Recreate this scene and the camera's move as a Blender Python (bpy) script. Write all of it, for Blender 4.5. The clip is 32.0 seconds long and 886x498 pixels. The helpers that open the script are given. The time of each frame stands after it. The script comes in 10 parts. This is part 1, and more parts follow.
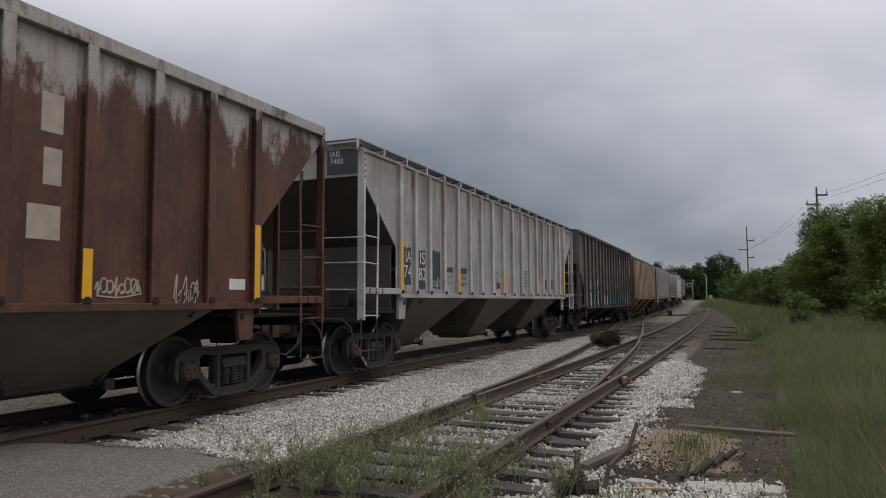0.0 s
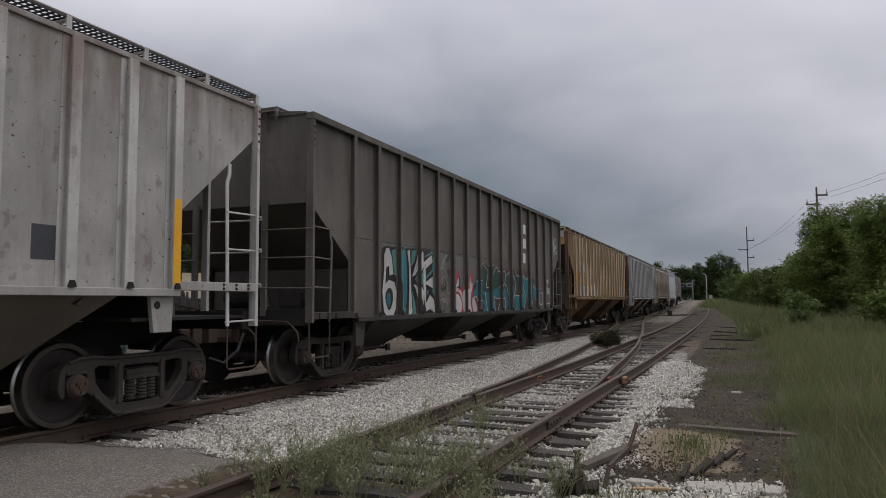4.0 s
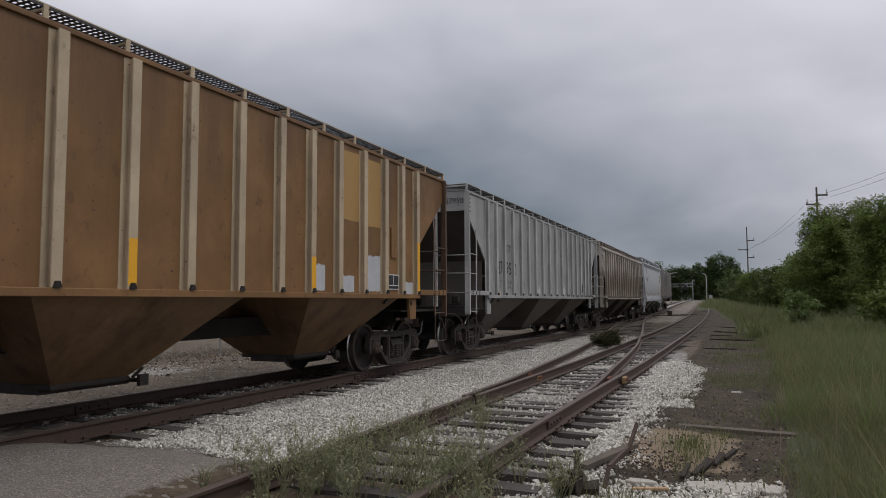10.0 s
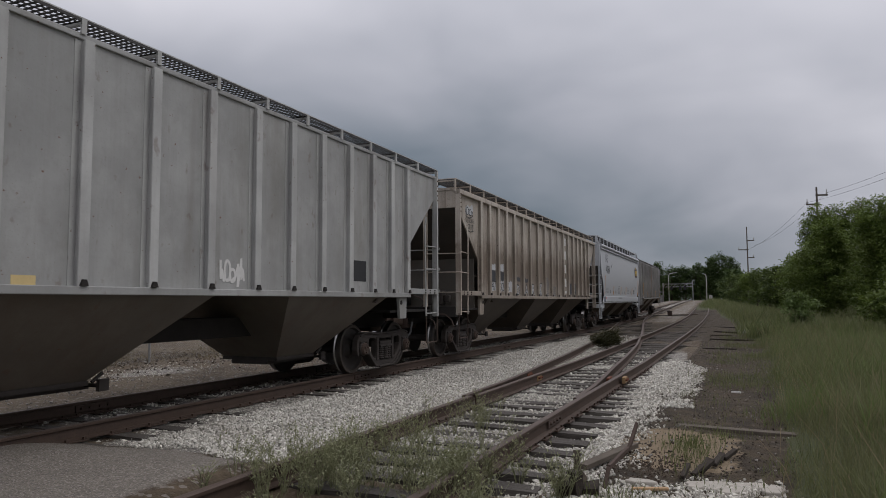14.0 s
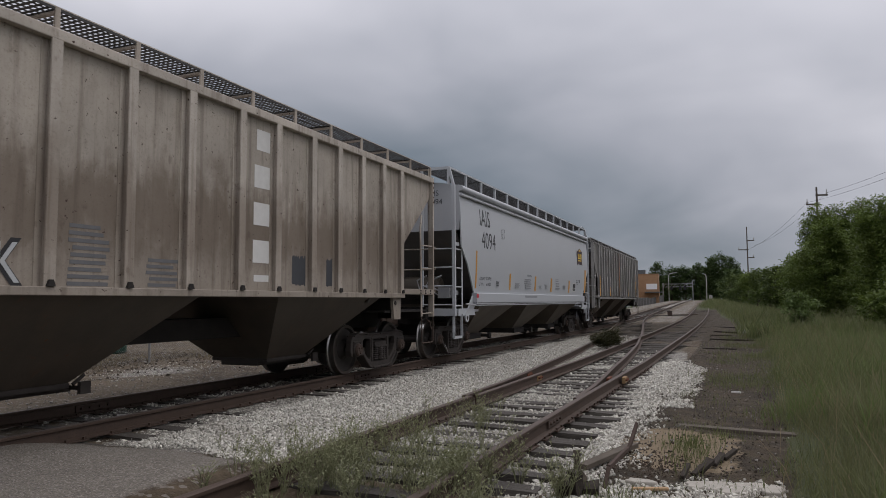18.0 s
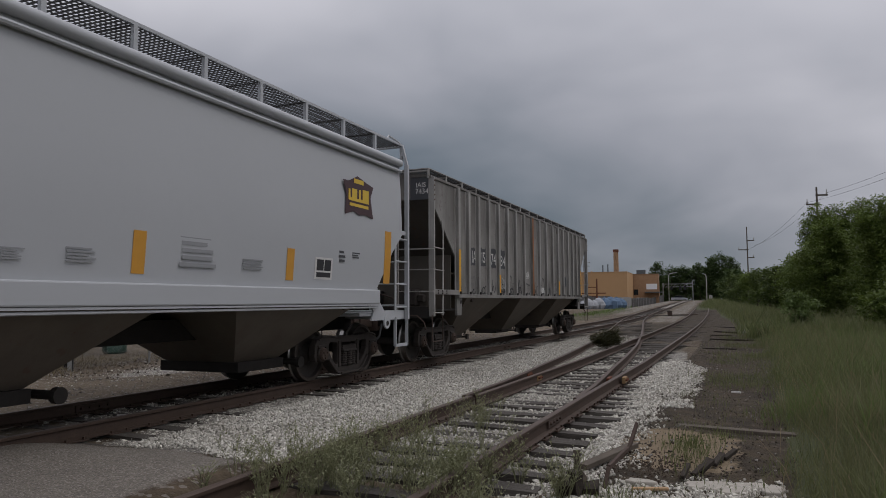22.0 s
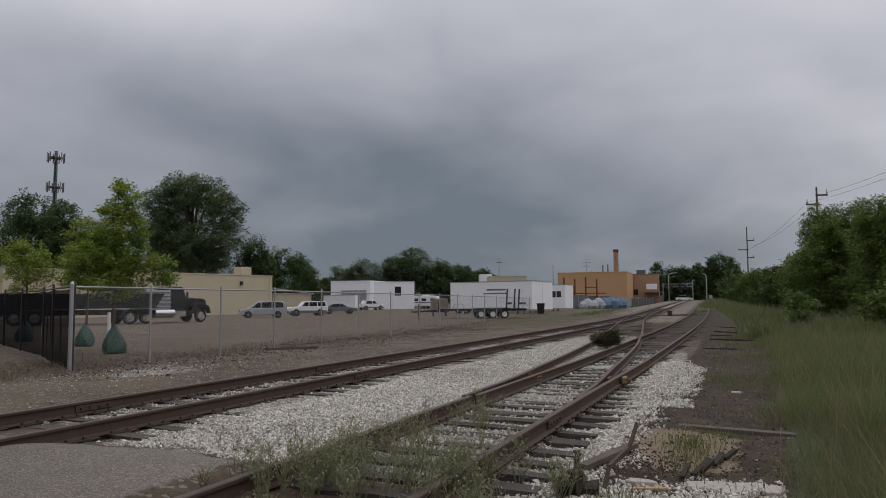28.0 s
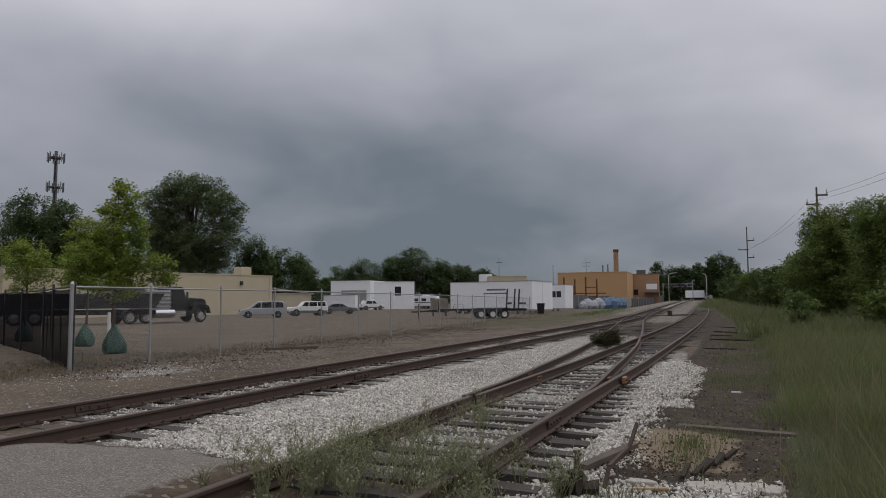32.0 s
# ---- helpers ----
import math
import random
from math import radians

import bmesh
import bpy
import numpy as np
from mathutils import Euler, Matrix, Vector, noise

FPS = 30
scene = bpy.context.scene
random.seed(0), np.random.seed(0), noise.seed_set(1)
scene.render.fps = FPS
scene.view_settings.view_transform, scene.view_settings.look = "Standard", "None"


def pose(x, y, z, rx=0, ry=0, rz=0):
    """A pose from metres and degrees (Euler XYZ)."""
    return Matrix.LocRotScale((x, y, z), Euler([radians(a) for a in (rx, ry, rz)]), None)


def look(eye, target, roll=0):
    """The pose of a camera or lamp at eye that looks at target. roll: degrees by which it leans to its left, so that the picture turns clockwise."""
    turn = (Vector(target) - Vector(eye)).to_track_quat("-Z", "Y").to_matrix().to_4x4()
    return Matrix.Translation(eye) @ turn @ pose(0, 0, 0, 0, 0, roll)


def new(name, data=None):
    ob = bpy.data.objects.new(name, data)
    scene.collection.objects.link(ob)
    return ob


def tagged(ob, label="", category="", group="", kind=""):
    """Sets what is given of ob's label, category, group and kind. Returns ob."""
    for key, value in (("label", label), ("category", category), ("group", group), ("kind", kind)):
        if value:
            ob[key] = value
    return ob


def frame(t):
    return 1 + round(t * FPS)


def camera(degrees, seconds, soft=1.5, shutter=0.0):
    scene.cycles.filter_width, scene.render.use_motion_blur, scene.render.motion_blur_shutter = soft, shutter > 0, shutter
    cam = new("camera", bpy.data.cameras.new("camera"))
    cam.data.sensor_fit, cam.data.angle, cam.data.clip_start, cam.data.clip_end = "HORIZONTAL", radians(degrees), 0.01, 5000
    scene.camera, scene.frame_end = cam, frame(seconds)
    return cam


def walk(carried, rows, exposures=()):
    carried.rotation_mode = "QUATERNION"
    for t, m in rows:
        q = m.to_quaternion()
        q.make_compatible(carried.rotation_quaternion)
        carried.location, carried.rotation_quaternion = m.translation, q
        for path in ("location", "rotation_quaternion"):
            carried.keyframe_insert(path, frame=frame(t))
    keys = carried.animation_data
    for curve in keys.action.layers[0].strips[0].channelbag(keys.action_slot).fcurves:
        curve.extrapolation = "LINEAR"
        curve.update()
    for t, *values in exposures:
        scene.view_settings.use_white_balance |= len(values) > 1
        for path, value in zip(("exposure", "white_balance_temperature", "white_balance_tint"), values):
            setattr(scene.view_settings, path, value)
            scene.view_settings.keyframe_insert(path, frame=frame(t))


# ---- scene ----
# World: x to the right of the main track, y along it, z = 0 on top of its rails. The near rail of the main track lies on x = 0.
cam = camera(64.2, 32.0, soft=0.8, shutter=0.06)
EYE = pose(6.827, 0, 1.33, 94.277, 0, 22.661) @ pose(0, 0, 0, 0, 0, -0.315)
walk(cam, [(0, EYE), (32.0, EYE)], exposures=[(0, 0.24), (1.5, 0.26), (3, 0.15), (8, 0.28), (10, 0.20), (14, 0.10), (17, 0.15), (20.5, 0.05), (22.2, -0.14), (23.2, -0.04), (25, 0.08), (28, -0.01), (32, -0.05)])

# ---- overcast sky and a weak, wide sun ----
SUN_EL, SUN_AZ = 58.0, 85.0


def sky_world():
    w = bpy.data.worlds.new("overcast_sky")
    w.use_nodes = True
    nt = w.node_tree
    N, L = nt.nodes, nt.links
    N.clear()
    out, bg = N.new("ShaderNodeOutputWorld"), N.new("ShaderNodeBackground")
    sky = N.new("ShaderNodeTexSky")
    sky.sky_type, sky.sun_disc = "NISHITA", False
    sky.sun_elevation, sky.sun_rotation = radians(SUN_EL), radians(SUN_AZ)
    tc, sep = N.new("ShaderNodeTexCoord"), N.new("ShaderNodeSeparateXYZ")
    L.new(tc.outputs["Generated"], sep.inputs[0])

    def math_node(op, a, b=0.0, clamp=False):
        m = N.new("ShaderNodeMath")
        m.operation, m.use_clamp = op, clamp
        for k, v in ((0, a), (1, b)):
            if isinstance(v, (int, float)):
                m.inputs[k].default_value = v
            else:
                L.new(v, m.inputs[k])
        return m.outputs[0]

    up = math_node("MAXIMUM", sep.outputs[2], 0.0)
    # cloud deck seen in perspective
    h = math_node("ADD", up, 0.32)
    px, py = math_node("DIVIDE", sep.outputs[0], h), math_node("DIVIDE", sep.outputs[1], h)
    comb = N.new("ShaderNodeCombineXYZ")
    L.new(px, comb.inputs[0]), L.new(py, comb.inputs[1])

    def deck(scale, detail, rough, shift, stretch, turn=0.0, distortion=0.0):
        mp = N.new("ShaderNodeMapping")
        mp.inputs["Location"].default_value, mp.inputs["Scale"].default_value = shift, stretch
        mp.inputs["Rotation"].default_value = (0, 0, radians(turn))
        L.new(comb.outputs[0], mp.inputs[0])
        n = N.new("ShaderNodeTexNoise")
        n.inputs["Scale"].default_value, n.inputs["Detail"].default_value, n.inputs["Roughness"].default_value = scale, detail, rough
        n.inputs["Distortion"].default_value = distortion
        L.new(mp.outputs[0], n.inputs[0])
        return n.outputs[0]

    big = deck(0.75, 2.5, 0.45, (5.7, -2.4, 0), (1, 0.9, 1), 20, 0.3)
    mid = deck(2.0, 3.5, 0.52, (2.3, 7.2, 0), (1, 0.9, 1), 20, 0.3)
    fine = deck(4.2, 2.0, 0.45, (1.3, 5.2, 0), (1, 0.8, 1), 20, 0.3)
    cloud = math_node("ADD", math_node("MULTIPLY", big, 0.34), math_node("ADD", math_node("MULTIPLY", mid, 0.54), math_node("MULTIPLY", fine, 0.12)))
    # the deck thins to the right and overhead; a dark rain band slopes down to the horizon
    side = math_node("ADD", math_node("MULTIPLY", sep.outputs[0], 0.923), math_node("MULTIPLY", sep.outputs[1], 0.385))
    low = math_node("MINIMUM", up, 0.5)
    thin_right = math_node("MULTIPLY", math_node("MULTIPLY", math_node("MAXIMUM", math_node("MINIMUM", side, 0.6), 0.0), 0.70), math_node("SUBTRACT", 1.0, math_node("MULTIPLY", low, 2.2)))
    off = math_node("DIVIDE", math_node("SUBTRACT", up, math_node("SUBTRACT", 0.175, math_node("MULTIPLY", side, 0.30))), 0.075)
    band = math_node("MULTIPLY", math_node("POWER", 2.718, math_node("MULTIPLY", math_node("MULTIPLY", off, off), -1.0)), 0.10)
    shape = math_node("ADD", math_node("ADD", 0.205, math_node("MULTIPLY", low, 1.02)), math_node("SUBTRACT", thin_right, band))
    cloud = math_node("ADD", math_node("MULTIPLY", math_node("SUBTRACT", cloud, 0.5), 0.52), shape)
    # and it is brighter high up on the left
    high_left = math_node("MULTIPLY", math_node("MULTIPLY", math_node("MAXIMUM", math_node("MULTIPLY", side, -1.0), 0.0), low), 0.95)
    cloud = math_node("ADD", cloud, high_left)
    ramp = N.new("ShaderNodeValToRGB")
    e = ramp.color_ramp.elements
    e[0].position, e[0].color = 0.30, (0.150, 0.178, 0.212, 1)
    e[1].position, e[1].color = 0.70, (0.525, 0.522, 0.570, 1)
    m = e.new(0.5)
    m.color = (0.320, 0.330, 0.375, 1)
    L.new(cloud, ramp.inputs[0])
    # an overcast sky is brighter towards the zenith
    lift = math_node("ADD", 0.95, math_node("MULTIPLY", math_node("POWER", up, 2.0), 1.5))
    sc = N.new("ShaderNodeVectorMath")
    sc.operation = "SCALE"
    L.new(ramp.outputs[0], sc.inputs[0]), L.new(lift, sc.inputs[3])
    thin = N.new("ShaderNodeVectorMath")
    thin.operation = "SCALE"
    L.new(sky.outputs[0], thin.inputs[0])
    thin.inputs[3].default_value = 0.004
    add = N.new("ShaderNodeVectorMath")
    add.operation = "ADD"
    L.new(sc.outputs[0], add.inputs[0]), L.new(thin.outputs[0], add.inputs[1])
    L.new(add.outputs[0], bg.inputs[0])
    bg.inputs[1].default_value = 1.0
    L.new(bg.outputs[0], out.inputs[0])
    scene.world = w


sky_world()
sun_data = bpy.data.lights.new("sun", "SUN")
sun_data.energy, sun_data.angle, sun_data.color = 0.6, radians(25), (1.0, 0.96, 0.9)
sun = new("sun", sun_data)
_a, _e = radians(SUN_AZ), radians(SUN_EL)
sun.matrix_world = look((math.sin(_a) * math.cos(_e) * 50, math.cos(_a) * math.cos(_e) * 50, math.sin(_e) * 50), (0, 0, 0))


# ---- materials ----
def rgb(c):
    return (*c, 1.0)


class Nodes:
    """Short-hand for a node material."""

    def __init__(self, name, rough=0.7, metal=0.0, coat=0.0):
        self.mat = bpy.data.materials.new(name)
        self.mat.use_nodes = True
        self.nt = self.mat.node_tree
        self.b = self.nt.nodes["Principled BSDF"]
        self.b.inputs["Roughness"].default_value = rough
        self.b.inputs["Metallic"].default_value = metal
        self.b.inputs["Specular IOR Level"].default_value = 0.35
        self.tc = self.nt.nodes.new("ShaderNodeTexCoord")
        self.oi = self.nt.nodes.new("ShaderNodeObjectInfo")

    def put(self, v, sock):
        if isinstance(v, (int, float)):
            sock.default_value = v
        elif isinstance(v, tuple):
            sock.default_value = v if len(v) != 3 or sock.type != "RGBA" else rgb(v)
        else:
            self.nt.links.new(v, sock)

    def op(self, kind, a, b=0.0, clamp=False):
        m = self.nt.nodes.new("ShaderNodeMath")
        m.operation, m.use_clamp = kind, clamp
        self.put(a, m.inputs[0]), self.put(b, m.inputs[1])
        return m.outputs[0]

    def coords(self, scale=(1, 1, 1), own=True):
        mp = self.nt.nodes.new("ShaderNodeMapping")
        mp.inputs["Scale"].default_value = scale
        self.nt.links.new(self.tc.outputs["Object"], mp.inputs[0])
        if not own:
            return mp.outputs[0]
        c = self.nt.nodes.new("ShaderNodeCombineXYZ")
        for k in range(3):
            self.nt.links.new(self.op("MULTIPLY", self.oi.outputs["Random"], 37.0 + 11 * k), c.inputs[k])
        self.nt.links.new(c.outputs[0], mp.inputs["Location"])
        return mp.outputs[0]

    def noise(self, scale, detail=4.0, rough=0.55, stretch=(1, 1, 1), own=True, distortion=0.0):
        n = self.nt.nodes.new("ShaderNodeTexNoise")
        n.inputs["Scale"].default_value, n.inputs["Detail"].default_value = scale, detail
        n.inputs["Roughness"].default_value, n.inputs["Distortion"].default_value = rough, distortion
        self.nt.links.new(self.coords(stretch, own), n.inputs[0])
        return n.outputs[0]

    def voronoi(self, scale, stretch=(1, 1, 1), feature="F1", own=False, colour=False):
        n = self.nt.nodes.new("ShaderNodeTexVoronoi")
        n.feature = feature
        n.inputs["Scale"].default_value = scale
        self.nt.links.new(self.coords(stretch, own), n.inputs[0])
        return n.outputs["Color" if colour else "Distance"]

    def step(self, v, lo, hi):
        m = self.nt.nodes.new("ShaderNodeMapRange")
        m.interpolation_type = "SMOOTHSTEP"
        self.put(v, m.inputs[0])
        m.inputs[1].default_value, m.inputs[2].default_value = lo, hi
        return m.outputs[0]

    def mix(self, f, a, b):
        m = self.nt.nodes.new("ShaderNodeMix")
        m.data_type = "RGBA"
        self.put(f, m.inputs[0]), self.put(a, m.inputs[6]), self.put(b, m.inputs[7])
        return m.outputs[2]

    def axis(self, k):
        s = self.nt.nodes.new("ShaderNodeSeparateXYZ")
        self.nt.links.new(self.tc.outputs["Object"], s.inputs[0])
        return s.outputs[k]

    def done(self, colour, bump=None, strength=0.3, distance=0.01, rough=None):
        self.put(colour, self.b.inputs["Base Color"])
        if rough is not None:
            self.put(rough, self.b.inputs["Roughness"])
        if bump is not None:
            b = self.nt.nodes.new("ShaderNodeBump")
            b.inputs["Strength"].default_value, b.inputs["Distance"].default_value = strength, distance
            self.put(bump, b.inputs["Height"])
            self.nt.links.new(b.outputs[0], self.b.inputs["Normal"])
        return self.mat


def plain(name, c, rough=0.7, metal=0.0, vary=0.25, scale=6.0, bump=0.15):
    """A surface with two scales of mottling."""
    n = Nodes(name, rough, metal)
    a, b = n.noise(scale), n.noise(scale * 9, 3.0)
    d = tuple(v * (1 - vary) for v in c)
    u = tuple(min(1, v * (1 + vary)) for v in c)
    col = n.mix(a, d, u)
    col = n.mix(n.op("MULTIPLY", n.step(b, 0.5, 0.75), 0.35), col, d)
    return n.done(col, b, bump, 0.004)


def weathered(n, col, dirt, amount, rust, chips):
    """Road grime on a wagon's side: fine rain streaks, scuffs, specks and small rust chips that have run."""
    rain = n.noise(1.0, 6.0, 0.65, (26, 26, 0.7))
    scuff = n.noise(5.0, 7.0, 0.7, (1.0, 1.0, 0.6), distortion=0.4)
    speck = n.noise(48, 3.0, 0.6)
    col = n.mix(n.op("MULTIPLY", n.step(rain, 0.50, 0.72), amount * 0.22), col, dirt)
    col = n.mix(n.op("MULTIPLY", n.step(scuff, 0.48, 0.72), amount * 0.42), col, dirt)
    col = n.mix(n.op("MULTIPLY", n.step(speck, 0.60, 0.70), amount * 0.6), col, dirt)
    spot = n.noise(6.5, 4.0, 0.55, (1.0, 1.0, 0.8))
    run = n.noise(1.0, 3.0, 0.5, (7.0, 7.0, 0.9))
    col = n.mix(n.op("MULTIPLY", n.step(n.op("ADD", n.op("MULTIPLY", spot, 0.6), n.op("MULTIPLY", run, 0.4)), 0.60 - 0.06 * chips, 0.68 - 0.06 * chips), 0.42), col, tuple(0.5 * a + 0.5 * b for a, b in zip(rust, dirt)))
    return n.mix(n.step(n.noise(17, 4.0, 0.6), 0.70 - 0.10 * chips, 0.72 - 0.10 * chips), col, rust)


def paint(name, c, dirt=(0.10, 0.075, 0.055), amount=0.35, rust=(0.13, 0.045, 0.02), rusty=0.0, rough=0.55, chips=0.0):
    """Weathered wagon paint: vertical dirt streaks, blotches and, where rusty, rust that eats through."""
    n = Nodes(name, rough)
    blot = n.noise(0.9, 5.0, 0.6)
    streak = n.noise(1.0, 4.0, 0.55, (2.2, 2.2, 0.4))
    drip = n.noise(1.0, 5.0, 0.6, (11, 11, 0.45))
    fine = n.noise(30, 3.0)
    col = n.mix(n.step(blot, 0.35, 0.7), tuple(v * 0.84 for v in c), tuple(min(1, v * 1.12) for v in c))
    col = n.mix(n.op("MULTIPLY", n.step(streak, 0.46, 0.74), amount), col, dirt)
    col = n.mix(n.op("MULTIPLY", n.step(drip, 0.48, 0.76), amount * 0.28), col, dirt)
    if rusty:
        r = n.op("ADD", n.op("MULTIPLY", n.noise(1.6, 8.0, 0.65, (1.6, 1.6, 0.7)), 0.7), n.op("MULTIPLY", streak, 0.3))
        col = n.mix(n.step(r, 0.68 - 0.28 * rusty, 0.72 - 0.22 * rusty), col, rust)
    col = weathered(n, col, dirt, amount, rust, chips)
    return n.done(col, n.op("ADD", n.op("MULTIPLY", blot, 2.6), n.op("MULTIPLY", fine, 0.18)), 0.35, 0.014)


def ground_material():
    n = Nodes("ground_surface", 0.95)
    at = n.nt.nodes.new("ShaderNodeAttribute")
    at.attribute_name = "zone"
    sp = n.nt.nodes.new("ShaderNodeSeparateColor")
    n.nt.links.new(at.outputs["Color"], sp.inputs[0])
    big, mid, fine = n.noise(0.35, 4, own=False), n.noise(2.6, 6, 0.65, own=False), n.noise(28, 5, 0.7, own=False)
    grit = n.voronoi(34.0)
    speck = n.voronoi(22.0, colour=True)
    sps = n.nt.nodes.new("ShaderNodeSeparateColor")
    n.nt.links.new(speck, sps.inputs[0])
    dirt = n.mix(n.step(mid, 0.3, 0.7), (0.046, 0.033, 0.020), (0.098, 0.072, 0.045))
    dirt = n.mix(n.step(big, 0.42, 0.66), dirt, (0.108, 0.082, 0.053))
    dirt = n.mix(n.op("MULTIPLY", n.step(fine, 0.5, 0.75), 0.5), dirt, (0.042, 0.034, 0.027))
    dirt = n.mix(n.op("MULTIPLY", n.step(sps.outputs[0], 0.90, 0.94), 0.45), dirt, (0.27, 0.25, 0.23))
    gravel = n.mix(sps.outputs[1], (0.20, 0.183, 0.155), (0.50, 0.474, 0.415))
    gravel = n.mix(n.step(grit, 0.30, 0.55), gravel, (0.12, 0.11, 0.10))
    gravel = n.mix(n.op("MULTIPLY", n.step(mid, 0.55, 0.75), 0.4), gravel, (0.20, 0.175, 0.15))
    chips = n.voronoi(75.0, colour=True)
    spc = n.nt.nodes.new("ShaderNodeSeparateColor")
    n.nt.links.new(chips, spc.inputs[0])
    tar = n.mix(mid, (0.115, 0.101, 0.084), (0.190, 0.168, 0.142))
    tar = n.mix(n.op("MULTIPLY", n.step(spc.outputs[2], 0.6, 0.95), 0.6), tar, (0.34, 0.31, 0.275))
    tar = n.mix(n.op("MULTIPLY", n.step(spc.outputs[0], 0.65, 0.9), 0.5), tar, (0.055, 0.046, 0.038))
    tar = n.mix(n.op("MULTIPLY", n.step(fine, 0.52, 0.7), 0.6), tar, (0.045, 0.043, 0.041))
    turf = n.mix(mid, (0.032, 0.041, 0.014), (0.064, 0.066, 0.027))
    turf = n.mix(n.op("MULTIPLY", n.step(fine, 0.45, 0.7), 0.6), turf, (0.03, 0.032, 0.014))

    sand_at = n.nt.nodes.new("ShaderNodeAttribute")
    sand_at.attribute_name = "sand"
    sand = n.mix(mid, (0.110, 0.082, 0.052), (0.225, 0.174, 0.112))

    def mask(s):
        v = n.op("ADD", s, n.op("MULTIPLY", n.op("SUBTRACT", n.op("ADD", n.op("MULTIPLY", mid, 0.6), n.op("MULTIPLY", fine, 0.4)), 0.5), 0.9))
        return n.step(v, 0.42, 0.58)

    soil = n.mix(n.step(mid, 0.3, 0.7), (0.020, 0.014, 0.008), (0.056, 0.040, 0.023))
    soil = n.mix(n.op("MULTIPLY", n.step(sps.outputs[0], 0.95, 0.98), 0.35), soil, (0.16, 0.14, 0.12))
    dirt = n.mix(mask(at.outputs["Alpha"]), dirt, soil)
    col = n.mix(mask(sp.outputs[0]), dirt, gravel)
    col = n.mix(mask(sp.outputs[1]), col, turf)
    col = n.mix(mask(sp.outputs[2]), col, tar)
    col = n.mix(mask(sand_at.outputs["Fac"]), col, sand)
    bump = n.op("ADD", n.op("MULTIPLY", grit, 0.7), n.op("ADD", mid, fine))
    return n.done(col, bump, 0.6, 0.03)


def rail_material(name="rail_steel"):
    n = Nodes(name, 0.75, 0.0)
    a, b = n.noise(5, 5, own=False), n.noise(60, 3, own=False)
    col = n.mix(a, (0.040, 0.027, 0.020), (0.080, 0.051, 0.037))
    col = n.mix(n.op("MULTIPLY", n.step(b, 0.5, 0.7), 0.5), col, (0.03, 0.022, 0.018))
    return n.done(col, b, 0.3, 0.004)


def tie_material():
    n = Nodes("weathered_tie_wood", 0.95)
    g = n.noise(3, 6, 0.7, (1, 14, 14))
    f = n.noise(40, 4, 0.7, (0.15, 1, 1))
    col = n.mix(g, (0.024, 0.021, 0.018), (0.135, 0.121, 0.106))
    col = n.mix(n.step(f, 0.55, 0.7), col, (0.02, 0.017, 0.015))
    col = n.mix(n.op("MULTIPLY", n.oi.outputs["Random"], 0.55), col, (0.042, 0.036, 0.031))
    return n.done(col, n.op("ADD", g, f), 0.7, 0.02)


def leaf_material(name, dark, light, yellow=None):
    n = Nodes(name, 0.6)
    geo = n.nt.nodes.new("ShaderNodeNewGeometry")
    r = geo.outputs["Random Per Island"]
    big = n.noise(0.45, 3, own=False)
    col = n.mix(r, dark, light)
    col = n.mix(n.op("MULTIPLY", n.step(big, 0.4, 0.65), 0.6), col, yellow or light)
    n.b.inputs["Subsurface Weight"].default_value = 0.0
    m = n.done(col)
    tr = n.nt.nodes.new("ShaderNodeBsdfTranslucent")
    n.nt.links.new(col, tr.inputs[0])
    mx = n.nt.nodes.new("ShaderNodeMixShader")
    mx.inputs[0].default_value = 0.42
    n.nt.links.new(n.b.outputs[0], mx.inputs[1]), n.nt.links.new(tr.outputs[0], mx.inputs[2])
    n.nt.links.new(mx.outputs[0], n.nt.nodes["Material Output"].inputs[0])
    return m


def stone_material():
    n = Nodes("crushed_limestone", 0.95)
    geo = n.nt.nodes.new("ShaderNodeNewGeometry")
    r = geo.outputs["Random Per Island"]
    f = n.noise(50, 3, own=False)
    big = n.noise(0.8, 4, own=False)
    col = n.mix(r, (0.285, 0.268, 0.232), (0.60, 0.578, 0.515))
    col = n.mix(n.op("MULTIPLY", n.step(f, 0.5, 0.75), 0.3), col, (0.21, 0.195, 0.175))
    col = n.mix(n.op("MULTIPLY", n.step(big, 0.5, 0.75), 0.35), col, (0.23, 0.198, 0.165))
    return n.done(col, f, 0.3, 0.005)


M_GROUND, M_RAIL, M_TIE, M_STONE = ground_material(), rail_material(), tie_material(), stone_material()
M_RAILTOP = plain("worn_rail_head", (0.086, 0.062, 0.050), 0.6, 0.3, 0.3, 9)
M_STEEL = plain("bright_worn_steel", (0.30, 0.29, 0.28), 0.30, 1.0, 0.35, 9)
M_TRUCK = plain("grimy_cast_steel", (0.040, 0.033, 0.029), 0.8, 0.0, 0.45, 7, 0.4)
M_TRUCK_RUST = plain("rusty_cast_steel", (0.062, 0.042, 0.033), 0.85, 0.0, 0.4, 9, 0.4)
M_DARK = plain("dark_underframe", (0.022, 0.019, 0.017), 0.85, 0.0, 0.4, 4)
M_GRATE = plain("dark_grating_steel", (0.055, 0.052, 0.05), 0.6, 0.3, 0.3, 8)
M_YELLOW = plain("reflective_yellow", (0.72, 0.36, 0.02), 0.5, 0.0, 0.1, 12)
M_WHITE = plain("white_stencil_paint", (0.58, 0.57, 0.55), 0.65, 0.0, 0.12, 10)
M_BLACK = plain("black_stencil_paint", (0.028, 0.028, 0.030), 0.65, 0.0, 0.2, 10)
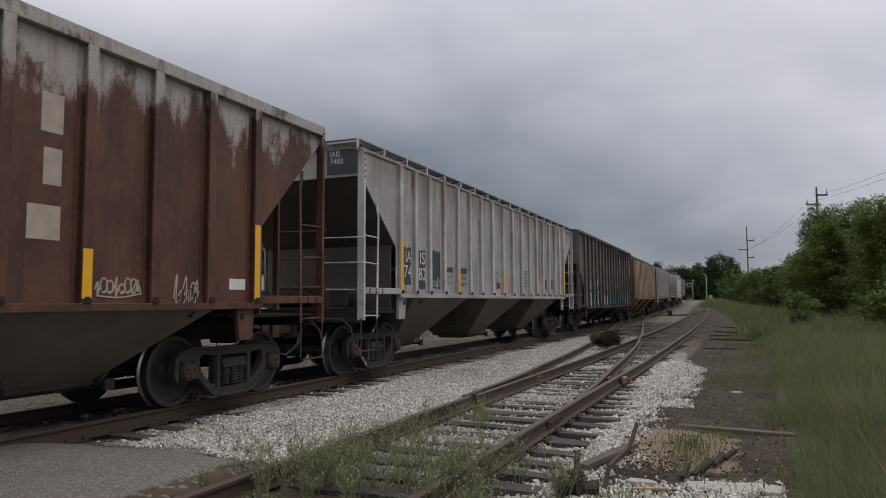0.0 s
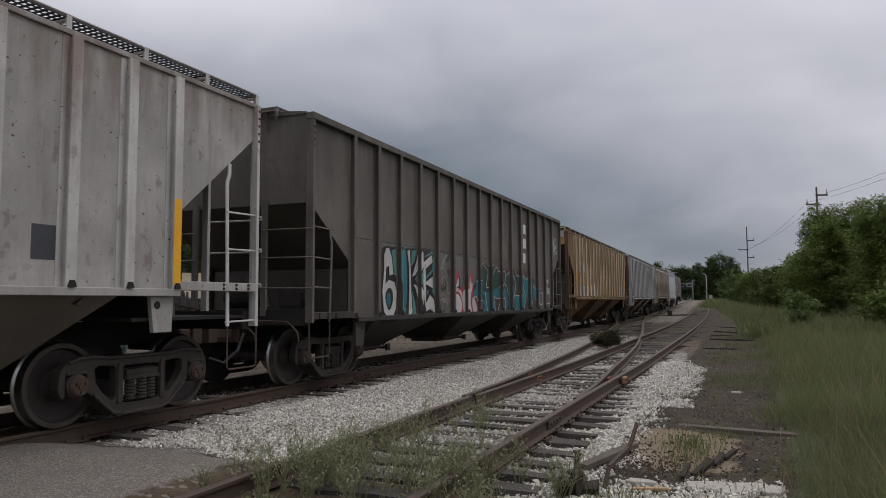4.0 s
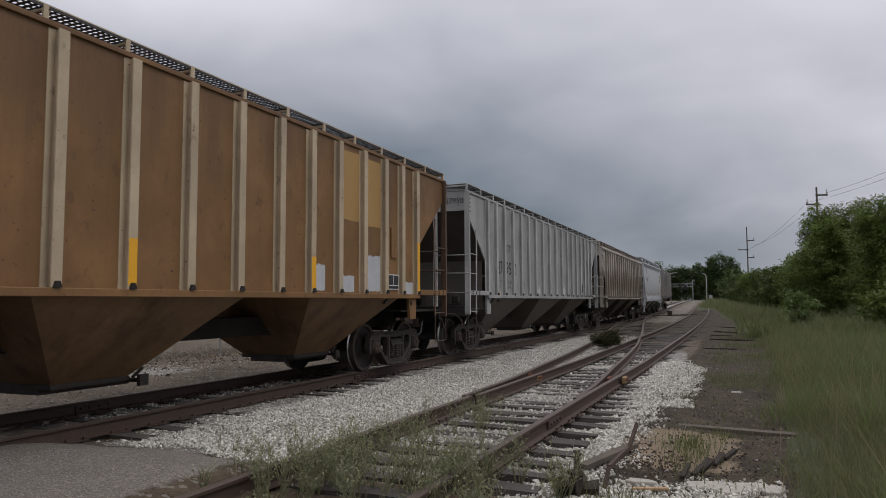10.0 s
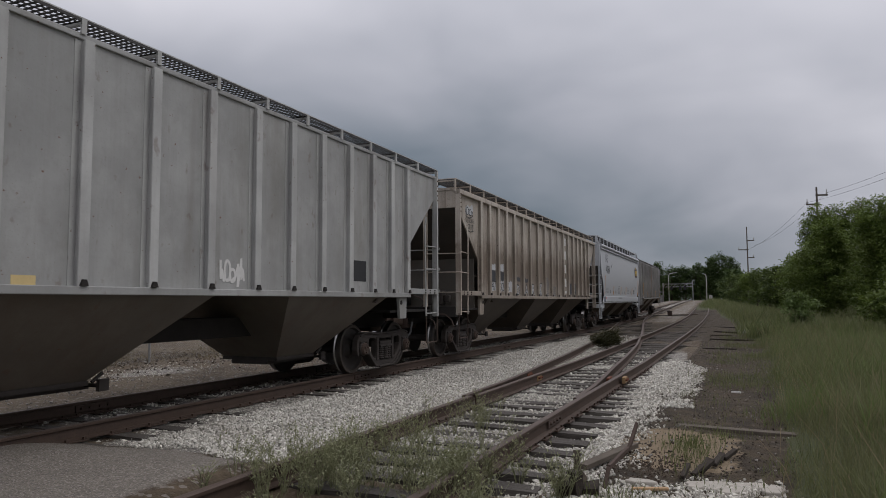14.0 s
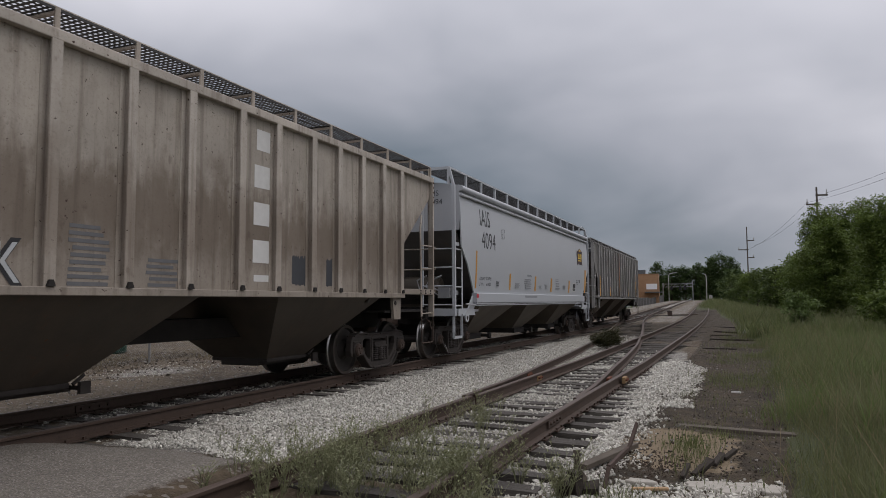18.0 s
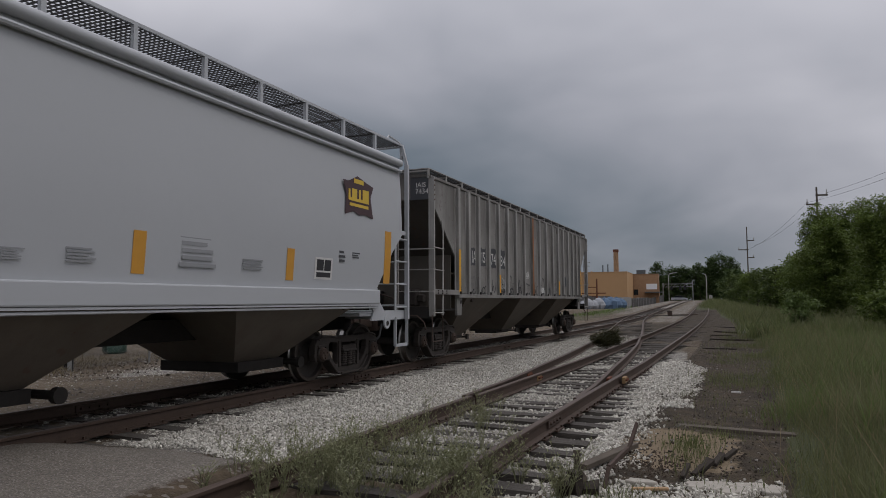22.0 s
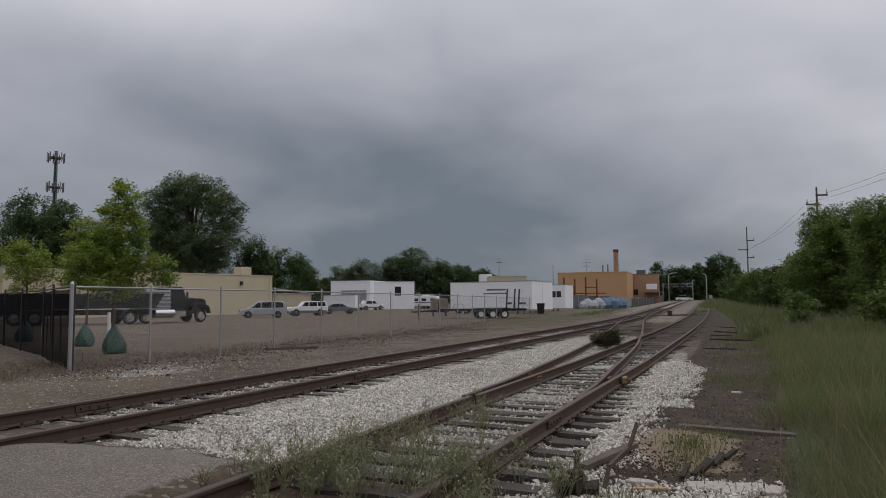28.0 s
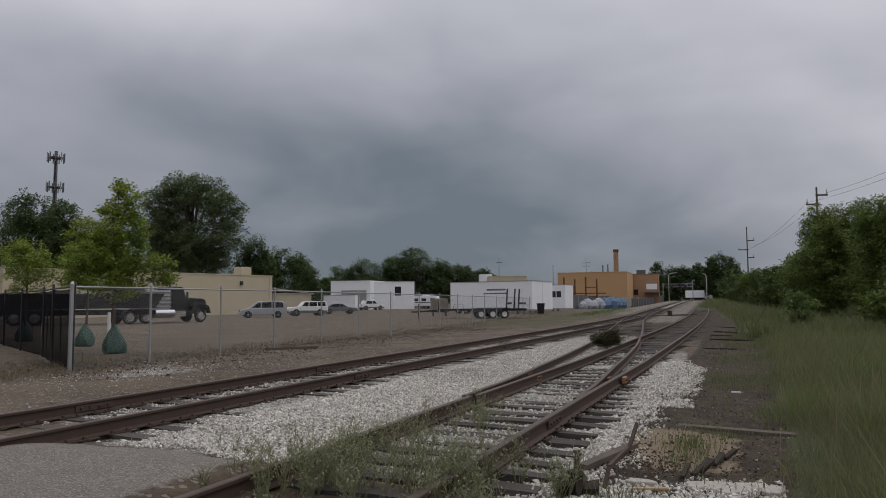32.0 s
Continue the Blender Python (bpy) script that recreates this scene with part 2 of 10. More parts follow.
M_GALV = plain("galvanised_steel", (0.33, 0.33, 0.33), 0.45, 0.5, 0.2, 10)


# ---- mesh building ----
class Build:
    """Collects boxes, prisms, tubes and lathed forms into one mesh."""

    def __init__(self):
        self.v, self.f, self.m = [], [], []

    def add(self, verts, faces, mat=0):
        k = len(self.v)
        self.v += [tuple(p) for p in verts]
        self.f += [tuple(i + k for i in q) for q in faces]
        self.m += [mat] * len(faces)
        return self

    def box(self, x0, x1, y0, y1, z0, z1, mat=0):
        v = [(x, y, z) for z in (z0, z1) for y in (y0, y1) for x in (x0, x1)]
        return self.add(v, [(0, 2, 3, 1), (4, 5, 7, 6), (0, 1, 5, 4), (2, 6, 7, 3), (0, 4, 6, 2), (1, 3, 7, 5)], mat)

    def prism(self, pts, a, b, axis="x", mat=0):
        """A polygon (counter-clockwise) pushed along an axis from a to b."""
        n = len(pts)
        at = {"x": lambda s, p: (s, p[0], p[1]), "y": lambda s, p: (p[0], s, p[1]), "z": lambda s, p: (p[0], p[1], s)}[axis]
        v = [at(a, p) for p in pts] + [at(b, p) for p in pts]
        f = [tuple(range(n))[::-1], tuple(range(n, 2 * n))] + [(i, (i + 1) % n, n + (i + 1) % n, n + i) for i in range(n)]
        return self.add(v, f, mat)

    def bar(self, p, q, w, d=None, mat=0):
        """A square bar between two points."""
        p, q = Vector(p), Vector(q)
        z = (q - p).normalized()
        x = z.cross(Vector((1, 0, 0)) if abs(z.x) < 0.9 else Vector((0, 1, 0))).normalized()
        y = z.cross(x)
        d = d or w
        c = [(-w / 2, -d / 2), (w / 2, -d / 2), (w / 2, d / 2), (-w / 2, d / 2)]
        v = [p + x * a + y * b for a, b in c] + [q + x * a + y * b for a, b in c]
        return self.add(v, [(3, 2, 1, 0), (4, 5, 6, 7), (0, 1, 5, 4), (1, 2, 6, 5), (2, 3, 7, 6), (3, 0, 4, 7)], mat)

    def tube(self, pts, r, n=8, mat=0, taper=1.0):
        """A round rod along points."""
        pts = [Vector(p) for p in pts]
        rings = []
        for i, p in enumerate(pts):
            z = (pts[min(i + 1, len(pts) - 1)] - pts[max(i - 1, 0)]).normalized()
            x = z.cross(Vector((0.31, 0.95, 0.05)) if abs(z.y) < 0.9 else Vector((1, 0, 0))).normalized()
            y = z.cross(x)
            rr = r * (1 + (taper - 1) * i / max(1, len(pts) - 1))
            rings.append([p + (x * math.cos(k * math.tau / n) + y * math.sin(k * math.tau / n)) * rr for k in range(n)])
        v = [p for ring in rings for p in ring]
        f = [(i * n + k, i * n + (k + 1) % n, (i + 1) * n + (k + 1) % n, (i + 1) * n + k) for i in range(len(pts) - 1) for k in range(n)]
        f += [tuple(range(n))[::-1], tuple(range((len(pts) - 1) * n, len(pts) * n))]
        return self.add(v, f, mat)

    def lathe(self, prof, centre=(0, 0, 0), axis="x", n=32, mats=None):
        """A profile of (along, radius) turned round an axis."""
        c, v, f, m = Vector(centre), [], [], []
        for a, r in prof:
            for k in range(n):
                co, si = r * math.cos(k * math.tau / n), r * math.sin(k * math.tau / n)
                v.append(c + Vector({"x": (a, co, si), "y": (si, a, co), "z": (co, si, a)}[axis]))
        for i in range(len(prof) - 1):
            for k in range(n):
                f.append((i * n + k, i * n + (k + 1) % n, (i + 1) * n + (k + 1) % n, (i + 1) * n + k))
                m.append(mats[i] if mats else 0)
        f += [tuple(range(n))[::-1], tuple(range((len(prof) - 1) * n, len(prof) * n))]
        m += [m[0], m[-1]]
        k0 = len(self.v)
        self.v += [tuple(p) for p in v]
        self.f += [tuple(i + k0 for i in q) for q in f]
        self.m += m
        return self

    def mesh(self, name, mats, smooth=False):
        me = bpy.data.meshes.new(name)
        me.from_pydata(self.v, [], self.f)
        for x in mats if isinstance(mats, (list, tuple)) else [mats]:
            me.materials.append(x)
        if any(self.m):
            me.polygons.foreach_set("material_index", self.m)
        bm = bmesh.new()
        bm.from_mesh(me)
        bmesh.ops.recalc_face_normals(bm, faces=bm.faces)
        bm.to_mesh(me)
        bm.free()
        if smooth:
            me.polygons.foreach_set("use_smooth", [True] * len(me.polygons))
            me.set_sharp_from_angle(angle=radians(35))
        return me


def part(name, build, mats, parent=None, label="", bevel=0.0, smooth=False, m=None):
    """Links a mesh as one object, under a thing or under a part where a parent is given."""
    me = build.mesh(name, mats, smooth) if isinstance(build, Build) else build
    ob = new(name, me)
    if parent is not None:
        ob.parent = parent
    if m is not None:
        ob.matrix_basis = m
    if label:
        ob["label"] = label
    if bevel:
        b = ob.modifiers.new("bevel", "BEVEL")
        b.width, b.segments, b.limit_method, b.angle_limit = bevel, 2, "ANGLE", radians(40)
    return ob


def thing(name, label, category, group="", kind="", m=None):
    ob = new(name)
    ob.empty_display_size = 0.2
    if m is not None:
        ob.matrix_basis = m
    return tagged(ob, label, category, group, kind)


def shell(name, v, f, mats, index=None, smooth=False):
    """A mesh from arrays of corners and faces."""
    me = bpy.data.meshes.new(name)
    me.from_pydata(v.tolist() if hasattr(v, "tolist") else v, [], f.tolist() if hasattr(f, "tolist") else f)
    for x in mats if isinstance(mats, (list, tuple)) else [mats]:
        me.materials.append(x)
    if index is not None:
        me.polygons.foreach_set("material_index", index)
    if smooth:
        me.polygons.foreach_set("use_smooth", [True] * len(me.polygons))
    return me


# ---- plan of the tracks ----
GAUGE = 1.505
CURVE_Y, CURVE_K, CURVE_END = 20.0, 0.00029, 80.0


def drift(y):
    """How far the line has bent to the left at y: a curve, then straight on."""
    return float(bend(np.array(y, float)))


def bend(y):
    return -CURVE_K * np.maximum(0.0, np.minimum(y, CURVE_END) - CURVE_Y) ** 2 - 2 * CURVE_K * (CURVE_END - CURVE_Y) * np.maximum(0.0, y - CURVE_END)


def climb(y):
    """How far the line has climbed at y, up to the road crossing."""
    y = np.minimum(y, 200.0)
    return np.where(y < 70, 0.0105 * np.maximum(0.0, y - 40) ** 2 / 60, 0.0105 * (y - 55))


def main_x(y):
    return drift(y)


def right_x(y):
    """The near rail of the second track."""
    return 4.70 + 0.14 * max(0.0, min(1.0, (y - 4) / 12)) ** 2 + drift(y)


BRANCH = [(9.6, 4.69), (12, 4.62), (14, 4.46), (18, 4.22), (23, 3.84), (30, 3.10), (38, 2.18), (46, 1.22), (53, 0.48), (60, -0.12), (66, -0.50), (73, -0.86), (80, -1.06), (90, -1.40)]


def left_x(y):
    """The near rail of the branch that leaves the second track and joins the main one."""
    return float(np.interp(y, [q[0] for q in BRANCH], [q[1] for q in BRANCH]))


# ---- ground ----
def smooth01(a, lo, hi):
    t = np.clip((a - lo) / (hi - lo), 0, 1)
    return t * t * (3 - 2 * t)


def wobble(x, y, s, seed):
    """Cheap smooth unevenness for arrays."""
    return (np.sin(x * s + seed) * np.cos(y * s * 1.3 + seed * 2.1) + 0.6 * np.sin(x * s * 2.3 + y * s * 1.7 + seed * 0.7)
            + 0.4 * np.cos(y * s * 3.9 - x * s * 2.9 + seed * 1.3)) / 2.0


def ground_height(x, y):
    d = bend(y)
    z = -0.235 + 0.02 * wobble(x, y, 0.9, 1.0) + 0.012 * wobble(x, y, 3.1, 4.0)
    bed = smooth01(x - d, -3.2, -2.2) * (1 - smooth01(x - d, 5.2, 6.0))
    z = z + 0.030 * bed
    z = z - 0.03 * smooth01(x, 3.25, 3.45) * (1 - smooth01(x, 4.9, 5.3)) * (1 - smooth01(y, 30, 40))
    z = z - 0.03 * smooth01(x, 5.9, 6.5) * (1 - smooth01(x, 7.0, 7.6))
    z = z - 0.05 * smooth01(x, 4.72, 4.85) * (1 - smooth01(x, 5.3, 5.8)) * (1 - smooth01(y, 9.5, 14))
    road = (1 - smooth01(y, 4.9, 6.0)) * (1 - smooth01(x, 2.6, 3.2))
    z = z * (1 - road) + road * (-0.075 + 0.01 * wobble(x, y, 0.9, 2.0))
    return z + climb(y) * smooth01(x - d, -10.0, -5.0) * (1 - smooth01(x - d, 8.0, 12.0))


def ground():
    def axis_steps(lo, fine0, fine1, hi, d, grow):
        s = list(np.arange(fine0, fine1 + 1e-6, d))
        step, v = d, fine1
        while v < hi:
            step *= grow
            v += step
            s.append(v)
        step, v, low = d, fine0, []
        while v > lo:
            step *= grow
            v -= step
            low.append(v)
        return np.array(low[::-1] + s)

    xs = axis_steps(-2600, -9, 9, 2600, 0.2, 1.16)
    ys = axis_steps(-1500, 3, 26, 3400, 0.2, 1.13)
    X, Y = np.meshgrid(xs, ys)
    Z = ground_height(X, Y)
    v = np.stack([X.ravel(), Y.ravel(), Z.ravel()], 1)
    nx, ny = len(xs), len(ys)
    i = (np.arange(ny - 1)[:, None] * nx + np.arange(nx - 1)[None, :]).ravel()
    f = np.stack([i, i + 1, i + nx + 1, i + nx], 1)
    me = shell("ground", v, f, M_GROUND, smooth=True)
    x, y = X.ravel(), Y.ravel()
    d = bend(y)
    gravel = smooth01(x - d, 0.0, 0.4) * (1 - smooth01(x - d, 5.25, 5.75)) * smooth01(y, 5.5, 6.1) * (1 - smooth01(y + 2.2 * smooth01(x, 2.2, 3.2) * 3, 25, 33))
    gravel = np.maximum(gravel, 0.55 * smooth01(x - d, -2.6, -1.6) * (1 - smooth01(x - d, 0.2, 0.6)) * smooth01(y, 5.5, 7))
    gravel = np.maximum(gravel, 0.50 * smooth01(x - d, 0.4, 0.9) * (1 - smooth01(x - d, 2.8, 3.3)) * smooth01(y, 44, 54))
    gravel = np.maximum(gravel, 0.62 * np.exp(-((x + 5.6) / 1.4) ** 2 - ((y - 12.5) / 2.2) ** 2))
    gravel = np.maximum(gravel, 0.6 * np.exp(-((x - 6.9) / 0.9) ** 2 - ((y - 6.0) / 0.5) ** 2))
    gravel = np.maximum(gravel, 0.5 * smooth01(x - d, -9, -7) * (1 - smooth01(x - d, -3, -2)) * smooth01(y, 60, 75))
    grass = smooth01(x - 0.03 * y, 6.7, 7.3)
    grass = np.maximum(grass, 0.5 * smooth01(y, 36, 44) * (1 - smooth01(y, 95, 120)) * (1 - smooth01(x - d, -4.5, -3.2)) * smooth01(x, -15, -11))
    grass = np.maximum(grass, 0.8 * smooth01(x - d, 6.6 - 1.2 * smooth01(y, 45, 70), 7.4 - 1.2 * smooth01(y, 45, 70)) * smooth01(y, 26, 40))
    grass = np.maximum(grass, 0.35 * smooth01(-x, 6.8, 8.0) * (1 - smooth01(-x, 17, 20)) * smooth01(y, 9, 12))
    grass = np.maximum(grass, 0.75 * smooth01(x - d, 2.6, 3.6) * smooth01(y, 84, 96) * (1 - smooth01(y, 180, 195)))
    grass = np.maximum(grass, 0.9 * smooth01(np.hypot(x, y), 330, 420))
    tar = (1 - smooth01(y + 0.15 * wobble(x, y, 1.7, 3), 5.4, 6.0)) * (1 - smooth01(x, 2.3, 3.0)) * smooth01(x, -4.0, -2.2)
    tar = np.maximum(tar, 0.42 * smooth01(-x, 18, 21) * (1 - smooth01(-x, 90, 110)) * smooth01(y, 20, 30) * (1 - smooth01(y, 90, 120)))
    soil = smooth01(x - d, 5.3, 5.8) * (1 - 0.95 * np.exp(-((x - 6.15) / 0.5) ** 2 - ((y - 8.3) / 0.9) ** 2)) * smooth01(y, 5.0, 6.5)
    soil = np.maximum(soil, 0.9 * smooth01(x - d, 0.6, 1.2) * (1 - smooth01(x - d, 5.5, 6.0)) * smooth01(y, 24, 34) * (1 - smooth01(y, 110, 150)) * (1 - 0.85 * smooth01(x - d, 0.4, 0.9) * (1 - smooth01(x - d, 2.8, 3.3)) * smooth01(y, 44, 54)))
    soil = np.maximum(soil, 0.55 * np.exp(-((x + 8.5) / 1.6) ** 2) * smooth01(y, 10, 14))
    col = me.color_attributes.new("zone", "FLOAT_COLOR", "POINT")
    col.data.foreach_set("color", np.stack([gravel, grass, tar, soil], 1).ravel())
    sand = 0.80 * np.exp(-((x - 6.28) / 0.62) ** 4 - ((y - 8.15) / 1.25) ** 4) + 0.55 * np.exp(-((x - 5.75) / 0.35) ** 2 - ((y - 8.0) / 0.8) ** 2)
    sand = np.maximum(sand, 0.36 * smooth01(-x, 12, 16) * (1 - smooth01(-x, 70, 90)) * smooth01(y, 24, 34) * (1 - smooth01(y, 130, 150)))
    me.attributes.new("sand", "FLOAT", "POINT").data.foreach_set("value", np.clip(sand, 0, 1))
    ob = new("ground", me)
    tagged(ob, "dirt and cinder ground with asphalt, ballast and rough grass", "ground", kind="structure")


ground()


# ---- rails and ties ----
RAIL_SECTION = [(-0.07, -0.171), (0.07, -0.171), (0.07, -0.160), (0.012, -0.142), (0.009, -0.045), (0.036, -0.034), (0.037, -0.008), (0.028, 0.0),
                (-0.028, 0.0), (-0.037, -0.008), (-0.036, -0.034), (-0.009, -0.045), (-0.012, -0.142), (-0.07, -0.160)]


def rail_run(name, fx, y0, y1, dz=0.0, label="rusty steel rail spiked to timber ties", cat="rail", parent=None):
    ys = sorted({y0, y1} | {float(v) for v in np.arange(math.ceil(y0), min(y1, 110), 1.5)} | {float(v) for v in np.arange(110, y1, 8.0) if v > y0})
    n, b = len(RAIL_SECTION), Build()
    v = [(fx(y) + px, y, pz + dz + float(climb(y))) for y in ys for px, pz in RAIL_SECTION]
    f, m = [], []
    for i in range(len(ys) - 1):
        for k in range(n):
            f.append((i * n + k, i * n + (k + 1) % n, (i + 1) * n + (k + 1) % n, (i + 1) * n + k))
            m.append(1 if k in (6, 7, 8) else 0)
    f += [tuple(range(n)), tuple(range((len(ys) - 1) * n, len(ys) * n))[::-1]]
    m += [0, 0]
    b.v, b.f, b.m = v, f, m
    ob = part(name, b, [M_RAIL, M_RAILTOP], parent)
    if parent is None:
        tagged(ob, label, cat, "rails", "structure")
    return ob


rail_run("rail", main_x, -160, 330)
rail_run("rail", lambda y: main_x(y) - GAUGE, -160, 330)
DZ = -0.012
rail_run("rail", right_x, 9.4, 92, DZ)
rail_run("rail", lambda y: right_x(y) - GAUGE, -40, 9.6, DZ)
rail_run("rail", right_x, -40, 9.4, DZ)
rail_run("rail", lambda y: right_x(y) - GAUGE + 0.05, 9.7, 92, DZ)
rail_run("rail", left_x, 9.9, 78, DZ)
rail_run("rail", lambda y: left_x(y) - GAUGE - 0.06 * max(0.0, 1 - abs(y - 10) / 3), 9.6, 78, DZ)


def tie_mesh(length, seed, w=0.225, h=0.17):
    rnd = random.Random(seed)
    b = Build()
    n = 7
    pts = []
    for i in range(n):
        x = -length / 2 + length * i / (n - 1)
        e = 0.012 if i in (0, n - 1) else 0.0
        for sy, sz in ((-1, 0), (1, 0), (1, 1), (-1, 1)):
            pts.append((x + rnd.uniform(-0.01, 0.01), sy * (w / 2 - e) + rnd.uniform(-0.008, 0.008), -h * (1 - sz) + (0 if sz == 0 else -e + rnd.uniform(-0.010, 0.006))))
    f = [(i * 4 + k, i * 4 + (k + 1) % 4, (i + 1) * 4 + (k + 1) % 4, (i + 1) * 4 + k) for i in range(n - 1) for k in range(4)]
    f += [(3, 2, 1, 0), tuple(range((n - 1) * 4, n * 4))]
    b.add(pts, f)
    return b.mesh("tie", M_TIE)


def plate_mesh():
    b = Build()
    b.box(-0.10, 0.10, -0.16, 0.16, 0, 0.014)
    for sx in (-0.075, 0.075):
        for sy in (-0.11, 0.11):
            b.box(sx - 0.012, sx + 0.012, sy - 0.012, sy + 0.012, 0.014, 0.045)
    return b.mesh("tie_plate", M_RAIL)


def ties():
    rnd = random.Random(5)
    main_track = thing("track_bed", "timber ties of the main track sunk in ballast", "railway track", kind="structure")
    side_track = thing("track_bed", "decayed timber ties of the second track and its turnout", "railway track", kind="structure")
    meshes = [tie_mesh(2.59, k) for k in range(6)]
    longer = {L: [tie_mesh(L, 10 + k) for k in range(3)] for L in (2.9, 3.3, 3.7, 4.2)}
    plate = plate_mesh()
    plates = []

    def lay(parent, me, x, y, z, turn):
        ob = new("tie", me)
        ob.parent = parent
        ob.matrix_basis = pose(x, y, z + float(climb(y)), rnd.uniform(-0.6, 0.6), rnd.uniform(-0.5, 0.5), turn + (180 if rnd.random() < 0.5 else 0))

    y = 5.7
    while y < 100:
        slope = math.degrees(math.atan(2 * CURVE_K * max(0, y - CURVE_Y)))
        lay(main_track, rnd.choice(meshes), main_x(y) - GAUGE / 2 + rnd.uniform(-0.06, 0.06), y, -0.186 + rnd.uniform(-0.012, 0.004), slope + rnd.uniform(-1.5, 1.5))
        for dx in (0, -GAUGE):
            plates.append((main_x(y) + dx, y, -0.186))
        y += 0.56 + rnd.uniform(-0.05, 0.06)
    y = 3.0
    while y < 90:
        x0 = right_x(y) - GAUGE / 2
        L, me = 2.59, rnd.choice(meshes)
        if y > 15:
            gap = right_x(y) - left_x(y)
            if gap < 1.9:
                L = min((2.9, 3.3, 3.7, 4.2), key=lambda v: abs(v - 2.59 - gap * 0.9))
                me = rnd.choice(longer[L])
                x0 -= gap * 0.45
        low = -0.013 * (0.5 + 0.5 * math.sin(y * 1.9)) - 0.012
        lay(side_track, me, x0 + 0.06 + rnd.uniform(-0.09, 0.09), y, -0.188 + low + rnd.uniform(-0.015, 0.004), rnd.uniform(-2.5, 2.5))
        for dx in (0, -GAUGE):
            plates.append((right_x(y) + dx, y, -0.188 + low))
        y += 0.53 + rnd.uniform(-0.06, 0.07)
    y = 27.5
    while y < 66:
        lay(side_track, rnd.choice(meshes), left_x(y) - GAUGE / 2, y, -0.2, 6.5 + rnd.uniform(-2, 2))
        y += 0.55 + rnd.uniform(-0.05, 0.07)
    for x, y, z in plates:
        if y < 17:
            ob = new("tie_plate", plate)
            ob.parent = main_track if x < 1.5 else side_track
            ob.matrix_basis = pose(x, y, z + 0.002, 0, 0, rnd.uniform(-2, 2))


# ---- ballast stones ----
def scatter_stones(name, where, size, label, seed, mat=None, sink=0.35):
    """One mesh of many small angular stones at the given places."""
    rng = np.random.default_rng(seed)
    base = np.array([(1, 0, 0), (-1, 0, 0), (0, 1, 0), (0, -1, 0), (0, 0, 1), (0, 0, -1)], float)
    tri = np.array([(0, 2, 4), (2, 1, 4), (1, 3, 4), (3, 0, 4), (2, 0, 5), (1, 2, 5), (3, 1, 5), (0, 3, 5)])
    n = len(where)
    q = rng.normal(size=(n, 4))
    q /= np.linalg.norm(q, axis=1)[:, None]
    a, b, c, d = q.T
    R = np.stack([1 - 2 * (c * c + d * d), 2 * (b * c - a * d), 2 * (b * d + a * c), 2 * (b * c + a * d), 1 - 2 * (b * b + d * d), 2 * (c * d - a * b),
                  2 * (b * d - a * c), 2 * (c * d + a * b), 1 - 2 * (b * b + c * c)], 1).reshape(n, 3, 3)
    s = size * rng.lognormal(0, 0.32, n)
    shape = base[None] * (rng.uniform(0.6, 1.25, (n, 6, 1))) * np.array([1.15, 0.9, 0.75])
    v = np.einsum("nij,nkj->nki", R, shape) * s[:, None, None] + where[:, None, :]
    v[:, :, 2] += (s * (0.62 - sink))[:, None]
    f = (tri[None] + (np.arange(n) * 6)[:, None, None]).reshape(-1, 3)
    ob = new(name, shell(name, v.reshape(-1, 3), f, mat or M_STONE))
    return tagged(ob, label, "ballast", kind="stuff")


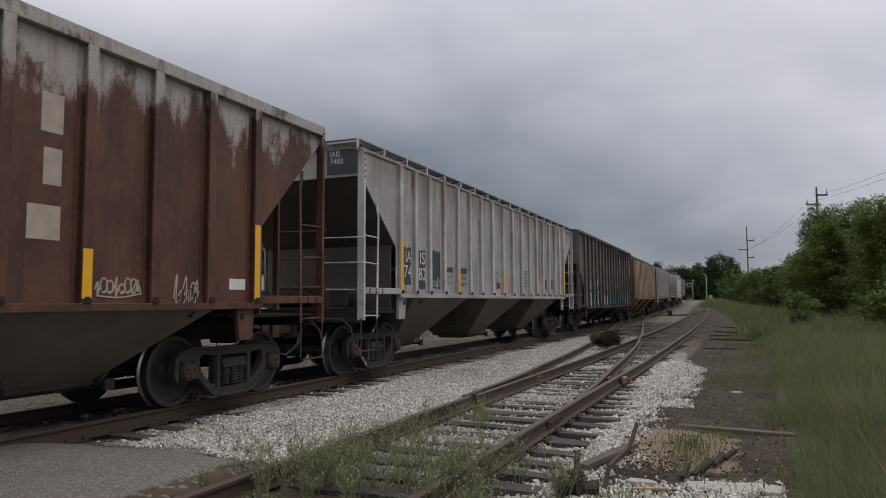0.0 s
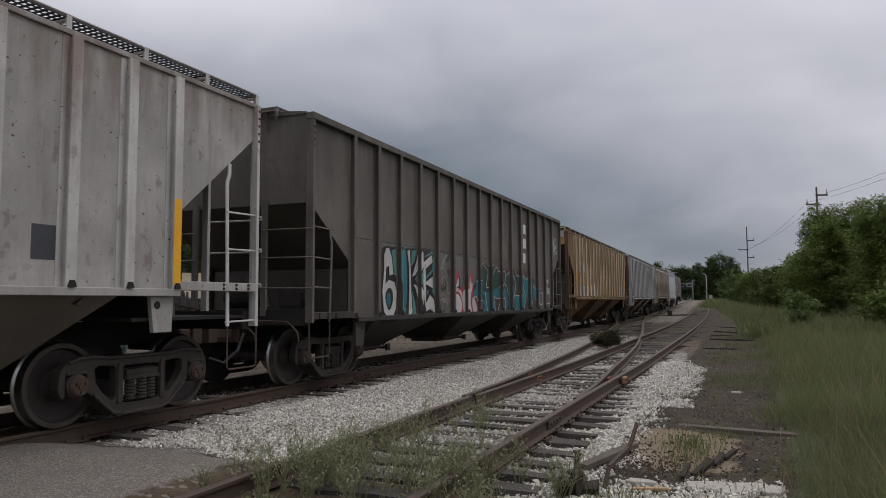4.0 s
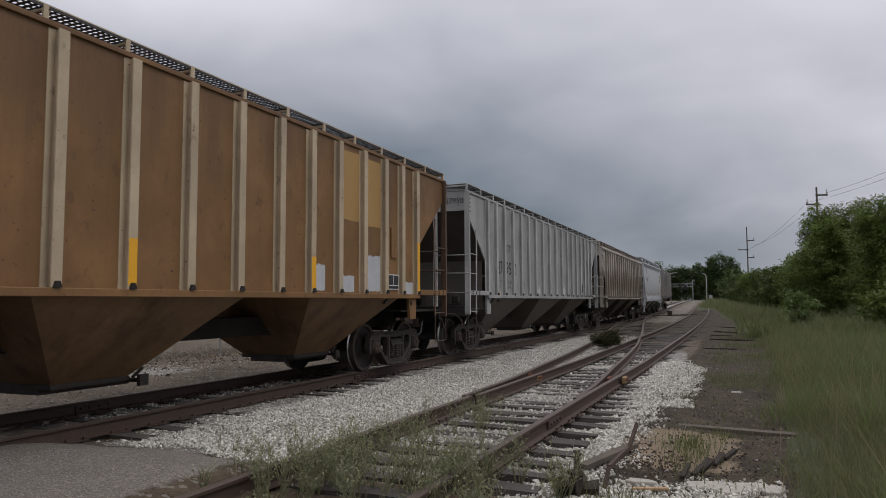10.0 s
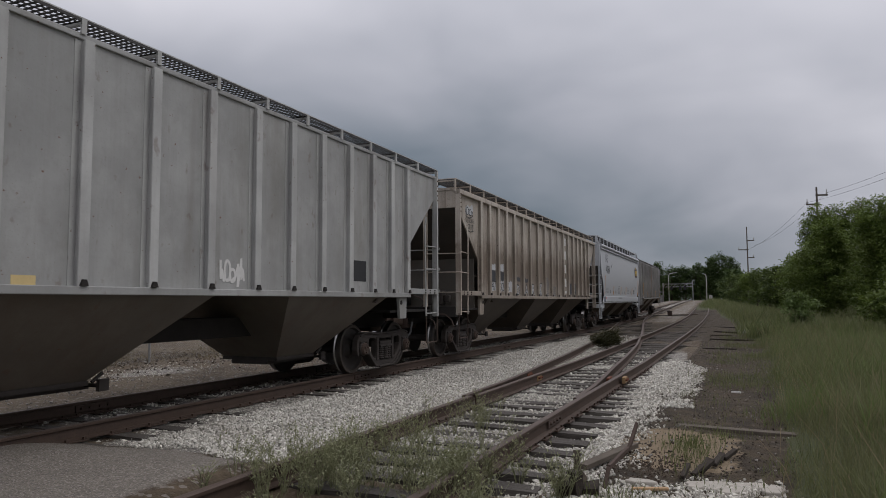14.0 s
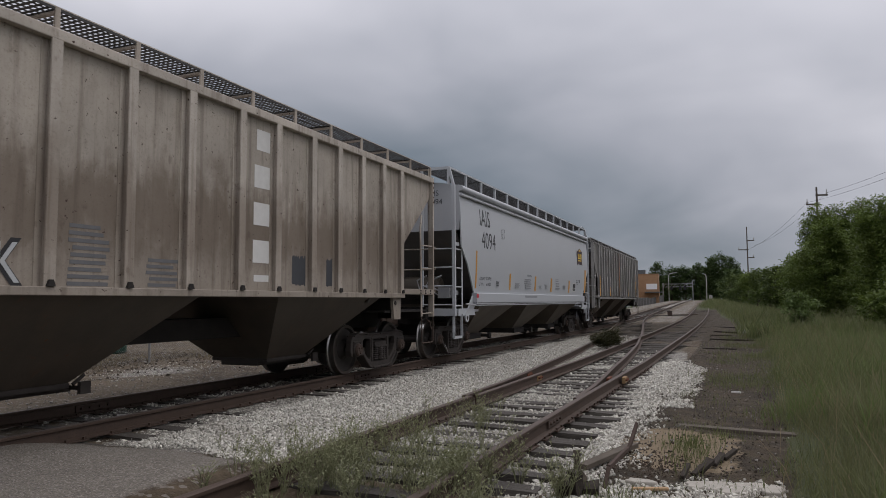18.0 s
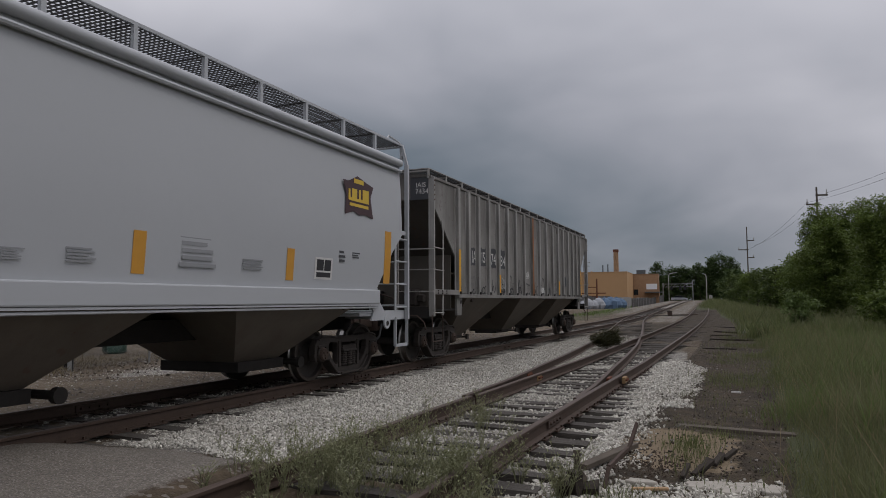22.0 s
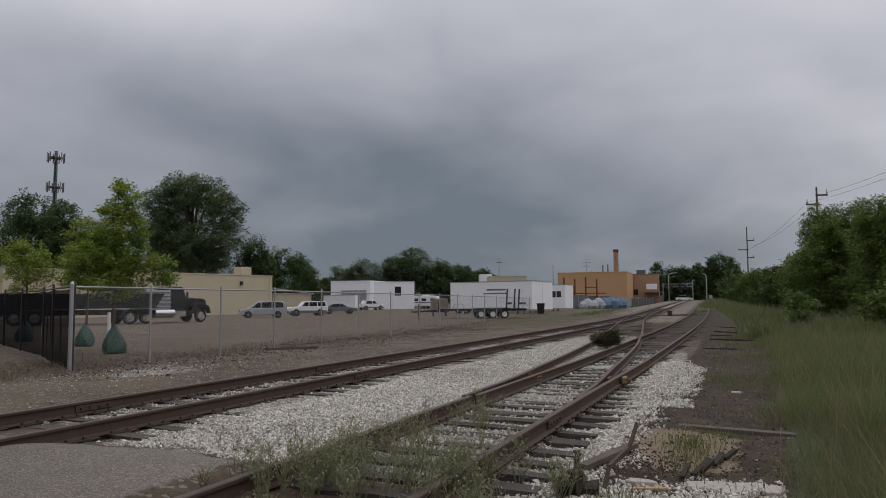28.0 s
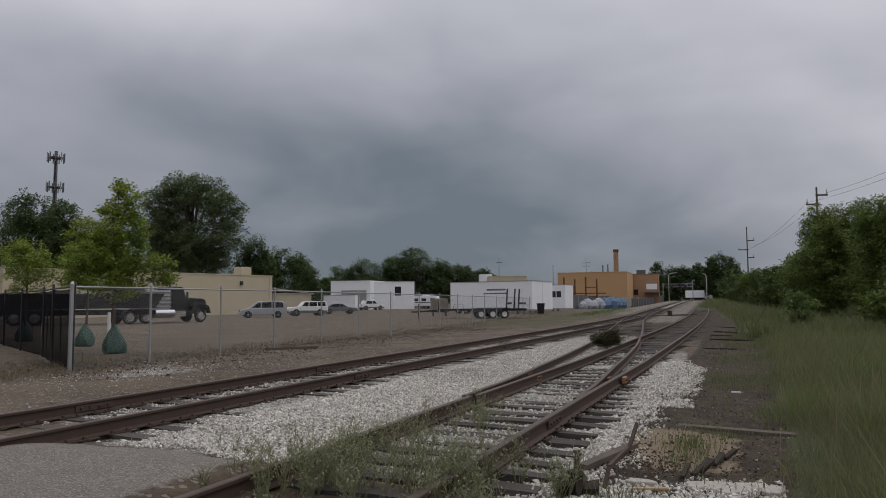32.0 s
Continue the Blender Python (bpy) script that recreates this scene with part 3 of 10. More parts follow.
def ballast():
    rng = np.random.default_rng(3)
    spots = []

    def patch(x0, x1, y0, y1, density, keep, lift=0.0):
        n = int((x1 - x0) * (y1 - y0) * density)
        x, y = rng.uniform(x0, x1, n), rng.uniform(y0, y1, n)
        k = rng.random(n) < keep(x, y)
        x, y = x[k], y[k]
        dx = bend(y)
        sunk = 0.035 * (1 - smooth01(x, 0.45, 0.75)) * (x > 0.0)
        spots.append(np.stack([x + dx, y, ground_height(x + dx, y) + lift - sunk], 1))

    edge = lambda x, y: smooth01(y + 0.3 * wobble(x, y, 2.2, 1) + 0.25 * x - 0.45, 5.55, 5.95)
    # between the two tracks
    patch(0.10, 3.1, 5.2, 13, 1350, lambda x, y: edge(x, y) * (1 - 0.75 * smooth01(x, 2.5, 3.2) * (1 - smooth01(y, 6, 8))), 0.015)
    patch(0.10, 3.2, 13, 32, 520, lambda x, y: (1 - smooth01(y, 24, 33)), 0.015)
    # in the second track and beside it
    patch(3.3, 4.7, 5.5, 24, 520, lambda x, y: 0.75 * smooth01(y, 5.5, 8) * (1 - smooth01(y, 17, 24)))
    patch(4.75, 6.15, 5.0, 19.6, 900, lambda x, y: np.where(y < 11, 1 - smooth01(x + 0.25 * wobble(x, y, 2.5, 5), 5.5, 5.95), 1 - smooth01(x + 0.25 * wobble(x, y, 2.5, 5), 5.85, 6.25)) * (1 - smooth01(y + 2.2 * smooth01(x, 5.2, 6.2) + 0.5 * wobble(x, y, 2.1, 3), 18.2, 20.4)))
    # in the main track and along its far side
    patch(-1.5, 0.0, 6.0, 40, 200, lambda x, y: 0.8 * smooth01(y, 5.8, 8) * (1 - smooth01(y, 30, 40)))
    patch(-2.6, -1.5, 6.5, 30, 60, lambda x, y: 0.7 * np.ones_like(x))
    patch(-7.5, -3.4, 9.5, 16, 50, lambda x, y: np.exp(-((x + 5.6) / 1.3) ** 2 - ((y - 12.5) / 2.0) ** 2))
    patch(5.45, 7.4, 5.3, 7.0, 1500, lambda x, y: np.clip(1.1 * np.exp(-((y - 5.55 - 0.62 * (x - 5.5)) / 0.42) ** 2) * (1 - smooth01(x, 6.75, 7.2)), 0, 1))
    w = np.concatenate(spots)
    scatter_stones("ballast", w, 0.0178, "white crushed limestone ballast between the tracks", 4)
    # loose grey stones on the dirt
    n = 5200
    x, y = rng.uniform(-9, -2.2, n), rng.uniform(6, 34, n)
    scatter_stones("loose_stones", np.stack([x, y, ground_height(x, y)], 1), 0.018, "loose grey stones scattered over the dirt", 8, plain("grey_stone", (0.24, 0.22, 0.2), 0.95, 0, 0.4, 3))
    n = 2600
    x, y = -7.6 + 1.3 * rng.normal(size=n), rng.uniform(11, 40, n)
    tagged(scatter_stones("litter", np.stack([x - 0.06 * np.maximum(0, y - 26), y, ground_height(x, y)], 1), 0.030, "brown clods and litter in the dirt along the fence", 10, plain("dark_clods", (0.055, 0.044, 0.034), 0.95, 0, 0.5, 3), 0.6), "brown clods and litter in the dirt along the fence", "debris", kind="stuff")
    n = 2200
    x, y = rng.uniform(5.5, 7.3, n), 7.0 + 26 * rng.random(n) ** 1.6
    tagged(scatter_stones("litter", np.stack([x, y, ground_height(x, y)], 1), 0.013, "dark crumbs and cinders on the dirt beside the track", 12, bpy.data.materials["dark_clods"], 0.4), "dark crumbs and cinders on the dirt beside the track", "debris", kind="stuff")
    n = 500
    x, y = rng.uniform(5.4, 7.4, n), rng.uniform(5.5, 26, n)
    scatter_stones("loose_stones", np.stack([x, y, ground_height(x, y)], 1), 0.014, "loose cinders and stones beside the track", 9, bpy.data.materials["grey_stone"])


# ---- the train ----
R_WHEEL = 0.457
SIDE = 1.60          # half width over the ribs
PANEL = 1.51         # half width over the side sheets


def run(t):
    """How far the train has still to go at t, against its place at 23 s: it slows a little on the way."""
    a = t - 23.0
    return -4.53 * a + 0.01 * a * a


WHEELS, CARS = [], []


def wheelset_mesh():
    b = Build()
    prof = [(0.0, 0.08), (0.60, 0.085), (0.655, 0.13), (0.672, 0.14), (0.690, 0.33), (0.682, 0.395), (0.682, 0.480), (0.705, 0.486), (0.722, 0.462), (0.818, 0.453), (0.824, 0.447),
            (0.824, 0.398), (0.772, 0.375), (0.735, 0.18), (0.790, 0.13), (0.835, 0.12), (0.840, 0.07), (1.0, 0.065)]
    mats = [0, 0, 0, 0, 0, 0, 1, 1, 1, 2, 2, 0, 0, 0, 0, 0, 0]
    b.lathe(prof, n=44, mats=mats)
    b.lathe([(-a, r) for a, r in prof], n=44, mats=mats)
    return b.mesh("wheelset", [plain("grimy_wheel_plate", (0.040, 0.034, 0.030), 0.7, 0, 0.5, 5), M_STEEL, plain("worn_wheel_rim", (0.075, 0.062, 0.053), 0.5, 0.5, 0.3, 10)], smooth=True)


def holed_plate(b, outer, holes, x0, x1):
    """A plate in the plane of y and z with openings through it, x0 to x1 thick."""
    bm = bmesh.new()
    edges = []
    for loop in [outer] + holes:
        vs = [bm.verts.new((x0, y, z)) for y, z in loop]
        edges += [bm.edges.new((vs[k], vs[(k + 1) % len(vs)])) for k in range(len(vs))]
    bmesh.ops.triangle_fill(bm, edges=edges, use_beauty=True)
    moved = bmesh.ops.extrude_face_region(bm, geom=bm.faces[:])["geom"]
    bmesh.ops.translate(bm, verts=[g for g in moved if isinstance(g, bmesh.types.BMVert)], vec=(x1 - x0, 0, 0))
    bmesh.ops.recalc_face_normals(bm, faces=bm.faces)
    bm.verts.index_update()
    b.add([v.co for v in bm.verts], [[v.index for v in f.verts] for f in bm.faces])
    bm.free()


def mirrored(half):
    """A closed outline from its half with y above 0, from the top round to the foot."""
    return half + [(-y, z) for y, z in reversed(half) if y > 1e-6]


def side_frame_mesh():
    """Cast side frame: an arched top, triangular windows, a spring opening and open jaws over the bearings."""
    b = Build()
    x0, x1 = 0.93, 1.05
    outer = mirrored([(0, 0.735), (0.46, 0.735), (0.62, 0.76), (0.86, 0.755), (1.01, 0.71), (1.09, 0.62), (1.11, 0.44), (1.07, 0.34), (1.02, 0.34), (1.02, 0.56), (0.97, 0.60),
                      (0.80, 0.60), (0.755, 0.56), (0.755, 0.37), (0.69, 0.335), (0.54, 0.20), (0.42, 0.105), (0.30, 0.075), (0, 0.075)])
    tri = [(0.365, 0.60), (0.40, 0.63), (0.60, 0.645), (0.655, 0.61), (0.655, 0.50), (0.57, 0.37), (0.44, 0.255), (0.385, 0.25), (0.365, 0.29)]
    spring = [(-0.25, 0.62), (0.25, 0.62), (0.275, 0.59), (0.275, 0.225), (0.25, 0.20), (-0.25, 0.20), (-0.275, 0.225), (-0.275, 0.59)]
    holed_plate(b, outer, [tri, [(-y, z) for y, z in reversed(tri)], spring], x0, x1)
    for s in (1, -1):
        # flanges of the tension and compression members
        b.prism([(0.30 * s, 0.070), (0.42 * s, 0.100), (0.54 * s, 0.195), (0.69 * s, 0.330), (0.67 * s, 0.365), (0.52 * s, 0.232), (0.41 * s, 0.138), (0.30 * s, 0.110)], x0 - 0.04, x1 + 0.035)
        b.prism([(0, 0.705), (0.46 * s, 0.705), (0.62 * s, 0.73), (0.86 * s, 0.725), (0.99 * s, 0.685), (1.01 * s, 0.715), (0.86 * s, 0.76), (0.62 * s, 0.765), (0.46 * s, 0.74), (0, 0.74)], x0 - 0.03, x1 + 0.028)
        b.prism([(0, 0.070), (0.30 * s, 0.070), (0.30 * s, 0.110), (0, 0.110)], x0 - 0.04, x1 + 0.05)
        b.box(x0 - 0.01, x1 + 0.02, min(0.755 * s, 1.02 * s), max(0.755 * s, 1.02 * s), 0.575, 0.615)
        b.box(x0, x1 + 0.022, min(0.28 * s, 0.355 * s), max(0.28 * s, 0.355 * s), 0.20, 0.66)
        b.lathe([(0.90, 0.135), (1.07, 0.135), (1.085, 0.11)], (0, -0.889 * s, R_WHEEL), n=18)
    b.box(x0 - 0.02, x1 + 0.045, -0.245, 0.245, 0.455, 0.50)
    return b.mesh("side_frame", M_TRUCK)


def cap_mesh():
    b = Build()
    b.lathe([(1.07, 0.12), (1.10, 0.115), (1.125, 0.095), (1.125, 0.03), (1.135, 0.03)], (0, 0, 0), n=16)
    for k in range(3):
        a = k * math.tau / 3 + 0.5
        b.lathe([(1.12, 0.018), (1.145, 0.018)], (0, 0.062 * math.cos(a), 0.062 * math.sin(a)), n=6)
    return b.mesh("bearing_cap", M_TRUCK_RUST)


def spring_mesh():
    b = Build()
    for y, x in ((-0.15, 1.03), (0, 1.05), (0.15, 1.03)):
        prof = []
        for k in range(7):
            z = 0.225 + k * 0.038
            prof += [(z, 0.052), (z + 0.008, 0.066), (z + 0.022, 0.066), (z + 0.030, 0.052)]
        b.lathe(prof, (x, y, 0), "z", 12)
    return b.mesh("spring_pack", M_TRUCK)


def bolster_mesh():
    b = Build()
    b.prism([(-1.07, 0.455), (1.07, 0.455), (1.07, 0.565), (0.5, 0.70), (-0.5, 0.70), (-1.07, 0.565)], -0.235, 0.235, "y")
    b.box(-0.25, 0.25, -0.25, 0.25, 0.70, 0.80)
    return b.mesh("bolster", M_TRUCK)


TRUCK = dict(wheelset=wheelset_mesh(), frame=side_frame_mesh(), cap=cap_mesh(), spring=spring_mesh(), bolster=bolster_mesh())


def truck(car, y):
    tr = part("truck", TRUCK["bolster"], None, car, "grimy cast-steel two-axle truck", m=pose(0, y, 0))
    for turn in (0, 180):
        part("side_frame", TRUCK["frame"], None, tr, m=pose(0, 0, 0, 0, 0, turn), bevel=0.014)
        part("spring_pack", TRUCK["spring"], None, tr, m=pose(0, 0, 0, 0, 0, turn))
    for s in (-0.889, 0.889):
        w = part("wheelset", TRUCK["wheelset"], None, tr, "steel wheels with bright treads", m=pose(0, s, R_WHEEL))
        WHEELS.append((w, s))
        for turn in (0, 180):
            part("bearing_cap", TRUCK["cap"], None, tr, "reddish rusty bearing cap", m=pose(0, s, R_WHEEL, 0, 0, turn))
    return tr


def text_mesh(body, height, mat, wide=1.0, bold=0.0):
    cu = bpy.data.curves.new("lettering", "FONT")
    cu.body, cu.size, cu.align_x, cu.resolution_u = body, 1.0, "CENTER", 3
    cu.offset = bold
    ob = bpy.data.objects.new("lettering", cu)
    me = bpy.data.meshes.new_from_object(ob)
    bpy.data.objects.remove(ob)
    co = np.zeros(len(me.vertices) * 3)
    me.vertices.foreach_get("co", co)
    co = co.reshape(-1, 3)
    k = height / max(1e-6, co[:, 1].max() - co[:, 1].min())
    co[:, 1] -= co[:, 1].min()
    co *= (k * wide, k, 1)
    me.vertices.foreach_set("co", co.ravel())
    me.materials.clear()
    me.materials.append(mat)
    return me


def side_text(car, body, y, z, height, mat, x=PANEL, wide=1.0, turn=0, name="lettering", label=""):
    return part(name, text_mesh(body, height, mat, wide), None, car, label, m=pose(x + 0.005, y, z, 90, turn, 90))


def end_text(car, body, x, z, height, mat, y, wide=1.0):
    return part("lettering", text_mesh(body, height, mat, wide), None, car, m=pose(x, y - 0.006, z, 90))


def patch(car, name, y0, y1, z0, z1, mat, x=PANEL, label="", d=0.003, ragged=0.0, seed=0):
    """A thin coat of paint or a plate on the side."""
    rnd = random.Random(seed)
    if not ragged:
        return part(name, Build().box(x, x + d, y0, y1, z0, z1), mat, car, label)
    n = 14
    top = [(y0 + (y1 - y0) * k / n, z1 + rnd.uniform(-ragged, ragged)) for k in range(n, -1, -1)]
    bot = [(y0 + (y1 - y0) * k / n, z0 + rnd.uniform(-ragged, ragged) * 0.5) for k in range(n + 1)]
    return part(name, Build().prism(bot + top, x, x + d), mat, car, label)


def bars(car, y0, y1, z0, z1, rows, mat, x=PANEL, seed=0, name="small_print"):
    """Print too small to read: plain bars."""
    rnd, b = random.Random(seed), Build()
    dz = (z1 - z0) / rows
    for r in range(rows):
        z = z1 - (r + 0.5) * dz
        b.box(x, x + 0.003, y0 + rnd.uniform(0, 0.1) * (y1 - y0), y1 - rnd.uniform(0, 0.3) * (y1 - y0), z - dz * 0.28, z + dz * 0.28)
    return part(name, b, mat, car)


def grate_mesh(w, d, pitch=0.07):
    """Open walkway grating, w along y and d along x, with its frame."""
    b = Build()
    n = int(w / pitch)
    for k in range(1, n):
        y = w * k / n
        b.box(0, d, y - 0.017, y + 0.017, -0.003, 0.003)
    m = max(2, int(d / pitch))
    for k in range(1, m):
        x = d * k / m
        b.box(x - 0.009, x + 0.009, 0, w, -0.004, 0.004)
    for x in (0, d):
        b.box(x - 0.008, x + 0.008, 0, w, -0.014, 0.014)
    for y in (0, w):
        b.box(0, d, y - 0.012, y + 0.012, -0.010, 0.010)
    return b.mesh("walkway_grating", M_GRATE)


def ladder(parent, p, q, across, rungs, mat, r=0.016, stile=0.05, both=True, label=""):
    """Two stiles from p to q (bottom, top) with rungs reaching by the vector across."""
    p, q, a = Vector(p), Vector(q), Vector(across)
    b = Build()
    if both:
        b.bar(p, q, stile, 0.02)
    b.bar(p + a, q + a, stile, 0.02)
    lad = part("ladder", b, mat, parent, label)
    rung = Build().tube([(0, 0, 0), a], r, 6).mesh("rung", mat)
    for k in range(rungs):
        part("rung", rung, None, lad, m=Matrix.Translation(p.lerp(q, (k + 0.15) / (rungs - 0.4))))
    return lad


def hopper_car(lead, length, sill, top, label, side_mat, rib_mat, end_mat, hop_mat, ribs, first, cut=(3.58, 2.36), chord=0.0, bays=3, walk_over=0.0, walk_z=0.08,
               rib_w=0.13, sheer=None, stripe=True, post_mat=None, truck_in=1.45, bay_top=None, roof_mat=None, ladder_mat=None, low=0.40, even=False, sill_mat=None, rib_spots=None):
    """A covered hopper car: rib-sided body with cut-away ends over two trucks."""
    h = length / 2
    car = thing("hopper_car", label, "freight car", "covered hopper cars of the train")
    CARS.append((car, lead, length, truck_in))
    post_mat = post_mat or rib_mat
    ladder_mat = ladder_mat or post_mat
    end_in = first - 0.06
    sill_mat = sill_mat or side_mat
    slope = (cut[0] - cut[1]) / end_in
    foot = (cut[0] - sill + 0.15) / slope
    zc, zr = cut
    # side sheets with their cut-away ends
    pts = [(-h + end_in, sill), (h - end_in, sill), (h - end_in, zr), (h, zc), (h, top), (-h, top), (-h, zc), (-h + end_in, zr)]
    for s in (1, -1):
        part("side_sheet", Build().prism(pts, s * (PANEL - 0.03), s * PANEL), side_mat, car)
        b = Build()
        b.box(s * (PANEL - 0.02), s * (SIDE + 0.008), -h + end_in, h - end_in, sill - 0.05, sill + 0.035)
        b.box(s * (PANEL - 0.02), s * (SIDE - 0.01), -h, -h + end_in, sill + 0.02, sill + 0.13)
        b.box(s * (PANEL - 0.02), s * (SIDE - 0.01), h - end_in, h, sill + 0.02, sill + 0.13)
        part("side_sill", b, sill_mat, car, bevel=0.008)
        b = Build()
        c = max(chord, 0.05)
        b.box(s * (PANEL - 0.05), s * (PANEL + (0.085 if chord else 0.03)), -h - 0.02, h + 0.02, top - c, top + 0.012)
        part("top_chord", b, rib_mat if chord else side_mat, car, bevel=0.01)
    # ribs
    gaps = [1.0] * (ribs - 1) if even else [0.685, 0.715, 0.805, 0.84, 0.815, 0.81, 0.90, 0.915, 0.90, 0.915, 0.90, 0.81, 0.815, 0.84, 0.805, 0.715, 0.685]
    share = (length - 2 * first) / sum(gaps)
    zt = top - max(chord, 0.06)
    rb = Build()
    w = rib_w / 2
    deep = SIDE - PANEL
    rb.prism([(-w - 0.05, 0), (w + 0.05, 0), (w + 0.05, 0.007), (w - 0.03, 0.007), (w - 0.03, deep - 0.018), (w, deep - 0.010), (w - 0.006, deep), (-w + 0.006, deep), (-w, deep - 0.010), (-w + 0.03, deep - 0.018), (-w + 0.03, 0.007), (-w - 0.05, 0.007)], sill + 0.02, zt, "z")
    # turn the section so that it stands out sideways
    rb.v = [(q[1], q[0], q[2]) for q in rb.v]
    # welded foot of the rib on the sill
    rb.prism([(-0.045, sill + 0.036), (0.045, sill + 0.036), (0.02, sill + 0.10), (-0.02, sill + 0.10)], deep, deep + 0.03, mat=1)
    rib = rb.mesh("rib", [rib_mat, M_DARK])
    spots = rib_spots or [-h + first + share * sum(gaps[:k]) for k in range(ribs)]
    for y in spots:
        for s in (1, -1):
            part("rib", rib, None, car, m=pose(s * PANEL, y, 0, 0, 0, 0 if s > 0 else 180))
    # roof, a shallow arc, with its hatch trough
    arc = [(PANEL * math.cos(a) * 1.0, top + 0.10 * math.sin(a)) for a in np.linspace(0, math.pi, 13)]
    part("roof", Build().prism(arc, -h, h, "y"), roof_mat or side_mat, car)
    # ends
    for s in (-1, 1):
        b = Build()
        b.box(-PANEL + 0.031, PANEL - 0.031, s * (h - 0.06), s * (h - 0.02), zc - 0.02, top)
        part("end_panel", b, end_mat, car)
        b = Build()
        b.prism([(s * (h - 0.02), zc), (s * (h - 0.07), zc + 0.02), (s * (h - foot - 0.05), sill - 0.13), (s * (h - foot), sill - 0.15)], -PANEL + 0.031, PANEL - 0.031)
        # this paint is darkened for the shade under the overhanging end
        part("slope_sheet", b, P_SLOPE_SHADE, car)
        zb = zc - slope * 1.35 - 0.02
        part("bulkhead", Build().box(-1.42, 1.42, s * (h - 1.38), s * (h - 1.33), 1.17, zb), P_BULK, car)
        b = Build()
        b.box(-1.45, 1.45, s * (h - 0.12), s * (h + 0.02), 0.98, 1.22)
        b.box(-1.45, 1.45, s * (h - 2.0), s * (h - 0.12), 1.13, 1.17)
        part("end_sill", b, M_DARK, car)
        b = Build()
        b.lathe([(0, 0.17), (0.03, 0.19), (0.75, 0.19), (0.78, 0.17)], (-1.1, s * (h - 1.35), 1.42), "x", 16)
        part("air_reservoir", b, M_DARK, car)
        part("coupler", Build().box(-0.09, 0.09, s * (h - 0.1), s * (h + 0.42), 0.78, 0.95).box(-0.14, 0.14, s * (h + 0.40), s * (h + 0.60), 0.72, 1.0), M_TRUCK_RUST, car, bevel=0.02)
        part("air_hose", Build().tube([(0.35, s * (h + 0.05), 0.85), (0.4, s * (h + 0.25), 0.6), (0.3, s * (h + 0.45), 0.42), (0.15, s * (h + 0.6), 0.5)], 0.025, 6), M_BLACK, car)
        part("uncoupling_lever", Build().tube([(0.16, s * (h + 0.32), 1.02), (0.35, s * (h + 0.20), 1.06), (1.25, s * (h + 0.16), 1.04), (1.42, s * (h + 0.16), 0.90), (1.46, s * (h + 0.16), 0.74)], 0.013, 6), M_TRUCK_RUST, car)
        part("draft_gear", Build().box(-0.20, 0.20, s * (h - 0.5), s * (h + 0.02), 0.70, 0.98), M_TRUCK_RUST, car, bevel=0.02)
        part("brake_pipe", Build().tube([(-0.45, s * (h - 0.9), 1.75), (-0.2, s * (h - 0.75), 1.55), (0.3, s * (h - 0.6), 1.42), (0.6, s * (h - 0.25), 1.28), (0.6, s * (h + 0.0), 1.24)], 0.016, 6), M_TRUCK_RUST, car)
        part("brake_valve", Build().box(0.35, 0.75, s * (h - 1.15), s * (h - 0.85), 1.25, 1.62).box(0.75, 0.92, s * (h - 1.08), s * (h - 0.92), 1.32, 1.50), M_TRUCK, car, "grimy brake control valve", bevel=0.03)
        for x in (-1, 1):
            px = x * (SIDE - 0.05)
            part("corner_post", Build().box(x * (PANEL - 0.015), x * (SIDE - 0.005), s * (h - 0.045), s * (h + 0.012), 1.02, top - 0.02).box(x * (PANEL - 0.05), x * (PANEL - 0.015), s * (h - 0.02), s * (h + 0.012), 1.02, top - 0.02), post_mat, car, bevel=0.006)
            rv = Build()
            for k in range(5):
                rv.lathe([(0, 0.020), (0.014, 0.018), (0.020, 0.008)], (0, 0, 0), "x", 7)
                n0 = len(rv.v) - 21
                for q in range(n0, len(rv.v)):
                    a = rv.v[q]
                    rv.v[q] = (x * (SIDE - 0.006) + x * a[0], s * (h - 0.018) + a[1], top - 0.10 - k * 0.105 + a[2])
            tagged(part("rivets", rv, P_RUSTPOST, car, "rusty rivet heads"), "rusty rivet heads", kind="stuff")
            part("end_post", Build().box(x * 0.64, x * 0.74, s * (h - 0.02), s * (h + 0.035), 1.12, zc + 0.06), post_mat, car, bevel=0.005)
            # side ladder: a flat stile bent in at its head, and four rungs from the corner post
            zl = zc - slope * 0.56
            lb, run_ = Build(), [(h - 0.55, 1.04), (h - 0.60, zl - 0.30), (h - 0.60, zl - 0.22), (h - 0.56, zl - 0.12), (h - 0.555, zl + 0.02)]
            for (ya, za), (yb, zb2) in zip(run_, run_[1:]):
                lb.bar((px, s * ya, za - 0.006), (px, s * yb, zb2 + 0.006), 0.052, 0.018)
            lad = part("ladder", lb, ladder_mat, car)
            rung = Build().tube([(x * 0.03, s * 0.03, 0), (x * 0.012, 0, 0), (0, -s * 0.57, -0.012), (x * 0.02, -s * 0.60, -0.012)], 0.013, 6).mesh("rung", ladder_mat)
            for z in (1.10, 1.57, 2.03, 2.51):
                part("rung", rung, None, lad, m=pose(px, s * (h - 0.01), z))
            grab = Build().tube([(x * 0.66, s * 0.05, 0.0), (x * 0.70, s * 0.075, 0.01), (x * 1.50, s * 0.075, 0.0), (x * 1.60, s * 0.06, 0.0), (x * 1.62, s * 0.02, 0.03), (x * 1.58, s * 0.0, 0.04)], 0.0125, 6).mesh("grab_iron", ladder_mat)
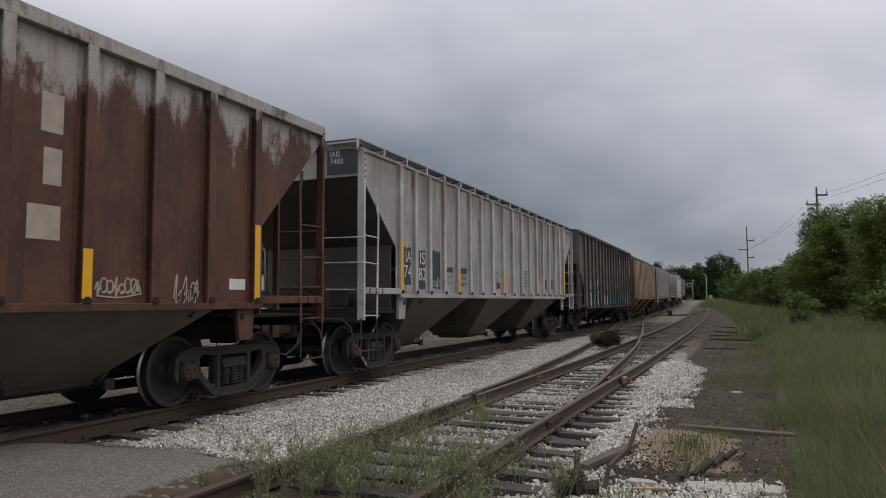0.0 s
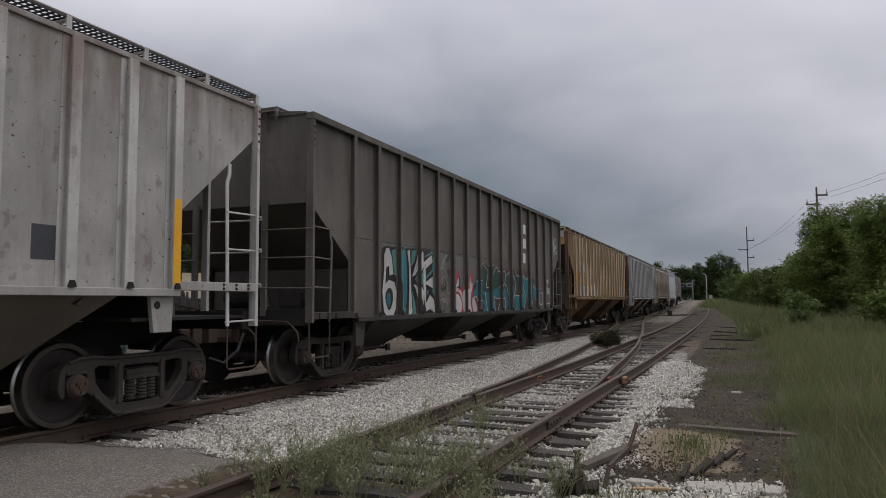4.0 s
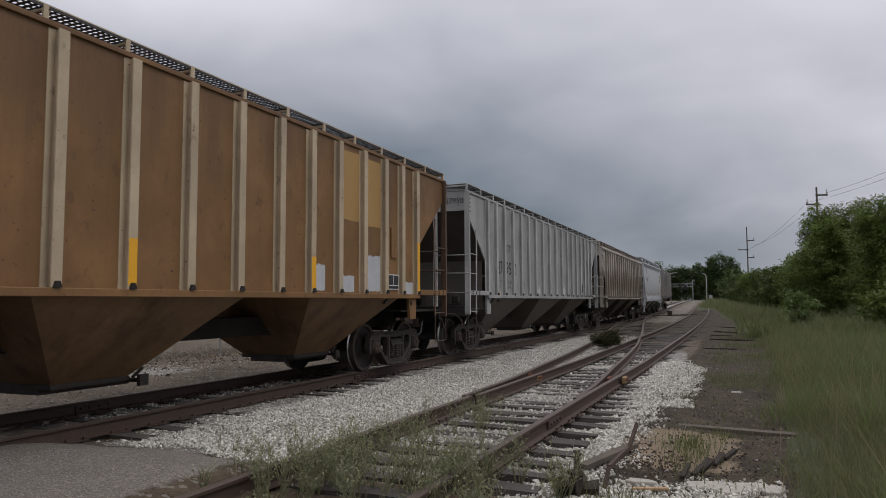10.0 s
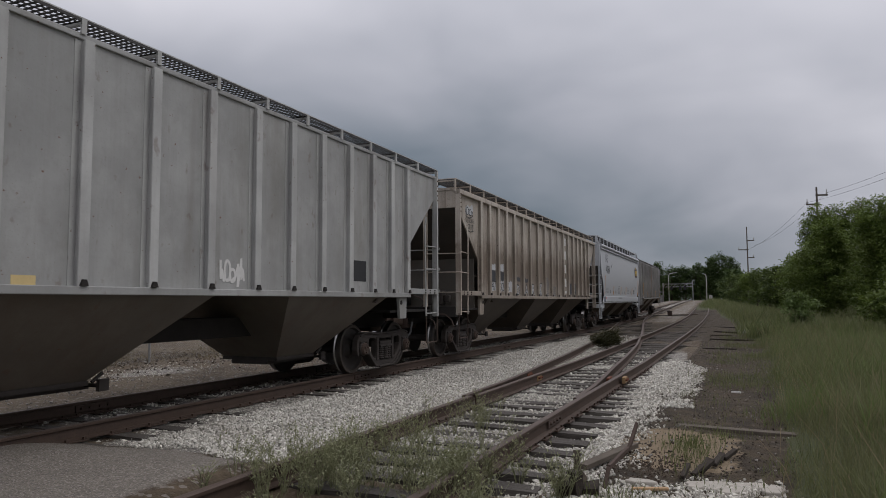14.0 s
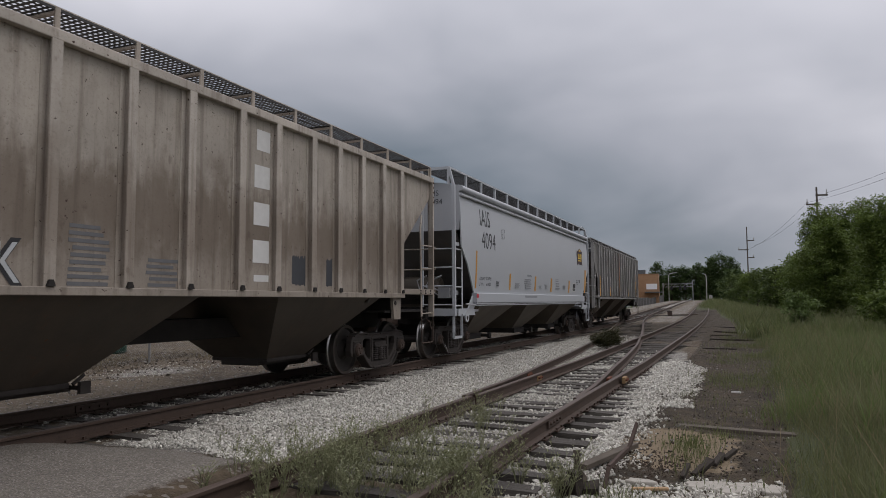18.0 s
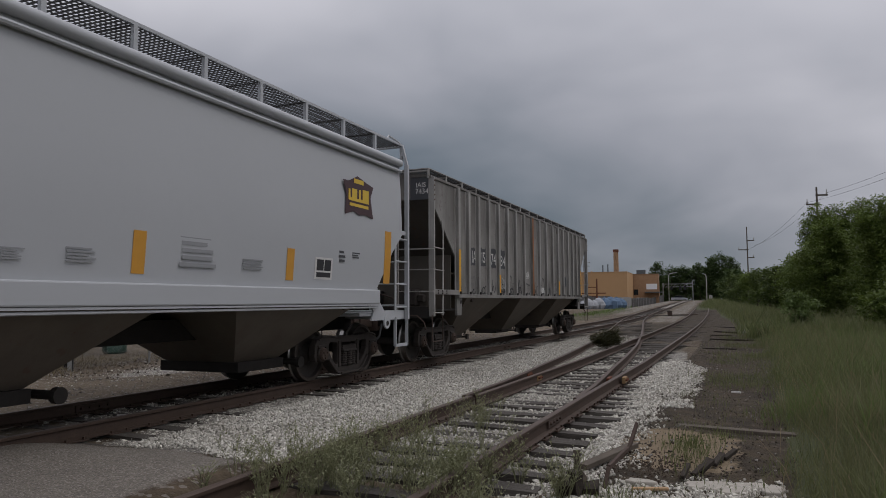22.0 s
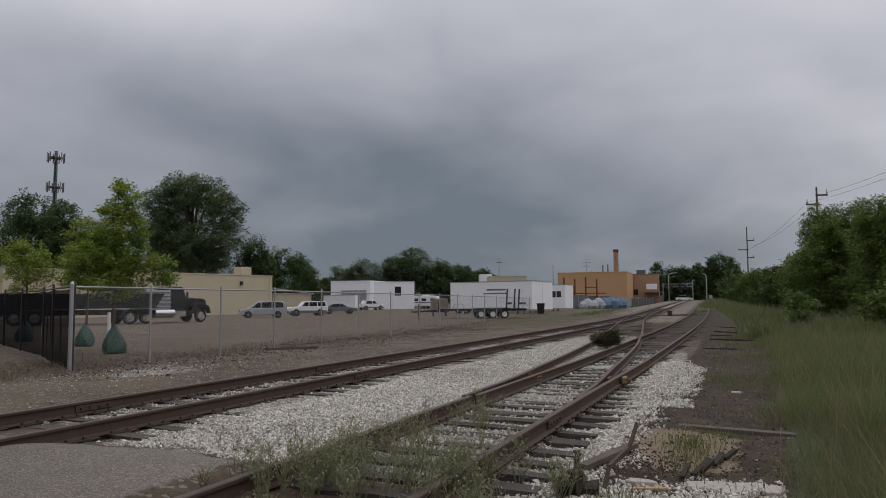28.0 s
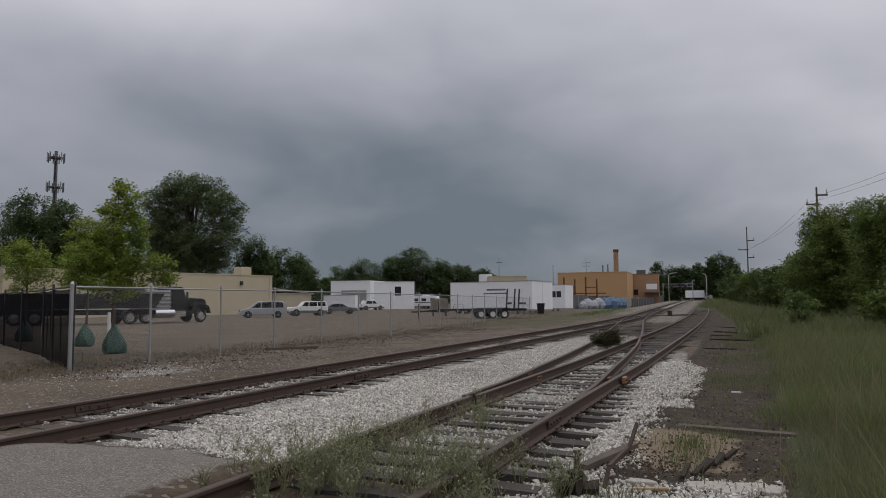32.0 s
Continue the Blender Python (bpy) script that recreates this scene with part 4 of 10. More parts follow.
            for z in (1.55, 2.02, 2.46):
                part("grab_iron", grab, None, car, m=pose(0, s * h, z))
            part("step", Build().tube([(x * 1.55, s * (h + 0.03), 1.06), (x * 1.55, s * (h + 0.03), 0.51), (x * 1.55, s * (h + 0.0), 0.485), (x * 1.55, s * (h - 0.52), 0.485), (x * 1.55, s * (h - 0.55), 0.51), (x * 1.55, s * (h - 0.55), 0.98), (x * 1.53, s * (h - 0.53), 1.06)], 0.012, 6), M_TRUCK_RUST, car)
            yb0, yb1 = h - end_in - 0.03, h - end_in - 0.38
            br = part("bracket", Build().prism([(s * yb0, sill - 0.05), (s * yb1, sill - 0.05), (s * (yb1 + 0.06), sill - 0.46), (s * (yb0 - 0.02), sill - 0.46)], x * (PANEL - 0.04), x * (PANEL + 0.02)), sill_mat, car, bevel=0.006)
            part("hole", Build().lathe([(0, 0.045), (0.006, 0.045)], (PANEL + 0.02 if x > 0 else -PANEL - 0.026, s * (yb1 + 0.10), sill - 0.15), "x", 14), M_DARK, br)
            bolts = Build()
            for k in range(6):
                bolts.lathe([(0, 0.018), (0.02, 0.014)], (SIDE - 0.01 if x > 0 else -SIDE - 0.01, s * (h - 0.20 - 0.24 * (k // 2)), sill + (0.05 if k % 2 else 0.10)), "x", 6)
            tagged(part("bolts", bolts, M_TRUCK, car), "small dark bolt heads", kind="stuff")
    # underframe
    part("centre_sill", Build().box(-0.32, 0.32, -h + 0.05, h - 0.05, 0.80, 1.10), M_DARK, car)
    part("belly", Build().box(-PANEL + 0.031, PANEL - 0.031, -h + end_in + 0.6, h - end_in - 0.6, sill + 0.1, sill + 0.14), M_DARK, car)
    inner = length - 2 * end_in
    pitch = inner / bays
    bt = bay_top or pitch * 0.66
    for k in range(bays):
        yc = -inner / 2 + pitch * (k + 0.5)
        b = Build()
        t0, t1, g = PANEL - 0.02, 0.50, 0.50
        z0 = sill - 0.05
        v = [(-t0, -bt / 2, z0), (t0, -bt / 2, z0), (t0, bt / 2, z0), (-t0, bt / 2, z0), (-t1, -g, low), (t1, -g, low), (t1, g, low), (-t1, g, low)]
        b.add(v, [(0, 1, 2, 3), (7, 6, 5, 4), (0, 4, 5, 1), (1, 5, 6, 2), (2, 6, 7, 3), (3, 7, 4, 0)])
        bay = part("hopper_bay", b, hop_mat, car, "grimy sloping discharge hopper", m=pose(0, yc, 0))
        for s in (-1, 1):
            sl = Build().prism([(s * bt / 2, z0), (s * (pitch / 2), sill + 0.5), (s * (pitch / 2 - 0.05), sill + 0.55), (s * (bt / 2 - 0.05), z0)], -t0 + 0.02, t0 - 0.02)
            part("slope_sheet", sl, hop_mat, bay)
        gb = Build().box(-t1 - 0.05, t1 + 0.05, -g - 0.05, g + 0.05, low - 0.02, low + 0.035).box(-0.36, 0.36, -g - 0.05, g + 0.22, low - 0.085, low - 0.02)
        gb.tube([(-0.62, g + 0.16, low - 0.03), (0.66, g + 0.16, low - 0.03)], 0.026, 8)
        gb.box(0.63, 0.68, g + 0.09, g + 0.23, low - 0.09, low + 0.05).bar((0.6, g + 0.05, low + 0.02), (0.6, g + 0.20, low + 0.12), 0.03)
        part("gate", gb, M_TRUCK, bay)
    # roof walk, joined at both ends by a walk across
    n = 17
    step = (length + 0.12) / n
    gr = grate_mesh(step, 0.62)
    rise = max(0.06, walk_z) + 0.06
    supm = Build().box(-0.012, 0.012, -0.03, 0.03, -rise, 0.016).box(-0.62, -0.012, -0.02, 0.02, -0.045, -0.016).mesh("walkway_support", rib_mat)
    xo = PANEL - 0.02 + walk_over
    for k in range(n):
        part("walkway_grating", gr, None, car, m=pose(xo - 0.62, -h - 0.06 + k * step, top + rise))
    for k in range(n + 1):
        part("walkway_support", supm, None, car, m=pose(xo, -h - 0.06 + k * step, top + rise))
    part("walkway_edge", Build().box(xo - 0.008, xo + 0.006, -h - 0.06, h + 0.06, top + rise + 0.002, top + rise + 0.028), rib_mat, car)
    cross = grate_mesh(0.62, 2 * xo - 0.62)
    for s in (-1, 1):
        part("end_walkway", cross, None, car, m=pose(-xo, s * (h - 0.25) - 0.31, top + rise))
        part("end_edge", Build().box(-xo, xo, s * (h + 0.06) - 0.008, s * (h + 0.06) + 0.008, top + rise - 0.02, top + rise + 0.028), rib_mat, car)
        for xx in (-0.72, 0.72):
            part("walkway_post", Build().bar((xx, s * (h + 0.01), top - 0.22), (xx, s * (h + 0.05), top + rise), 0.035, 0.02), rib_mat, car)
        part("walkway_post", Build().box(xo - 0.04, xo + 0.004, s * (h + 0.05) - 0.015, s * (h + 0.05) + 0.015, top - 0.05, top + rise), rib_mat, car)
    if stripe:
        for y in (spots[0], spots[4], spots[8], spots[12], spots[-1]):
            tall = 1.0 if y in (spots[0], spots[-1]) else 0.5
            patch(car, "reflector", y - rib_w / 2 + 0.008, y + rib_w / 2 - 0.008, sill + 0.08, sill + 0.08 + tall, M_YELLOW, SIDE, "yellow reflective stripe")
    truck(car, -h + truck_in), truck(car, h - truck_in)
    return car, h, spots


def smooth_car(lead, length, sill, top, label, mat, hop_mat, truck_in=1.15):
    """The new hopper car: smooth curved sides, a deep side sill and a railed roof walk."""
    h = length / 2
    car = thing("hopper_car", label, "freight car", "covered hopper cars of the train")
    CARS.append((car, lead, length, truck_in))
    zk, end_in = 2.62, 1.30
    for s in (1, -1):
        # bulging side, cut away over the trucks
        prof = [(PANEL + 0.05, sill + 0.25), (SIDE, sill + 0.8), (SIDE + 0.015, 2.6), (SIDE - 0.01, 3.4), (SIDE - 0.06, top)]
        b = Build()
        cols = [(-h + 0.35, zk), (-h + 0.75, 2.25), (-h + end_in, sill + 0.25), (h - end_in, sill + 0.25), (h - 0.75, 2.25), (h - 0.35, zk)]

        def bulge(z):
            return float(np.interp(z, [q[1] for q in prof], [q[0] for q in prof]))

        rows = [sill + 0.25, 1.9, 2.25, zk, 3.0, 3.5, top]

        def ends(z):
            if z >= zk:
                return -h + 0.35, h - 0.35
            if z >= 2.25:
                f = (zk - z) / (zk - 2.25)
                return -h + 0.35 + 0.4 * f, h - 0.35 - 0.4 * f
            f = (2.25 - z) / (2.25 - sill - 0.25)
            return -h + 0.75 + (end_in - 0.75) * f, h - 0.75 - (end_in - 0.75) * f

        v, nseg = [], 12
        for off in (0, -0.03):
            for z in rows:
                a, c = ends(z)
                v += [(s * (bulge(z) + off), a + (c - a) * k / nseg, z) for k in range(nseg + 1)]
        n1, n2 = nseg + 1, (nseg + 1) * len(rows)
        f = []
        for r in range(len(rows) - 1):
            for k in range(nseg):
                i = r * n1 + k
                f += [(i, i + 1, i + n1 + 1, i + n1), (n2 + i, n2 + i + n1, n2 + i + n1 + 1, n2 + i + 1)]
        for r in range(len(rows) - 1):
            for k in (0, nseg):
                i = r * n1 + k
                f.append((i, i + n1, n2 + i + n1, n2 + i))
        b.add(v, f)
        part("side_sheet", b, mat, car, smooth=True)
        b = Build()
        b.box(s * (PANEL - 0.02), s * (SIDE + 0.045), -h + end_in, h - end_in, sill, sill + 0.25)
        part("side_sill", b, mat, car, bevel=0.02)
        part("sill_flange", Build().box(s * (PANEL - 0.1), s * (SIDE + 0.03), -h + end_in, h - end_in, sill - 0.03, sill - 0.004), mat, car)
        b = Build()
        b.tube([(s * (SIDE - 0.03), -h + 0.36, top + 0.02), (s * (SIDE - 0.03), h - 0.36, top + 0.02)], 0.075, 12)
        b.tube([(s * (SIDE - 0.005), -h + 0.36, top - 0.14), (s * (SIDE - 0.005), h - 0.36, top - 0.14)], 0.035, 8)
        part("top_chord", b, mat, car, smooth=True)
    arc = [(1.5 * math.cos(a), top + 0.02 + 0.22 * math.sin(a)) for a in np.linspace(0, math.pi, 13)]
    part("roof", Build().prism(arc, -h + 0.36, h - 0.36, "y"), mat, car)
    for s in (-1, 1):
        part("end_panel", Build().box(-PANEL - 0.045, PANEL + 0.045, s * (h - 0.375), s * (h - 0.345), 3.02, top + 0.1), mat, car)
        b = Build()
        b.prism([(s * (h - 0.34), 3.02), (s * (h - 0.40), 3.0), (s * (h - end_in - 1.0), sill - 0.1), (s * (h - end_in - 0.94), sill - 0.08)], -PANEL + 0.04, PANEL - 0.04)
        # same darkened paint: shade of the recess is in its colour
        part("slope_sheet", b, P_SLOPE_SHADE, car)
        b = Build()
        b.box(-1.5, 1.5, s * (h - 0.30), s * (h + 0.02), 1.0, 1.17)
        b.box(-1.5, 1.5, s * (h - 1.8), s * (h - 0.30), 1.08, 1.14)
        part("end_sill", b, mat, car, bevel=0.01)
        part("coupler", Build().box(-0.09, 0.09, s * (h - 0.1), s * (h + 0.42), 0.78, 0.95).box(-0.14, 0.14, s * (h + 0.40), s * (h + 0.60), 0.72, 1.0), M_TRUCK_RUST, car, bevel=0.02)
        part("air_reservoir", Build().lathe([(0, 0.15), (0.05, 0.21), (0.95, 0.21), (1.0, 0.15)], (-0.2, s * (h - 1.05), 1.75), "x", 20), hop_mat, car, smooth=True)
        part("brake_valve", Build().box(0.85, 1.15, s * (h - 0.95), s * (h - 0.70), 1.42, 1.68).box(0.95, 1.30, s * (h - 0.90), s * (h - 0.75), 1.50, 1.60).tube([(0.6, s * (h - 0.8), 1.9), (0.5, s * (h - 0.75), 1.7), (0.8, s * (h - 0.8), 1.5)], 0.018, 6), M_GALV, car)
        for x in (-1, 1):
            b = Build()
            b.box(x * (SIDE - 0.09), x * (SIDE - 0.01), s * (h - 0.04), s * (h + 0.03), 1.0, top + 0.05)
            b.bar((x * (SIDE - 0.05), s * h, top + 0.04), (x * (SIDE - 0.16), s * h, top + 0.46), 0.06)
            part("corner_post", b, mat, car, bevel=0.006)
            part("end_post", Build().box(x * 0.72, x * 0.78, s * (h - 0.02), s * (h + 0.03), 1.1, top + 0.45), mat, car)
            ladder(car, (x * (SIDE - 0.05), s * (h - 0.01), 1.17), (x * (SIDE - 0.05), s * (h - 0.01), 2.75), (0, -s * 0.5, 0), 4, mat, both=False)
            ladder(car, (x * 0.75, s * (h + 0.03), 1.2), (x * 0.75, s * (h + 0.03), 2.75), (x * 0.8, 0, 0), 4, mat, both=False, stile=0.03)
            part("corner_gusset", Build().box(x * (SIDE - 0.10), x * (SIDE - 0.06), s * (h - 0.37), s * (h - 0.03), zk + 0.02, zk + 0.10), mat, car)
            st = Build()
            for yy in (0.0, 0.50):
                st.bar((x * 1.54, s * (h - yy), 1.05), (x * 1.54, s * (h - yy), 0.50), 0.02, 0.06)
            st.bar((x * 1.54, s * (h + 0.01), 0.51), (x * 1.54, s * (h - 0.51), 0.51), 0.06, 0.02)
            part("step", st, mat, car)
            br = Build().prism([(s * (h - 0.3), 1.17), (s * (h - 0.3), 1.0), (s * (h - end_in - 0.14), 1.0), (s * (h - end_in - 0.06), 1.17)], x * PANEL, x * (PANEL + 0.03))
            br.prism([(s * (h - end_in + 0.35), 1.17), (s * (h - end_in - 0.06), 1.17), (s * (h - end_in - 0.22), sill + 0.02), (s * (h - end_in + 0.02), sill + 0.18)], x * PANEL, x * (PANEL + 0.03))
            part("bracket", br, mat, car)
            b = Build().prism([(s * (h - 0.85) + 0.12 * math.cos(a), 0.97 + 0.13 * math.sin(a)) for a in np.linspace(0, math.tau, 16, endpoint=False)], x * (PANEL + 0.012), x * (PANEL + 0.045))
            lug = part("pull_lug", b, mat, car)
            part("eye", Build().prism([(s * (h - 0.85) + 0.05 * math.cos(a), 0.94 + 0.05 * math.sin(a)) for a in np.linspace(0, math.tau, 12, endpoint=False)], x * (PANEL + 0.010), x * (PANEL + 0.049)), M_DARK, lug)
    part("centre_sill", Build().box(-0.32, 0.32, -h + 0.05, h - 0.05, 0.80, 1.10), M_DARK, car)
    part("belly", Build().box(-PANEL + 0.05, PANEL - 0.05, -h + end_in + 0.6, h - end_in - 0.6, sill + 0.1, sill + 0.14), M_DARK, car)
    inner = length - 2 * end_in
    pitch = inner / 3
    for k in range(3):
        yc, bt, low = -inner / 2 + pitch * (k + 0.5), pitch * 0.70, 0.42
        b = Build()
        v = [(-1.5, -bt / 2, sill - 0.03), (1.5, -bt / 2, sill - 0.03), (1.5, bt / 2, sill - 0.03), (-1.5, bt / 2, sill - 0.03), (-0.62, -0.5, low), (0.62, -0.5, low), (0.62, 0.5, low), (-0.62, 0.5, low)]
        b.add(v, [(0, 1, 2, 3), (7, 6, 5, 4), (0, 4, 5, 1), (1, 5, 6, 2), (2, 6, 7, 3), (3, 7, 4, 0)])
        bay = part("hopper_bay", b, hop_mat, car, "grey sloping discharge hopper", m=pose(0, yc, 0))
        gb = Build().box(-0.74, 0.74, -0.56, 0.56, low - 0.12, low + 0.03)
        gb.lathe([(-0.95, 0.05), (0.95, 0.05)], (0, 0.72, low - 0.05), "x", 10)
        gb.lathe([(0.90, 0.09), (0.98, 0.09)], (0, 0.72, low - 0.05), "x", 12)
        part("gate", gb, M_DARK, bay)
    for x0 in (0.35, 0.75):
        part("air_pipe", Build().tube([(x0 + 0.1, -h + 0.95, 1.98), (x0 - 0.10, -h + 0.80, 1.86), (x0 - 0.02, -h + 0.75, 1.66), (x0 + 0.35, -h + 0.80, 1.46)], 0.020, 6), M_GALV, car)
    part("brake_platform", Build().box(-1.3, -0.2, -h + 0.02, -h + 0.5, 1.18, 1.22), mat, car)
    pipe = Build().tube([(SIDE - 0.02, -h + end_in - 0.6, sill - 0.02), (SIDE + 0.0, -h + end_in + 0.1, sill - 0.06), (SIDE + 0.0, h - end_in, sill - 0.06)], 0.018, 6)
    part("train_line", pipe, mat, car)
    # railed walk round the hatches
    n = 14
    step = length / n
    gr = grate_mesh(step, 0.70)
    supm = Build().box(-0.025, 0.025, -0.03, 0.03, -0.39, 0.02).mesh("walkway_support", mat)
    for k in range(n):
        part("walkway_grating", gr, None, car, m=pose(0.72, -h + k * step, top + 0.45))
        part("hatch_cover", Build().box(-0.3, 0.3, 0.05, step - 0.05, top + 0.24, top + 0.32), mat, car, m=pose(0, -h + k * step, 0)) if 0 < k < n - 1 else None
    for k in range(n + 1):
        part("walkway_support", supm, None, car, m=pose(1.43, -h + k * step, top + 0.45))
    part("walkway_edge", Build().box(1.42, 1.455, -h, h, top + 0.44, top + 0.48), mat, car)
    for s in (-1, 1):
        part("end_walk", Build().box(-1.40, 1.40, s * (h - 0.02), s * (h + 0.03), top + 0.42, top + 0.48), mat, car)
        part("end_walkway", grate_mesh(0.70, 2.2), None, car, m=pose(-1.45, s * (h - 0.35) - 0.35, top + 0.45))
    part("grab_iron", Build().tube([(1.40, h - 0.6, top + 0.47), (1.40, h - 0.5, top + 0.56), (1.40, h - 0.05, top + 0.52), (1.43, h + 0.10, top + 0.38), (1.47, h + 0.14, top + 0.0), (1.5, h + 0.14, top - 0.35)], 0.02, 6), mat, car)
    truck(car, -h + truck_in), truck(car, h - truck_in - 0.25)
    return car, h


def worn_brown():
    """Brown paint over old pale paint that shows in ragged, rain-drawn patches along the top."""
    n = Nodes("worn_brown_paint", 0.6)
    blot = n.noise(1.1, 8.0, 0.64, (1, 1.25, 0.75), distortion=0.3)
    streak = n.noise(1.0, 6.0, 0.62, (7, 7, 0.6))
    fine = n.noise(26, 4.0)
    brown = n.mix(n.step(blot, 0.3, 0.7), (0.054, 0.025, 0.016), (0.126, 0.054, 0.032))
    brown = n.mix(n.op("MULTIPLY", n.step(streak, 0.46, 0.72), 0.55), brown, (0.044, 0.022, 0.018))
    brown = n.mix(n.op("MULTIPLY", n.step(n.noise(9.0, 6.0, 0.7), 0.55, 0.70), 0.5), brown, (0.165, 0.075, 0.048))
    pale = n.mix(fine, (0.26, 0.235, 0.205), (0.46, 0.43, 0.39))
    pale = n.mix(n.op("MULTIPLY", n.step(streak, 0.52, 0.70), 0.6), pale, (0.20, 0.125, 0.095))
    high = n.step(n.axis(2), 2.3, 4.2)
    m = n.op("ADD", n.op("ADD", n.op("MULTIPLY", blot, 0.78), n.op("MULTIPLY", streak, 0.24)), n.op("ADD", n.op("MULTIPLY", high, 0.36), n.op("MULTIPLY", fine, 0.06)))
    col = n.mix(n.op("MULTIPLY", n.step(m, 0.765, 0.875), 0.92), brown, pale)
    col = n.mix(n.op("MULTIPLY", n.step(n.noise(14, 5.0, 0.65), 0.62, 0.70), 0.7), col, (0.085, 0.036, 0.024))
    return n.done(col, n.op("ADD", n.op("MULTIPLY", blot, 2.0), n.op("MULTIPLY", fine, 0.2)), 0.35, 0.014)


def stained(name, c, stain, low_edge, high_edge, amount):
    """Wagon paint that rain has streaked with rust and soot between two heights."""
    n = Nodes(name, 0.6)
    blot = n.noise(0.9, 6.0, 0.6)
    streak = n.noise(1.0, 6.0, 0.62, (2.6, 2.6, 0.32), distortion=0.25)
    fine = n.noise(28, 3.0)
    col = n.mix(n.step(blot, 0.35, 0.7), tuple(v * 0.82 for v in c), tuple(min(1, v * 1.14) for v in c))
    high = n.step(n.axis(2), low_edge, high_edge)
    m = n.op("ADD", n.op("MULTIPLY", streak, 0.75), n.op("MULTIPLY", high, 0.22))
    col = n.mix(n.op("MULTIPLY", n.step(m, 0.40, 0.66), amount), col, stain)
    drip = n.noise(1.0, 5.0, 0.6, (11, 11, 0.45))
    col = n.mix(n.op("MULTIPLY", n.step(drip, 0.48, 0.76), amount * 0.30), col, stain)
    col = weathered(n, col, stain, amount * 0.75, (0.075, 0.036, 0.023), 0.25)
    return n.done(col, n.op("ADD", n.op("MULTIPLY", blot, 2.6), n.op("MULTIPLY", fine, 0.18)), 0.35, 0.014)


def mud_banded(name, c, stain, amount):
    """Beige paint with an uneven band of brown road film that has run down from half height."""
    n = Nodes(name, 0.65)
    blot = n.noise(0.9, 6.0, 0.6)
    streak = n.noise(1.0, 7.0, 0.62, (3.2, 3.2, 0.45), distortion=0.3)
    patchy = n.noise(2.3, 6.0, 0.65, (1.0, 1.2, 0.8), distortion=0.5)
    fine = n.noise(28, 4.0, 0.65)
    col = n.mix(n.step(blot, 0.35, 0.7), tuple(v * 0.86 for v in c), tuple(min(1, v * 1.14) for v in c))
    z = n.op("ADD", n.axis(2), n.op("ADD", n.op("MULTIPLY", n.op("SUBTRACT", streak, 0.5), 1.1), n.op("MULTIPLY", n.op("SUBTRACT", patchy, 0.5), 1.3)))
    band = n.op("MULTIPLY", n.op("SUBTRACT", 1.0, n.step(z, 2.45, 3.15)), n.op("ADD", 0.50, n.op("MULTIPLY", n.step(z, 1.55, 2.15), 0.50)))
    col = n.mix(n.op("MULTIPLY", band, amount), col, stain)
    col = n.mix(n.op("MULTIPLY", n.step(n.noise(1.0, 6.0, 0.6, (9, 9, 0.5)), 0.50, 0.70), 0.45), col, tuple(v * 0.8 for v in stain))
    col = n.mix(n.op("MULTIPLY", n.step(fine, 0.52, 0.75), 0.30), col, tuple(v * 0.7 for v in stain))
    col = weathered(n, col, stain, 0.5, (0.060, 0.034, 0.024), 0.22)
    return n.done(col, n.op("ADD", n.op("MULTIPLY", blot, 2.6), n.op("MULTIPLY", fine, 0.2)), 0.35, 0.014)


P_BROWN = worn_brown()
P_GREY1 = stained("streaked_grey_paint", (0.345, 0.330, 0.310), (0.12, 0.080, 0.060), 2.9, 4.2, 0.6)
P_GREY1_RIB = stained("streaked_grey_rib_paint", (0.47, 0.455, 0.435), (0.17, 0.10, 0.07), 3.2, 4.3, 0.7)
P_BLACKISH = stained("dark_brown_grey_paint", (0.118, 0.102, 0.089), (0.050, 0.043, 0.036), 2.6, 4.4, 0.7)
P_OCHRE = stained("ochre_paint", (0.205, 0.108, 0.041), (0.095, 0.050, 0.023), 2.4, 4.2, 0.6)
P_OCHRE_RIB = paint("cream_paint", (0.45, 0.36, 0.245), amount=0.25, rusty=0.10, chips=0.12)
P_GREY4 = paint("pale_grey_paint", (0.318, 0.318, 0.308), dirt=(0.13, 0.115, 0.09), amount=0.35, chips=0.03)
P_GREY4_RIB = paint("pale_grey_rib_paint", (0.415, 0.415, 0.402), amount=0.22, chips=0.06)
P_BEIGE = mud_banded("weathered_beige_paint", (0.375, 0.332, 0.282), (0.122, 0.090, 0.064), 0.78)
P_BEIGE_RIB = mud_banded("weathered_beige_rib_paint", (0.440, 0.393, 0.340), (0.170, 0.130, 0.096), 0.65)
P_NEW = plain("clean_grey_paint", (0.405, 0.415, 0.432), 0.45, 0, 0.035, 0.7, 0.08)
P_GREY7 = stained("dull_grey_paint", (0.228, 0.218, 0.205), (0.085, 0.075, 0.066), 2.4, 4.2, 0.6)
P_GREY7_RIB = paint("dull_grey_rib_paint", (0.315, 0.305, 0.290), amount=0.3)
# end slope sheets: shade of the recess put into the base colour, plus dirt streaks
P_SLOPE_SHADE = paint("shaded_slope_paint", (0.085, 0.077, 0.068), amount=0.4)
# bulkhead: a dark base colour with dirt streaks over it
P_BULK = paint("dark_bulkhead_paint", (0.090, 0.081, 0.069), amount=0.5)
P_RUSTPOST = paint("rusty_ochre_post_paint", (0.108, 0.062, 0.040), amount=0.5, rusty=0.3)
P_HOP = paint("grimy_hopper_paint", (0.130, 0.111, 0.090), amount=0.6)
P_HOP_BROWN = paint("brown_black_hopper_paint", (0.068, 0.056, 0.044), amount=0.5)
